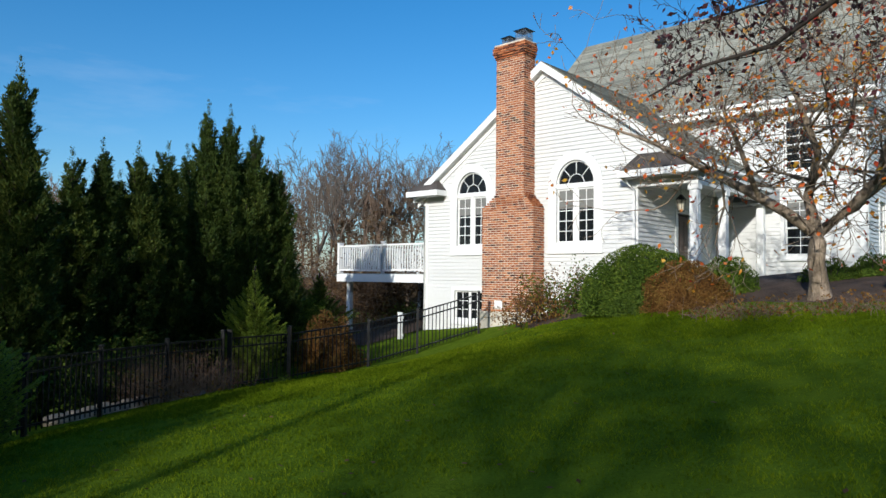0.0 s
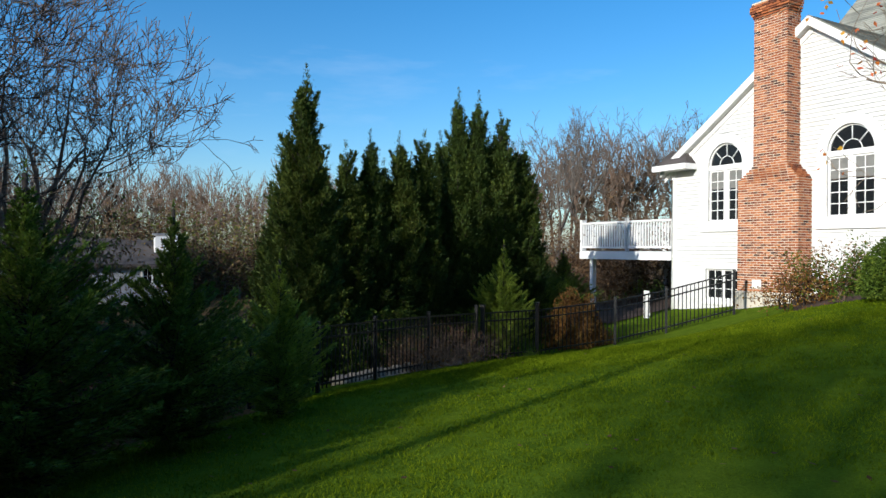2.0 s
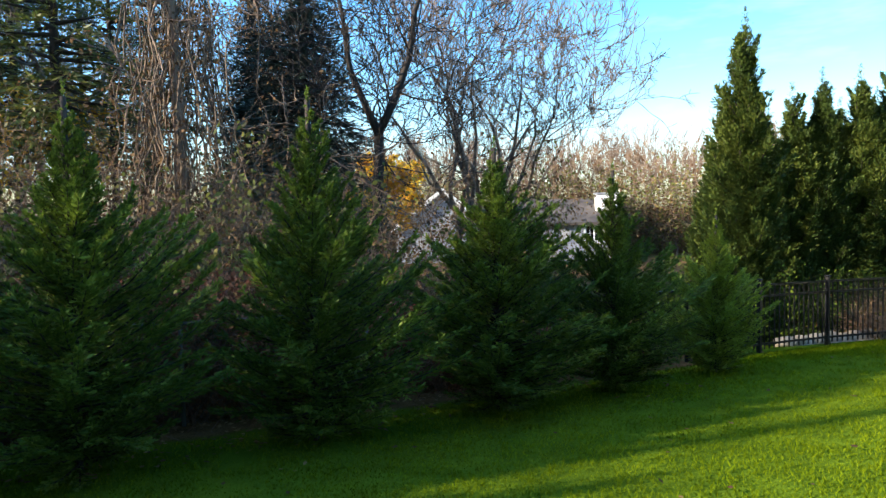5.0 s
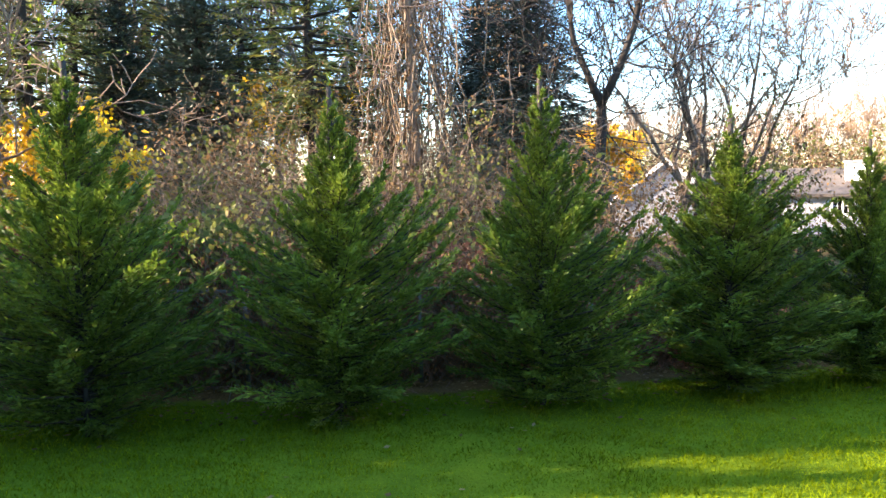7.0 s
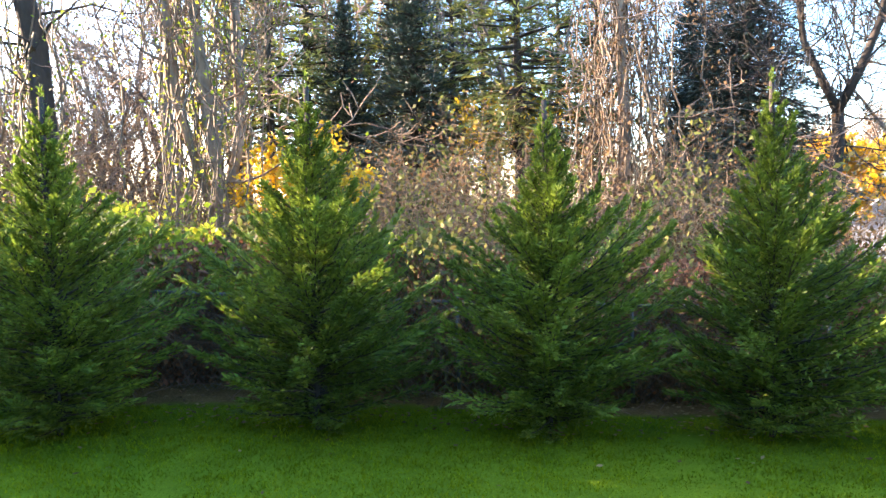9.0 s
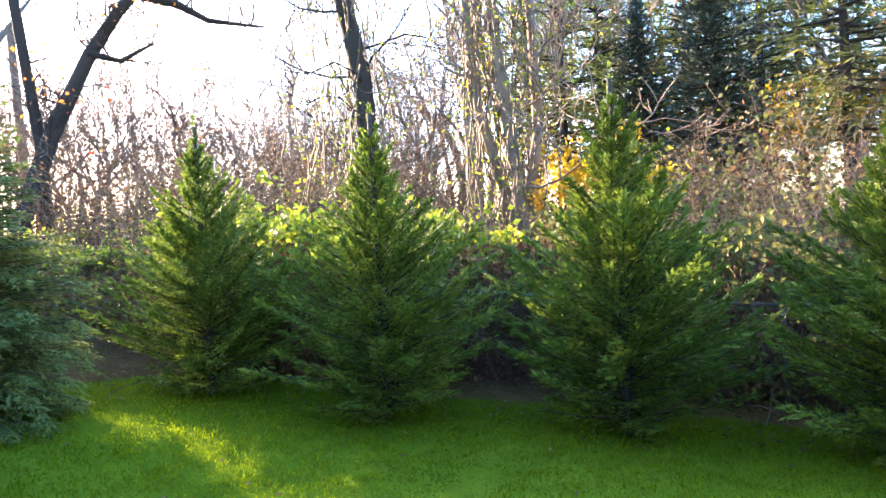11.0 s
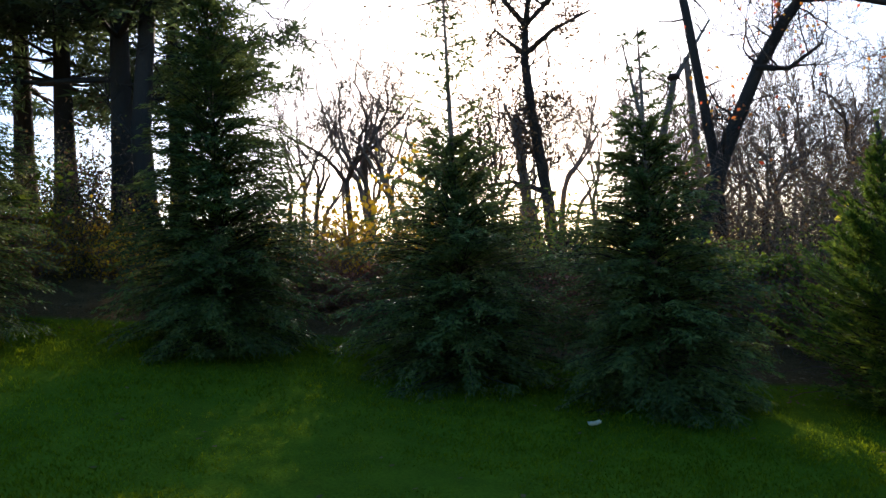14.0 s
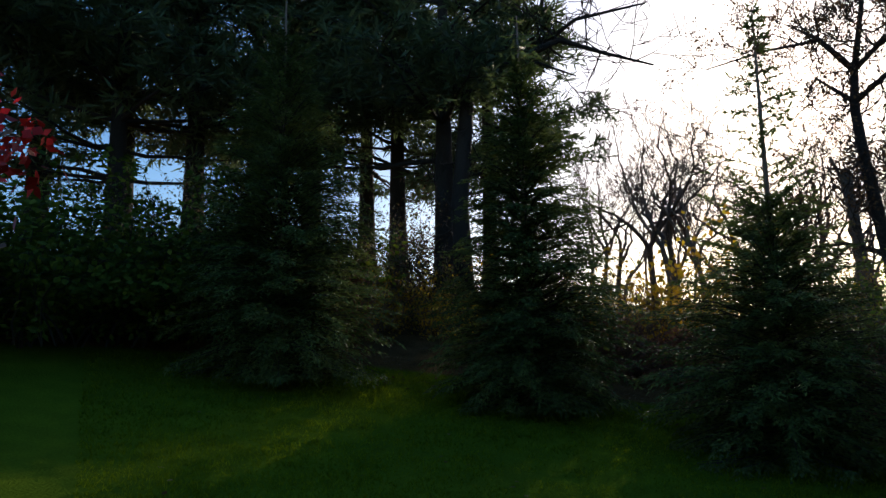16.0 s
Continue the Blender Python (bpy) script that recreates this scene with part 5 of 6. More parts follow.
for k, (az, d, h, mat, r) in enumerate(((79.9, 18, 14, "pine_yellow", 2.2), (82.5, 24, 15, "pine", 2.6), (85.0, 22, 14, "pine_yellow", 2.4), (87.5, 26, 15, "pine_yellow", 2.6), (90.0, 25, 15, "pine_yellow", 2.5), (93.0, 27, 15, "pine", 2.6),
                                        (96.5, 24, 14, "pine", 2.4), (99.5, 21, 13, "pine_yellow", 2.0), (76.5, 26, 14, "pine", 2.4), (73.5, 27, 14, "pine", 2.2), (84, 30, 15, "pine", 2), (88.8, 31, 15, "pine_yellow", 2), (91.5, 32, 15, "pine", 2), (95, 31, 15, "pine_yellow", 2), (78.5, 31, 15, "pine", 2), (102, 25, 14, "pine_yellow", 2))):
    if mat not in pine_src:
        pine_src[mat] = conifer_tall("pine_tree", az, d, h, r, 65 + k, M[mat], "tall thin pine with a bare lower trunk", whorls=28, per=7, bare=0.3, droop=0.3, lift=0.25, leaf=0.3, width=0.06, gap=0.3, trunk_r=0.17)
    else:
        put_copy(pine_src[mat], az, d, 0.9 + 0.02 * (k % 5), 40 * k)


def big_pine(az, d, height, seed, lean=(0, 0), r=0.3, first=0.28, reach=3.9):
    """A white pine: stout trunk, level limbs and tufts of long needles."""
    p = spot(az, d)
    t = thing("white_pine", pose(p.x, p.y, p.z, 0, 0, az), "large dark white pine with level boughs", "tree", "tall evergreens in the woods")
    rng = np.random.default_rng(seed)
    stem(t, height, r, M["bark_dark"], lean)
    segs, tips = [], []
    z = height * first
    while z < height * 0.97:
        f = z / height
        for k in range(4):
            a = rng.random() * 2 * math.pi
            ln = reach * (1.05 - f) * (0.6 + 0.6 * rng.random()) + 0.4
            p0 = np.array([lean[0] * f, lean[1] * f, z])
            q = p0
            w = np.array([math.cos(a), math.sin(a), 0.05])
            for j in range(5):
                q2 = q + unit(w + rng.normal(size=3) * 0.1 + [0, 0, 0.06 * j]) * ln / 5
                segs.append((*q, *q2, 0.05 * (1 - j / 6), 0.05 * (1 - (j + 1) / 6)))
                if j > 0:
                    for s in (-1, 1):
                        side = np.array([-w[1], w[0], 0]) * s
                        e = q2 + unit(side + w * 0.7 + rng.normal(size=3) * 0.2) * ln * 0.28
                        segs.append((*q2, *e, 0.012, 0.006))
                        for g in (0.45, 0.75, 1.0):
                            tips.append((*(q2 + (e - q2) * g), *unit(e - q2)))
                q = q2
            tips.append((*q, *unit(w)))
        z += 0.55 + 0.25 * rng.random()
    tagged(sticks("bough", segs, M["bark_dark"], t), kind="stuff")
    tips = np.array(tips)
    n = 12
    at = np.repeat(tips[:, :3], n, 0) + rng.normal(size=(len(tips) * n, 3)) * 0.07
    way = np.repeat(tips[:, 3:], n, 0) * 0.7 + rng.normal(size=(len(tips) * n, 3)) * 0.7 + [0, 0, 0.15]
    quads_mesh("needles", leaf_quads(rng, at, way, 0.33, 0.052), M["pine"], t).name = "needle_mass"
    return t


pine_a = big_pine(183.3, 14.5, 11.5, 71, (0.1, 0), 0.25)
pine_b = big_pine(203.0, 16, 11, 72, (0.0, 0), 0.26)
for az, d, s, turn, src in ((187.0, 17, 0.95, 60, 1), (189.5, 18.5, 1.0, 100, 0), (194.0, 16.5, 1.0, 180, 1), (198.5, 18, 1.05, 230, 0), (208.0, 17.5, 1.05, 300, 1), (213.5, 16.5, 1.0, 20, 0), (179.5, 16.5, 0.8, 140, 1), (219, 15, 1.0, 75, 1), (226, 17, 1.0, 10, 0)):
    put_copy((pine_a, pine_b)[src], az, d, s, turn)
for az, d, sc, turn in ((208.5, 15.4, 1.0, 40),):
    put_copy(pine_b, az, d, sc, turn, -1.2)
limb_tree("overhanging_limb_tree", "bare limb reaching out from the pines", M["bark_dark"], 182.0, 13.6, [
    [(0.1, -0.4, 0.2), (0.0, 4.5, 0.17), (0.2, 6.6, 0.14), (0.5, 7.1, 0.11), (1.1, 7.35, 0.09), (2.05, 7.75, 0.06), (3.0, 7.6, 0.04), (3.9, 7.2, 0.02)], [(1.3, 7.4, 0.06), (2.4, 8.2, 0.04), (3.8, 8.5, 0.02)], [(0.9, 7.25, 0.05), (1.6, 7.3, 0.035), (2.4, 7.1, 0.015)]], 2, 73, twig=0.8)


# ---- thicket under the trees ----
def thicket(seed, label, stem_mat, leaf_mat, leaf_n, leaf_size, height=2.4, width=1.6, stems=34, thick=1.0):
    t = thing("shrub", pose(0, 0, 0), label, "shrub", "tangled undergrowth")
    rng = np.random.default_rng(seed)
    segs, at = [], []
    for _ in range(stems):
        q = np.array([rng.normal() * width * 0.4, rng.normal() * width * 0.3, -0.1])
        w = unit(np.array([rng.normal() * 0.35, rng.normal() * 0.35, 1.0]))
        n = 7
        ln = height * (0.55 + 0.75 * rng.random())
        for j in range(n):
            e = q + w * ln / n
            segs.append((*q, *e, thick * (0.011 * (1 - j / n) + 0.004), thick * (0.011 * (1 - (j + 1) / n) + 0.003)))
            at.append(e)
            if j > 2:
                for _ in range(2):
                    e2 = e + unit(w * 0.4 + rng.normal(size=3)) * ln * 0.14
                    segs.append((*e, *e2, 0.005 * thick, 0.003 * thick))
                    at.append(e2)
            q = e
            w = unit(w + rng.normal(size=3) * 0.2 + np.array([w[0] * 0.12, w[1] * 0.12, -0.07]))
    tagged(sticks("stem_tangle", segs, stem_mat, t), kind="stuff")
    if leaf_n:
        at = np.array(at)
        pick = at[rng.integers(0, len(at), leaf_n)] + rng.normal(size=(leaf_n, 3)) * 0.09
        quads_mesh("foliage", leaf_quads(rng, pick, rng.normal(size=(leaf_n, 3)) + [0, 0, -0.2], leaf_size, leaf_size * 0.65), leaf_mat, t)
    return t


def put_thicket(src, az, d, s, turn, sz=None):
    p = spot(az, d)
    t = copy_thing(src, pose(p.x, p.y, p.z, 0, 0, turn))
    t.scale = (s, s, sz or s)
    return t


brown_t = place(thicket(81, "tangle of brown briars with withered leaves", M["twig"], M["brown_leaf"], 2600, 0.075, stems=52, thick=0.6), 70, 9.6)
olive_t = place(thicket(82, "tangled undergrowth with olive leaves", M["twig"], M["olive_leaf"], 2600, 0.08, stems=46, thick=0.6), 88, 9.0)
lime_t = place(thicket(83, "undergrowth with bright yellow-green leaves", M["twig"], M["lime_leaf"], 1900, 0.11), 118, 10.5)
yellow_t = place(thicket(84, "undergrowth with yellow autumn leaves", M["twig"], M["yellow_leaf"], 1200, 0.12), 166, 13)
bare_t = place(thicket(85, "bare tangle of grey-brown stems", M["dry_stem"], M["brown_leaf"], 700, 0.06, height=3.4, stems=60, thick=0.5), 75, 11)
plan = [(41, 66, [brown_t, olive_t, brown_t], 10.8), (66, 92, [brown_t, brown_t, olive_t, bare_t, brown_t], 10.0), (92, 112, [brown_t, olive_t, lime_t, brown_t, bare_t], 10.3), (112, 142, [lime_t, olive_t, brown_t, brown_t], 11.0),
        (142, 162, [olive_t, brown_t, lime_t, bare_t], 11.0), (162, 184, [yellow_t, brown_t, bare_t], 12.5), (184, 206, [olive_t, brown_t], 13.0)]
for a0, a1, kinds, d0 in plan:
    n = int((a1 - a0) / 1.6)
    for i in range(n):
        az = a0 + (a1 - a0) * (i + rnd.random()) / n
        row = i % 2
        src = kinds[int(rnd.integers(0, len(kinds)))]
        s = (0.75 + 0.35 * rnd.random() + 0.15 * row) * (0.75 if a0 > 160 else 0.7 if a0 > 138 else 0.68 if a0 > 90 else 0.85)
        if 134.5 < az < 149 or 171 < az < 183.5 or (160 < az <= 171 and row):
            continue
        if az < 58:
            s *= 0.55
        put_thicket(src, az, d0 + 1.6 * row + rnd.random() * 1.2, s, 360 * rnd.random())
# the dense bank of briars and vines along the old fence
def bank(seed, label, leaf_mat, crest_mat, crest_n, height=1.75):
    """A closed bank of stems and dead leaves, two metres long, with a crest of live leaves."""
    t = thing("briar_bank", pose(0, 0, 0), label, "shrub", "bank of briars")
    rng = np.random.default_rng(seed)
    n = 5200
    at = np.stack([(rng.random(n) - 0.5) * 2.5, rng.normal(size=n) * 0.28, height * 0.97 * rng.random(n) ** 0.85], 1)
    quads_mesh("dead_foliage", leaf_quads(rng, at, rng.normal(size=(n, 3)) + [0, 0, -0.4], 0.075, 0.045), leaf_mat, t)
    segs = []
    for _ in range(260):
        q = np.array([(rng.random() - 0.5) * 2.5, -0.1 + rng.normal() * 0.3, -0.1])
        w = unit(np.array([rng.normal() * 0.5, rng.normal() * 0.2, 1.0]))
        for k in range(7):
            e = q + w * height * (0.12 + 0.07 * rng.random())
            segs.append((*q, *e, 0.006, 0.005))
            q, w = e, unit(w + rng.normal(size=3) * [0.35, 0.25, 0.2] - [0, 0, 0.08])
    tagged(sticks("stem_tangle", segs, M["briar"], t), kind="stuff")
    if crest_n:
        x = (rng.random(crest_n) - 0.5) * 2.6
        crest = height * (0.93 + 0.16 * np.sin(x * 2.3 + seed) + 0.1 * np.sin(x * 5.1 + 2 * seed))
        at = np.stack([x, rng.normal(size=crest_n) * 0.36 - 0.05, crest - 0.38 * rng.random(crest_n) ** 2 + 0.08 * rng.normal(size=crest_n)], 1)
        quads_mesh("foliage", leaf_quads(rng, at, rng.normal(size=(crest_n, 3)) + [0, 0, -0.5], 0.095, 0.068), crest_mat, t)
    return t


banks = {"brown": place(bank(87, "dense bank of brown briars and dead leaves", M["dead_briar_leaf"], M["olive_leaf"], 250), 74, 9.0, 74),
         "olive": place(bank(88, "briar bank topped with olive leaves", M["dead_briar_leaf"], M["olive_leaf"], 1100), 90, 9.0, 90),
         "lime": place(bank(89, "briar bank topped with bright yellow-green vine leaves", M["dead_briar_leaf"], M["lime_leaf"], 2200), 122, 9.6, 122)}
for k, az in enumerate(np.arange(48.0, 212.0, 7.0)):
    kind = "brown" if az < 70 or az > 150 else "olive" if az < 92 else "lime" if (k % 4) else "olive"
    if 130 < az < 148 or 176 < az < 190:
        continue
    low = 160 < az < 192
    p = spot(az, wood_edge(az) + 1.4 + 0.3 * rnd.random())
    t = copy_thing(banks[kind], pose(p.x, p.y, p.z - 0.05, 0, 0, az + 10 * rnd.normal()))
    t.scale = (1.0, 1.0, (0.42 if low else 0.95 if 92 < az < 142 else 0.8 if az < 150 else 0.62) * (0.85 + 0.3 * rnd.random()))
for az in (130.0, 135.5, 141.0, 146.5):
    p = spot(az, 12.9)
    t = copy_thing(banks["lime"], pose(p.x, p.y, p.z - 0.05, 0, 0, az + 8))
    t.scale = (1.15, 1.0, 0.55)
for az, d, sc in ((183.5, 12.8, 0.4), (186, 13.2, 0.42), (189, 12.9, 0.45), (132.5, 12.6, 0.6), (135, 13.4, 0.6), (138, 13.8, 0.55), (141, 14.2, 0.55), (144.5, 14.4, 0.5), (148, 14.6, 0.5)):
    put_thicket((lime_t, brown_t, yellow_t)[2 if az > 160 else int(az) % 2], az, d, sc, az * 9)
# taller growth behind
for i in range(58):
    az = 56 + 82 * (i + rnd.random()) / 58
    src = (bare_t, brown_t, bare_t, olive_t, yellow_t if 95 < az < 112 else bare_t)[i % 5]
    d = 12 + 8 * rnd.random()
    put_thicket(src, az, d, (0.95 + 0.4 * rnd.random()) * (0.6 + d / 28) * (0.62 if az > 94 else 1.0), 360 * rnd.random())
for i in range(30):
    az = 106 + 34 * (i + rnd.random()) / 30
    put_thicket((brown_t, bare_t, bare_t)[i % 3], az, 19 + 6 * rnd.random(), (1.15 if az < 126 else 0.85) + 0.3 * rnd.random(), 360 * rnd.random())
for i in range(20):
    az = 143 + 34 * (i + rnd.random()) / 20
    put_thicket((brown_t, bare_t, yellow_t)[i % 3], az, 18 + 6 * rnd.random(), (0.42 if az > 163 else 0.75) + 0.2 * rnd.random(), 360 * rnd.random())
# brushwood at the foot of the far woods, and the overgrown tangle near the grey house
for i in range(26):
    az = 25.5 + 42 * (i + rnd.random()) / 26
    put_thicket((olive_t, brown_t, brown_t)[i % 3], az, 52 + 8 * rnd.random(), 2.6 + 0.6 * rnd.random(), 360 * rnd.random(), 2.0 + 0.8 * rnd.random())
for az, d, s, sz in ((46.4, 24, 1.3, 2.0), (47.6, 25, 1.5, 2.4), (45.6, 26, 1.1, 1.8)):
    put_thicket((olive_t, brown_t, brown_t)[int(d) % 3], az, d, s, az * 50, sz)
# evergreen shrubs in the shade of the pines
laurel = place(thicket(86, "dark evergreen rhododendron, also put in for shade by the fence", M["bark_dark"], M["box_leaf"], 3400, 0.11, height=2.6, width=2.2), 206, 11.5)
laurel.scale = (1, 1, 0.74)
for az, d, s in ((201.5, 11.8, 1.0), (209.5, 11.3, 1.0), (213, 11.0, 1.0), (217, 11, 1.0), (204, 13, 0.95), (211, 13, 0.95), (222, 11, 1.1)):
    put_thicket(laurel, az, d, s, az * 7, s * 0.74)
for az, d, s in ((3.0, 30, 1.6), (5.5, 31, 1.7), (8.0, 30, 1.5), (1.0, 32, 1.7), (10.0, 31, 1.5), (4.2, 34, 1.8), (6.8, 35, 1.8), (9.2, 34, 1.8), (11.6, 33, 1.6)):
    put_thicket((brown_t, bare_t)[int(d) % 2], az, d, s, az * 7, 0.9 * s)


def leafy_tree(name, az, d, height, radius, seed, mat, leaf_mat, n, size, label, cat="tree"):
    t = bare_tree(name, seed, height, label, mat, depth=3, trunk=0.25, radius=0.09, kids=(3, 4), leaf=leaf_mat, leaf_n=n, leaf_size=size, group="autumn trees")
    return place(t, az, d)


leafy_tree("yellow_tree", 57.0, 40, 7.4, 2, 91, M["bark_grey"], M["yellow_leaf"], 6000, 0.27, "small tree in full yellow autumn colour")
leafy_tree("yellow_tree", 97.9, 12.5, 4.0, 2, 92, M["bark_grey"], M["yellow_leaf"], 2200, 0.11, "small yellow-leaved tree behind the conifers")
leafy_tree("yellow_tree", 81.0, 19, 6.0, 2, 93, M["bark_grey"], M["yellow_leaf"], 1500, 0.14, "small yellow-leaved tree among pines")

# ---- the neighbour's grey house ----
nb = spot(44.5, 47)
neighbour = thing("neighbour_house", pose(nb.x, nb.y, -3.7, 0, 0, 42), "grey clapboard neighbouring house with a dark roof and white chimney", "house")
nw = wall("front_wall", rect(-4, 5, 0, 4.5), [rect(3.2, 4.3, 3.2, 4.2)], M["grey_siding"], pose(0, 0, 0), parent=neighbour)
plain_window(nw, 3.2, 4.3, 3.2, 4.2, 2, 2, "white-framed window of two sashes", split=2)
wall("side_wall", rect(0, 8, 0, 4.5), [], M["grey_siding"], pose(5, 0, 0, 0, 0, 90), parent=neighbour)
wall("side_wall", rect(0, 8, 0, 4.5), [], M["grey_siding"], pose(-4, 8, 0, 0, 0, -90), parent=neighbour)
wall("rear_wall", rect(0, 9, 0, 4.5), [], M["grey_siding"], pose(5, 8, 0, 0, 0, 180), parent=neighbour)
slope_roof("roof", -0.4, 4.4, 4.0, 6.0, -5.3, 4.3, M["shingle_dark"], parent=neighbour, m=pose(0, 0, 0, 0, 0, 90), rows=1)
slope_roof("roof", 8.4, 4.4, 4.0, 6.0, -5.3, 4.3, M["shingle_dark"], parent=neighbour, m=pose(0, 0, 0, 0, 0, 90), rows=1)
box("chimney", (3.9, 1.6, 3.6), (5.3, 2.8, 6.25), M["white_paint"], neighbour, bevel=0.03)
box("chimney_cap", (3.8, 1.5, 6.25), (5.4, 2.9, 6.35), M["grey_paint"], neighbour)
bm = bmesh.new()
add_prism(bm, [(-3.0, 0), (3.0, 0), (3.0, 4.2), (0, 6.5), (-3.0, 4.2)], -3.0, 0.0)
part("cross_gable", bm, M["grey_siding"], neighbour).matrix_local = pose(-6.5, 1.0, 0, 0, 0, 12)
for s in (-1, 1):
    prism("gable_rake", [(s * 3.3, 3.98), (0, 6.53), (0, 6.8), (s * 3.3, 4.26)], -3.3, 0.0, M["white_paint"], neighbour).matrix_local = pose(-6.5, 1.0, 0, 0, 0, 12)

# ---- fence ----
def fence_panel(parent, a, b, height=1.1, gate=False):
    a, b = Vector(a), Vector(b)
    d = b - a
    L = math.hypot(d.x, d.y)
    ang = math.degrees(math.atan2(d.y, d.x))
    slope = d.z / L
    pn = new("gate" if gate else "fence_panel")
    pn.parent = parent
    pn.matrix_local = Matrix.Translation(a) @ pose(0, 0, 0, 0, 0, ang)
    for z in (0.12, height - 0.22, height - 0.04):
        bm = bmesh.new()
        v = add_box(bm, 0, -0.014, z, L, 0.014, z + 0.035)
        for q in v:
            q.co.z += q.co.x * slope
        part("rail", bm, M["black_metal"], pn)
    k = max(2, round(L / 0.115))
    for i in range(1, k):
        x = L * i / k
        box("picket", (x - 0.009, -0.009, 0.05 + x * slope), (x + 0.009, 0.009, height - 0.03 + x * slope), M["black_metal"], pn)


def fence_post(parent, p, height=1.4, w=0.032):
    box("post", (p.x - w, p.y - w, p.z - 0.3), (p.x + w, p.y + w, p.z + height), M["black_metal"], parent)
    box("post_cap", (p.x - w - 0.01, p.y - w - 0.01, p.z + height), (p.x + w + 0.01, p.y + w + 0.01, p.z + height + 0.03), M["black_metal"], parent, bevel=0.008)


fence = thing("fence", pose(0, 0, 0), "black metal picket fence stepping down the slope", "fence")
FENCE_LINE = [(356.2, 20.6), (1.0, 19.6), (4.8, 18.6), (10.8, 17.4), (15.1, 16.4), (15.6, 16.2), (19.4, 15.0), (23.6, 13.8), (28.0, 12.6), (33.0, 11.6), (39.0, 11.0), (46, 10.4)]
fps = [spot(az, d) for az, d in FENCE_LINE]
for i, p in enumerate(fps):
    fence_post(fence, p, 1.26 if 2 < i < 6 else 1.17, 0.045 if i in (3, 4) else 0.032)
for i, (p, q) in enumerate(zip(fps, fps[1:])):
    if (q - p).length > 0.4:
        fence_panel(fence, p, q, 1.12, gate=i == 3)

# white gate boards under the deck
gp = HOUSE @ Vector((-1.7, -1.5, 0))
gate_w = thing("white_gate", Matrix.Translation((0, 0, ground_z(gp.x, gp.y) - HOUSE.translation.z - 0.1)) @ HOUSE @ pose(-1.7, -1.5, 0), "white board gate beside the basement", "gate")
for i in range(2):
    box("board", (i * 0.105, -0.02, 0.04), (i * 0.105 + 0.088, 0.02, 0.95), M["white_paint"], gate_w)
box("gate_rail", (0, 0.02, 0.2), (0.2, 0.05, 0.28), M["white_paint"], gate_w)
box("gate_rail", (0, 0.02, 0.75), (0.2, 0.05, 0.83), M["white_paint"], gate_w)


# ---- clipped and loose shrubs ----
def clipped_bush(az, d, w, h, seed, leaf_mat, label, n=9000, leaf=0.035, depth=0.85, rough=0.08, name="bush"):
    p = spot(az, d)
    t = thing(name, pose(p.x, p.y, p.z - 0.15, 0, 0, az), label, "shrub")
    rng = np.random.default_rng(seed)
    v = unit(rng.normal(size=(n, 3)))
    v[:, 2] = np.abs(v[:, 2])
    lump = np.array([1 + rough * 2.2 * noise.noise(Vector(u * 2.2 + seed)) for u in v])
    r = (lump * (1 - 0.22 * rng.random(n) ** 2))[:, None]
    at = v * r * np.array([w / 2, w / 2 * depth, h])
    quads_mesh("foliage", leaf_quads(rng, at, v * 0.8 + rng.normal(size=(n, 3)) * 0.7, leaf, leaf * 0.6), leaf_mat, t)
    bm = bmesh.new()
    bmesh.ops.create_icosphere(bm, subdivisions=3, radius=1.0)
    for q in bm.verts:
        k = 0.82 * (1 + rough * 2.2 * noise.noise(q.co.normalized() * 2.2 + Vector((seed, seed, seed))))
        q.co = Vector((q.co.x * w / 2 * k, q.co.y * w / 2 * depth * k, max(-0.05, q.co.z) * h * k))
    part("inner_growth", bm, leaf_mat, t, smooth=True)
    segs = [(0.0, 0.0, -0.1, *(np.array([w * 0.3, w * 0.3, h * 0.7]) * np.append(unit(rng.normal(size=2)), 1.0)), 0.02, 0.008) for _ in range(9)]
    sticks("stem", segs, M["bark_dark"], t)
    return t


clipped_bush(344.0, 15.2, 2.6, 1.32, 101, M["box_leaf"], "large rounded green boxwood by the porch", 30000, 0.045)
clipped_bush(341.2, 14.4, 1.75, 0.92, 102, M["rust_leaf"], "rounded bush turned rust brown", 18000)
clipped_bush(338.2, 15.0, 1.2, 0.9, 103, M["box_leaf"], "low rounded green bush", 10000)
clipped_bush(331.7, 15.4, 1.1, 0.6, 104, M["box_leaf"], "low dark green bush by the wall", 5000)
clipped_bush(329.0, 15.6, 1.0, 0.6, 105, M["box_leaf"], "low dark green bush by the wall", 5000)
clipped_bush(326.3, 13.6, 1.0, 0.95, 106, M["spruce"], "dark evergreen bush near the house corner", 6000)
clipped_bush(7.6, 18.9, 1.5, 1.45, 107, M["rust_leaf"], "dark reddish bush behind the fence", 9000, 0.06, rough=0.25)
clipped_bush(12.0, 17.4, 1.0, 0.6, 108, M["box_leaf"], "low round bush inside the fence", 3000)
rose = place(thicket(110, "loose rose bush with a few red blooms", M["bark_dark"], M["rust_leaf"], 3600, 0.06, height=1.15, width=0.95, stems=46), 351.0, 17.2)
rose2 = place(thicket(111, "loose olive-green shrub by the wall", M["bark_warm"], M["box_leaf"], 3400, 0.06, height=1.1, width=0.95, stems=40), 348.8, 17.0)
for k, (az, d) in enumerate(((336.0, 12.6), (331.2, 12.4), (327.0, 12.2), (339.0, 13.0))):
    g = thicket(112 + k, "low clump of dry reddish stems in mulch", M["bark_warm"], M["rust_leaf"], 420, 0.05, height=0.3, width=0.9, stems=130, thick=0.3)
    place(g, az, d)
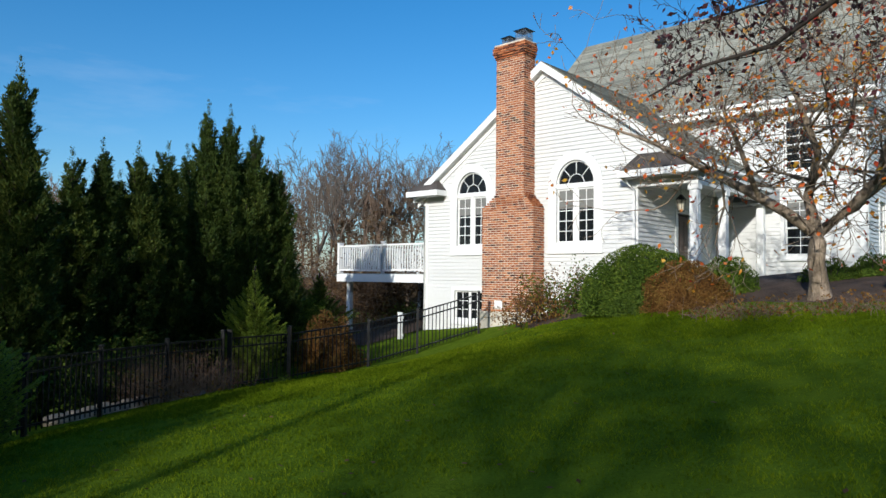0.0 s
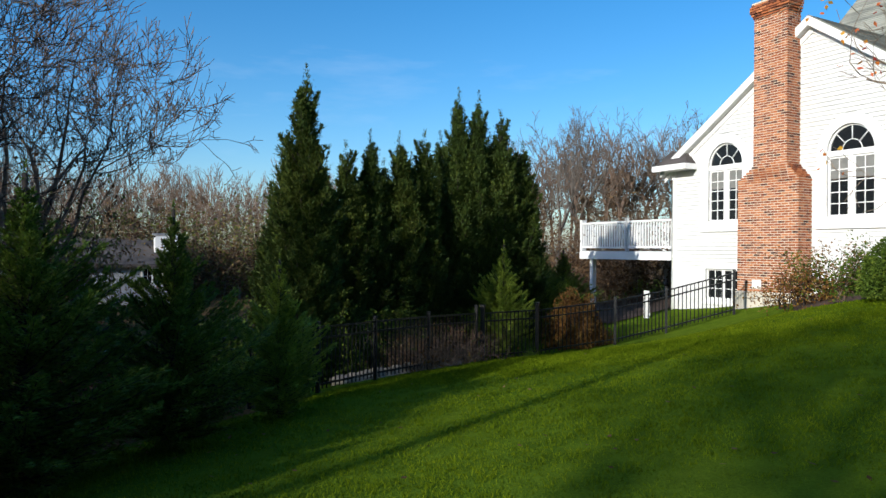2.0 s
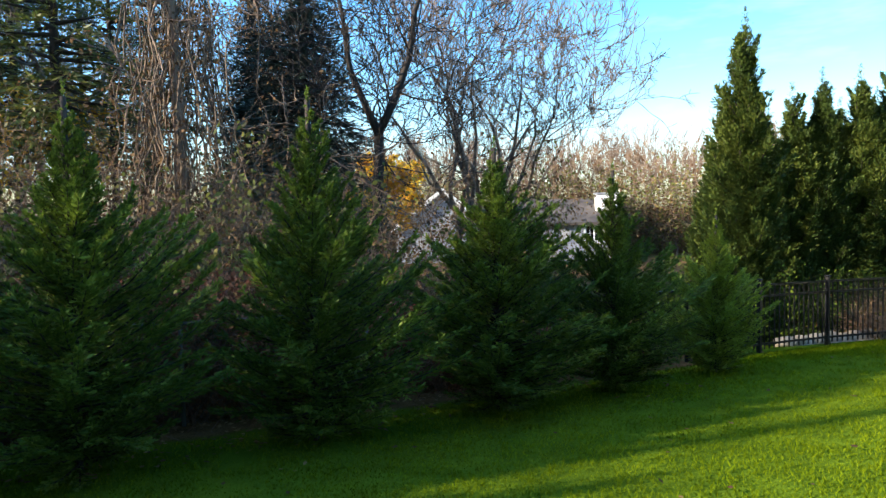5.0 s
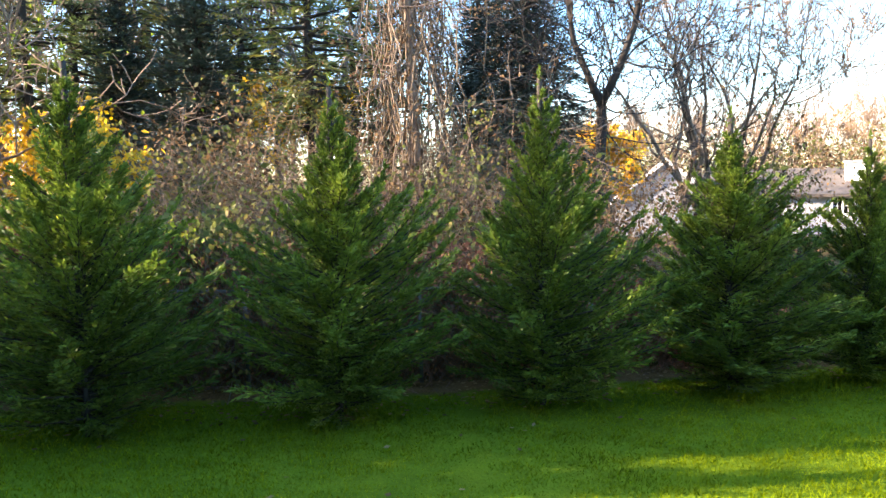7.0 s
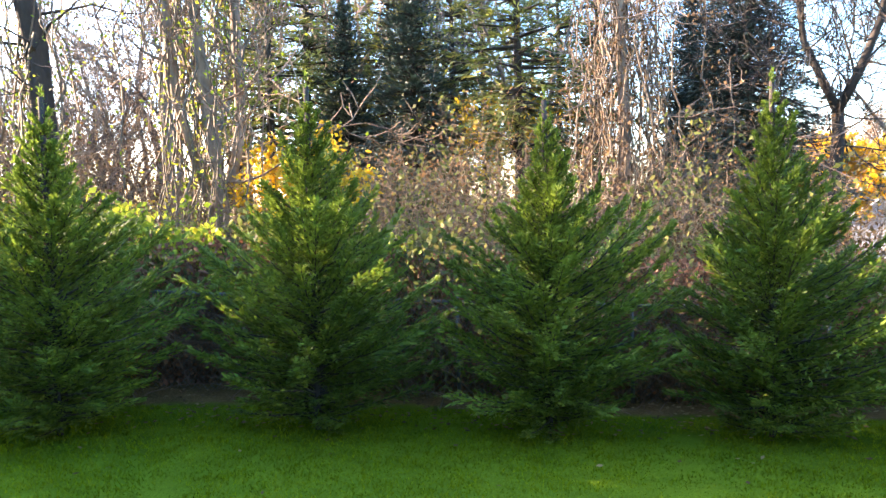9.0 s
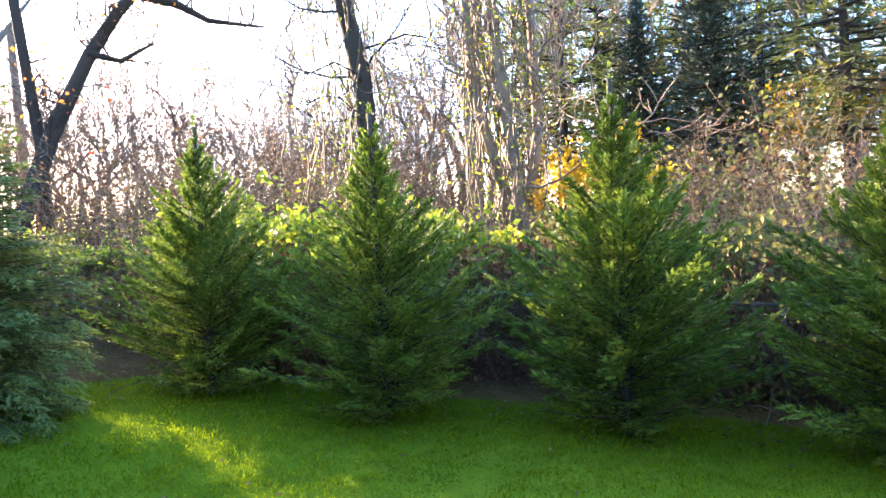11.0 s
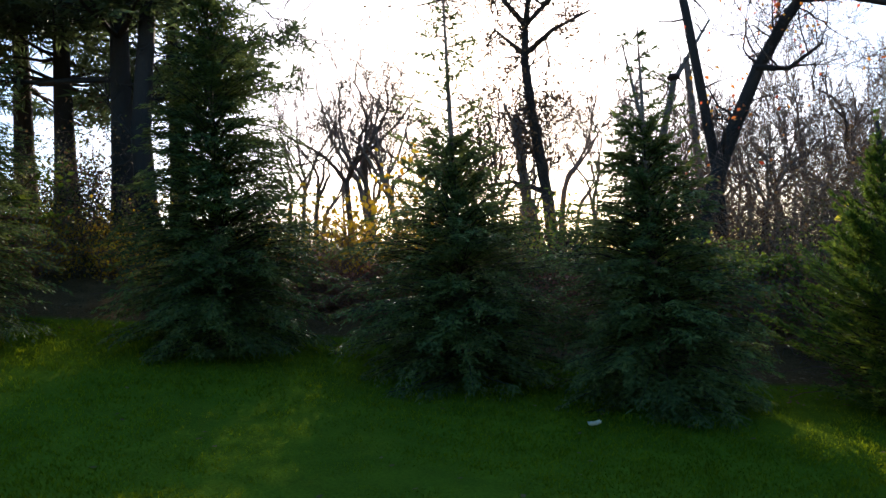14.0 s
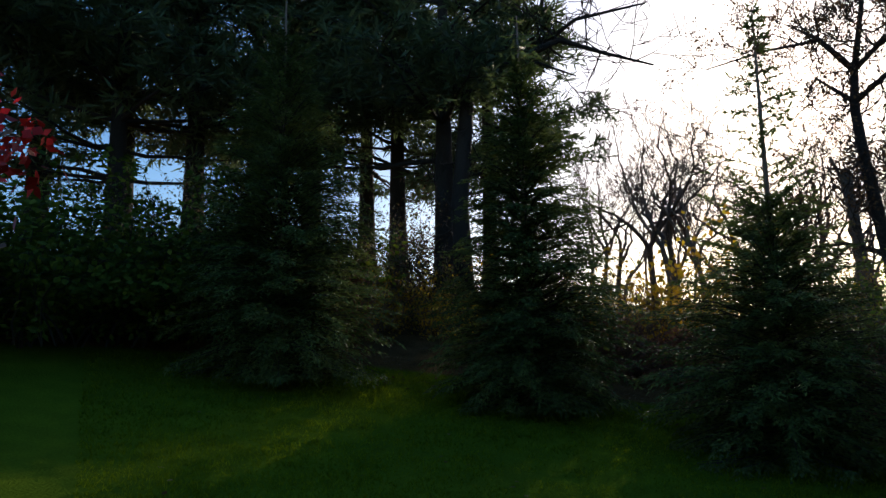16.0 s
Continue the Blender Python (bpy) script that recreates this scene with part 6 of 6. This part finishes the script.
for k, (az, d) in enumerate(((18.5, 15.7), (20.3, 15.1), (17.0, 16.2), (19.4, 15.8))):
    g = thicket(120 + k, "clump of dry orange grass along the fence", M["dry_stem"], M["rust_leaf"], 300, 0.06, height=0.95, width=0.9, stems=170, thick=0.5)
    place(g, az, d)
t = cypress(13.4, 18.1, 2.85, 0.85, 4, "young bright green evergreen behind the fence", 40)
for az, d, h, r in ((10.4, 21, 2.6, 1.0), (8.6, 23, 2.4, 1.0), (11.6, 22, 2.8, 1.0)):
    cypress(az, d, h, r, 2, "dark evergreen behind the garden fence", az * 30)

# dark shrubs added behind the fence to stand for the black shade there
for az, d, s in ((23.5, 16.4, 0.55), (26.0, 15.6, 0.55), (31.0, 15.0, 0.6), (34.5, 14.8, 0.65), (38, 14.6, 0.65)):
    put_thicket(laurel, az, d, s, az * 7)

# stones edging the bed behind the fence
for k in range(11):
    q = spot(17.5 + 0.85 * k, 15.7 - 0.17 * k)
    bm = bmesh.new()
    bmesh.ops.create_icosphere(bm, subdivisions=2, radius=1.0)
    rs = random.Random(300 + k)
    size = (0.22 + 0.14 * rs.random(), 0.18 + 0.08 * rs.random(), 0.12 + 0.06 * rs.random())
    for v in bm.verts:
        v.co *= 1 + 0.3 * noise.noise(v.co * 1.3 + Vector((k * 3, 0, 0)))
        v.co = Vector((v.co.x * size[0], v.co.y * size[1], v.co.z * size[2]))
    st = part("stone", bm, M["stone"])
    st.matrix_world = pose(q.x, q.y, q.z + 0.04, 0, 0, 40 * k)
    tagged(st, "pale rounded field stone edging the fence bed", "stone", "edging stones")

# mulch bed along the house
bmb = bmesh.new()
bm_rows = []
for i in range(25):
    az = 352.5 - 30 * i / 24
    row = []
    for k in range(7):
        d0 = 12.0 + (16.6 - 12.0) * max(0.0, (az - 326) / 27) ** 1.3
        p = spot(az, d0 + (20 - d0) * k / 6)
        edge = 0.02 + 0.10 * math.sin(math.pi * min(1, k / 3) / 2)
        row.append(bmb.verts.new((p.x, p.y, p.z + (edge if k else -0.06) + 0.03 * noise.noise(p * 2))))
    bm_rows.append(row)
for r0, r1 in zip(bm_rows, bm_rows[1:]):
    for k in range(6):
        bmb.faces.new((r0[k], r0[k + 1], r1[k + 1], r1[k]))
tagged(part("mulch_bed", bmb, M["mulch"], smooth=True), "dark mulch planting bed along the house", "flower bed", kind="structure")

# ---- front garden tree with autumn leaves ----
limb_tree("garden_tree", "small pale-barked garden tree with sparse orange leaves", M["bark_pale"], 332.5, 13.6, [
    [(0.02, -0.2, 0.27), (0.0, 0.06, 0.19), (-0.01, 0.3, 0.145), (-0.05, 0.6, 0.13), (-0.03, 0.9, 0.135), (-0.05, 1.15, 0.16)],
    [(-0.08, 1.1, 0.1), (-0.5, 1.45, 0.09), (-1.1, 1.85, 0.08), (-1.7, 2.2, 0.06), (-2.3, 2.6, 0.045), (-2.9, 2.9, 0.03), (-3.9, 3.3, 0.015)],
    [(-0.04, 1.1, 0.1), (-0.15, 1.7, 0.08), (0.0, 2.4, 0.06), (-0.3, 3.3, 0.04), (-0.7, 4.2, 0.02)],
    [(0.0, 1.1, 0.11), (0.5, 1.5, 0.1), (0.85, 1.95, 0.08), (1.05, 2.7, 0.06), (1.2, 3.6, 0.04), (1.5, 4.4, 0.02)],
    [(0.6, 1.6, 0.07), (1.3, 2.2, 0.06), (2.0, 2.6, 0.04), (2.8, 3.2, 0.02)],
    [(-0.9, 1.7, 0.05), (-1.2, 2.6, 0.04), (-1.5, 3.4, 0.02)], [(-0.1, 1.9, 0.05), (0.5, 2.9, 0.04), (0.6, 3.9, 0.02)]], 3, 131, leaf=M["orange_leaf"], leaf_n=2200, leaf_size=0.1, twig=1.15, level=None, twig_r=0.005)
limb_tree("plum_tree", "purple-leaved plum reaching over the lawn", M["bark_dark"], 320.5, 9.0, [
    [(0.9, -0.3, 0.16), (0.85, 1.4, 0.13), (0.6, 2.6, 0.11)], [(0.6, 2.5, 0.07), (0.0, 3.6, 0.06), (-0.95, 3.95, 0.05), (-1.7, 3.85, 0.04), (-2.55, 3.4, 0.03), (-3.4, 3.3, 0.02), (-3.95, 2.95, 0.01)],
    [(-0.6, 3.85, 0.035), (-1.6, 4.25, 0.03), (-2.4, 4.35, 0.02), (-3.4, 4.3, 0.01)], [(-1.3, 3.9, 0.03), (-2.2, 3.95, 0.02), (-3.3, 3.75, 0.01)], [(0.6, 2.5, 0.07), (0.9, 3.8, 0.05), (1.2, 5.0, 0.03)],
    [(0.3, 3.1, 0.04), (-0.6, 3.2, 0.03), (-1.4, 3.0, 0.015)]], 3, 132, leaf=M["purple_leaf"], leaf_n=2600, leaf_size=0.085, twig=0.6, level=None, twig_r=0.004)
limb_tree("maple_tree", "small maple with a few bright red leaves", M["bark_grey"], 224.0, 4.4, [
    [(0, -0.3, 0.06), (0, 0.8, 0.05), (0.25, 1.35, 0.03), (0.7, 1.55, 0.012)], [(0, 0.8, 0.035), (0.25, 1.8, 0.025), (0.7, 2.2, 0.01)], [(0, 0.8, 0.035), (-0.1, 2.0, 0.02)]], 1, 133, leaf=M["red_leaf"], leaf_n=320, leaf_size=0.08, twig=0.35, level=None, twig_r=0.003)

# ---- chain-link fence half lost in the brush ----
link = thing("chain_link_fence", pose(0, 0, 0), "old grey chain-link fence half hidden in the brush", "fence")
link_posts = [spot(az, d) for az, d in ((58, 8.9), (72, 8.4), (86, 8.4), (100, 8.7), (113, 9.2), (125, 9.9))]
LINK_H = 1.15
for p in link_posts:
    tube("link_post", [(p.x, p.y, p.z - 0.3), (p.x, p.y, p.z + LINK_H + 0.06)], 0.024, M["old_metal"], link)
for a, b in zip(link_posts, link_posts[1:]):
    up = Vector((0, 0, LINK_H))
    tube("top_rail", [a + up, b + up], 0.02, M["old_metal"], link)
    n = int((b - a).length / 0.09)
    wires = []
    for i in range(-12, n):
        for s in (0, 12):
            f0, f1 = (i + s) / n, (i + 12 - s) / n
            c0, c1 = min(1, max(0, f0)), min(1, max(0, f1))
            if abs(f1 - f0) < 1e-6 or c0 == c1:
                continue
            z0, z1 = LINK_H * (c0 - f0) / (f1 - f0), LINK_H * (c1 - f0) / (f1 - f0)
            q0, q1 = a.lerp(b, c0), a.lerp(b, c1)
            wires.append((q0.x, q0.y, q0.z + z0, q1.x, q1.y, q1.z + z1, 0.0028, 0.0028))
    tagged(sticks("wire_mesh", wires, M["old_metal"], link), kind="stuff")

# ---- clapboards ----
clad(gable, gable_out, gable_gaps, -0.9, 7.66, M["siding"])
clad(side, rect(0.0, 5.18, 0.6, 4.25), lambda z: [(2.22, 3.68)] if z < 3.65 else [], 1.35, 4.2, M["siding"])
clad(main, rect(0.02, 4.0, 0.4, 6.65), lambda z: ([(1.93, 2.97)] if 2.15 < z < 4.07 or 4.65 < z < 6.47 else []), 1.0, 6.6, M["siding"])
clad(east, [(0.12, 0.4), (6.0, 0.4), (6.0, 7.0), (4.7, 11.4), (0.12, 7.0)], lambda z: ([(1.38, 2.52)] if 2.15 < z < 4.07 else []), 1.0, 8.0, M["siding"])


# ---- brick chimney ----
def build_chimney():
    ch = thing("chimney", HOUSE, "tall red brick chimney with sloped shoulders on a concrete base", "chimney")
    P = -0.575
    bl, bh, gap = 0.19, 0.0505, 0.0172
    course = bh + gap
    # core of mortar inside the brick faces
    bm = bmesh.new()
    add_box(bm, 0.889, P + 0.004, 0.5, 2.711, -0.03, 3.62)
    add_box(bm, 1.379, P + 0.004, 3.6, 2.371, -0.03, 8.38)
    add_prism(bm, [(0.9, 3.6), (2.7, 3.6), (2.36, 4.0), (1.39, 4.0)], P + 0.004, -0.03)
    part("mortar_core", bm, M["mortar"], ch)
    bm = bmesh.new()
    add_box(bm, 0.84, P - 0.05, -1.4, 2.76, -0.03, 0.62, 0.02)
    part("concrete_base", bm, M["concrete"], ch)
    box("vent_plate", (1.25 + 0.12, P - 0.03, 0.72), (1.25 + 0.4, P - 0.004, 0.95), M["white_paint"], ch, bevel=0.008)
    brick_me = bpy.data.meshes.new("brick")
    b2 = bmesh.new()
    add_box(b2, 0, 0, 0, bl, 0.05, bh, 0.004)
    b2.to_mesh(brick_me)
    b2.free()
    brick_me.materials.append(M["brick"])
    rng = np.random.default_rng(9)
    rest, made = [], 0

    def lay(x0, x1, z, front, y_or_x, proud=0.0):
        nonlocal made
        off = (bl + gap) / 2 * (int(round(z / course)) % 2)
        u = x0 - off
        while u < x1 - 0.01:
            a, b = max(u, x0), min(u + bl, x1)
            if b - a > 0.03:
                jut = -proud - 0.004 * rng.random()
                full = abs((b - a) - bl) < 1e-6
                if front and full and 0.7 < z < 4.6 and made < 290:
                    o = new("brick", brick_me)
                    o.parent = ch
                    o.matrix_local = Matrix.Translation((a, y_or_x + jut, z))
                    made += 1
                elif front:
                    rest.append(((a, y_or_x + jut, z), (b, y_or_x + 0.04, z + bh)))
                else:
                    rest.append(((y_or_x - 0.04, a, z), (y_or_x - jut, b, z + bh)))
            u += bl + gap
    z, i = 0.64, 0
    while z < 8.38:
        if z < 3.62:
            xl, xr, proud = 0.885, 2.715, 0
        elif z < 4.0:
            f = (z - 3.62) / 0.38
            xl, xr, proud = 0.885 + 0.49 * f, 2.715 - 0.34 * f, 0
        else:
            xl, xr, proud = 1.375, 2.375, 0
        if z > 7.96:
            step = min(3, int((z - 7.96) / course) + 1) if z < 8.3 else 2
            proud = 0.028 * step
        lay(xl - proud, xr + proud, z, True, P, proud)
        lay(P - proud, -0.03, z, False, xr + proud)
        z += course
    verts, faces = [], []
    for (x0, y0, z0), (x1, y1, z1) in rest:
        k = len(verts)
        verts += [(x0, y0, z0), (x1, y0, z0), (x1, y1, z0), (x0, y1, z0), (x0, y0, z1), (x1, y0, z1), (x1, y1, z1), (x0, y1, z1)]
        faces += [(k, k + 3, k + 2, k + 1), (k + 4, k + 5, k + 6, k + 7), (k, k + 1, k + 5, k + 4), (k + 1, k + 2, k + 6, k + 5), (k + 2, k + 3, k + 7, k + 6), (k + 3, k, k + 4, k + 7)]
    tagged(link_mesh("brickwork", verts, faces, M["brick_rest"], ch), kind="stuff")
    # crown and flues
    box("crown", (1.32, P - 0.06, 8.38), (2.43, -0.03, 8.45), M["mortar"], ch, bevel=0.02)
    for x, w, h in ((1.5, 0.3, 0.22), (1.98, 0.36, 0.34)):
        fl = new("flue")
        fl.parent = ch
        box("flue_pipe", (x, P + 0.1, 8.45), (x + w, P + 0.1 + w, 8.45 + h * 0.35), M["grey_metal"], fl)
        for k in range(7):
            for yy in (P + 0.1, P + 0.1 + w - 0.01):
                xx = x + (w - 0.012) * k / 6
                box("mesh_bar", (xx, yy, 8.45 + h * 0.35), (xx + 0.012, yy + 0.01, 8.45 + h), M["grey_metal"], fl)
        for k in range(7):
            yy = P + 0.1 + (w - 0.012) * k / 6
            for xx in (x, x + w - 0.01):
                box("mesh_bar", (xx, yy, 8.45 + h * 0.35), (xx + 0.01, yy + 0.012, 8.45 + h), M["grey_metal"], fl)
        bm = bmesh.new()
        bmesh.ops.create_cone(bm, cap_ends=True, segments=4, radius1=w * 0.92, radius2=w * 0.1, depth=0.1, matrix=pose(x + w / 2, P + 0.1 + w / 2, 8.45 + h + 0.05, 0, 0, 45))
        part("flue_cap", bm, M["black_metal"], fl)


build_chimney()

# ---- porch lantern ----
lantern = thing("porch_lantern", HOUSE @ pose(6.3, 1.0, 3.4), "black hanging porch lantern with glass sides", "lantern")
tube("chain", [(0, 0, 0.42), (0, 0, 0.8)], 0.008, M["black_metal"], lantern, sides=5)
bm = bmesh.new()
bmesh.ops.create_cone(bm, cap_ends=True, segments=6, radius1=0.15, radius2=0.03, depth=0.14, matrix=pose(0, 0, 0.37))
part("lantern_roof", bm, M["black_metal"], lantern)
bm = bmesh.new()
bmesh.ops.create_cone(bm, cap_ends=True, segments=6, radius1=0.08, radius2=0.12, depth=0.28, matrix=pose(0, 0, 0.16))
part("lantern_glass", bm, M["lamp_glass"], lantern)
for k in range(6):
    a = 2 * math.pi * k / 6
    tube("lantern_bar", [(0.082 * math.cos(a), 0.082 * math.sin(a), 0.02), (0.124 * math.cos(a), 0.124 * math.sin(a), 0.3)], 0.007, M["black_metal"], lantern, sides=4)
box("lantern_foot", (-0.07, -0.07, -0.01), (0.07, 0.07, 0.02), M["black_metal"], lantern, bevel=0.01)


# ---- grass ----
def grass():
    rng = np.random.default_rng(3)
    n = 430000
    az = rng.random(n) * 250 - 40
    r = 2.4 + 11.5 * rng.random(n) ** 1.3
    near, far = 16000, 90000
    az = np.concatenate([az, rng.random(near) * 360, rng.random(far) * 75 - 42])
    r = np.concatenate([r, 2.6 * np.sqrt(rng.random(near)), 11 + 6.5 * rng.random(far)])
    # the lawn ends at the woods, the planting bed and the garden fence
    edge = np.array([min(wood_edge(a) - 0.2, float(np.interp(a % 360, [0, 8, 16, 24, 32, 40, 318, 327, 334, 340, 346, 353, 360], [17.6, 16.8, 15.6, 13.2, 11.3, 10.6, 11.6, 11.9, 12.5, 13.5, 14.7, 16.8, 18.2]))) for a in az])
    keep = r < edge
    az, r = az[keep], r[keep]
    x, y = PIVOT.x - r * np.sin(np.radians(az)), PIVOT.y + r * np.cos(np.radians(az))
    z = np.array([ground_z(a, b) for a, b in zip(x, y)])
    at = np.stack([x, y, z - 0.005], 1)
    way = rng.normal(size=(len(at), 3)) * [0.6, 0.6, 0.1] + [0, 0, 1]
    tuft = np.array([1 + 0.8 * noise.noise(Vector((a * 3.2, b * 3.2, 0))) for a, b in zip(x, y)])
    quads = leaf_quads(rng, at, way, 0.034 * (0.8 + 0.045 * r) * tuft, 0.0085 * (0.55 + 0.09 * r))
    tagged(quads_mesh("grass", quads, M["grass"]), "short mown lawn grass blades", "grass", kind="stuff")
    # fallen leaves lying on the lawn
    m, rim = 420, 2600
    az, r = rng.random(m) * 250 - 40, 3 + 11 * rng.random(m)
    az2 = 36 + 170 * rng.random(rim)
    az, r = np.append(az, az2), np.append(r, np.array([wood_edge(a) for a in az2]) + 0.5 - 1.7 * rng.random(rim) ** 1.6)
    m += rim
    x, y = PIVOT.x - r * np.sin(np.radians(az)), PIVOT.y + r * np.cos(np.radians(az))
    at = np.array([(a, b, ground_z(a, b) + 0.045) for a, b in zip(x, y)])
    flat = np.tile([0, 0, 1.0], (m, 1))
    quads = leaf_quads(rng, at, rng.normal(size=(m, 3)) * [1, 1, 0.15], 0.06, 0.04, flat * 3)
    tagged(quads_mesh("fallen_leaf_litter", quads, M["brown_leaf"]), "scattered fallen brown leaves on the lawn", "leaves", kind="stuff")


grass()

# a single pale curled leaf lying on the lawn
bm = bmesh.new()
bmesh.ops.create_grid(bm, x_segments=6, y_segments=6, size=0.045)
for v in bm.verts:
    x, y = v.co.x / 0.045, v.co.y / 0.045
    v.co = Vector((v.co.x * (1 - 0.45 * y * y), v.co.y * 1.3, 0.03 * x * x + 0.012 * y * y + 0.004 * noise.noise(v.co * 60)))
bmesh.ops.solidify(bm, geom=bm.faces[:], thickness=0.002)
curl = part("curled_leaf", bm, M["pale_leaf"], smooth=True)
curl.matrix_world = pose(-3.8, -6.66, ground_z(-3.8, -6.66) + 0.035, 12, -18, 40)
tagged(curl, "pale cream curled dead leaf on the lawn", "leaf")
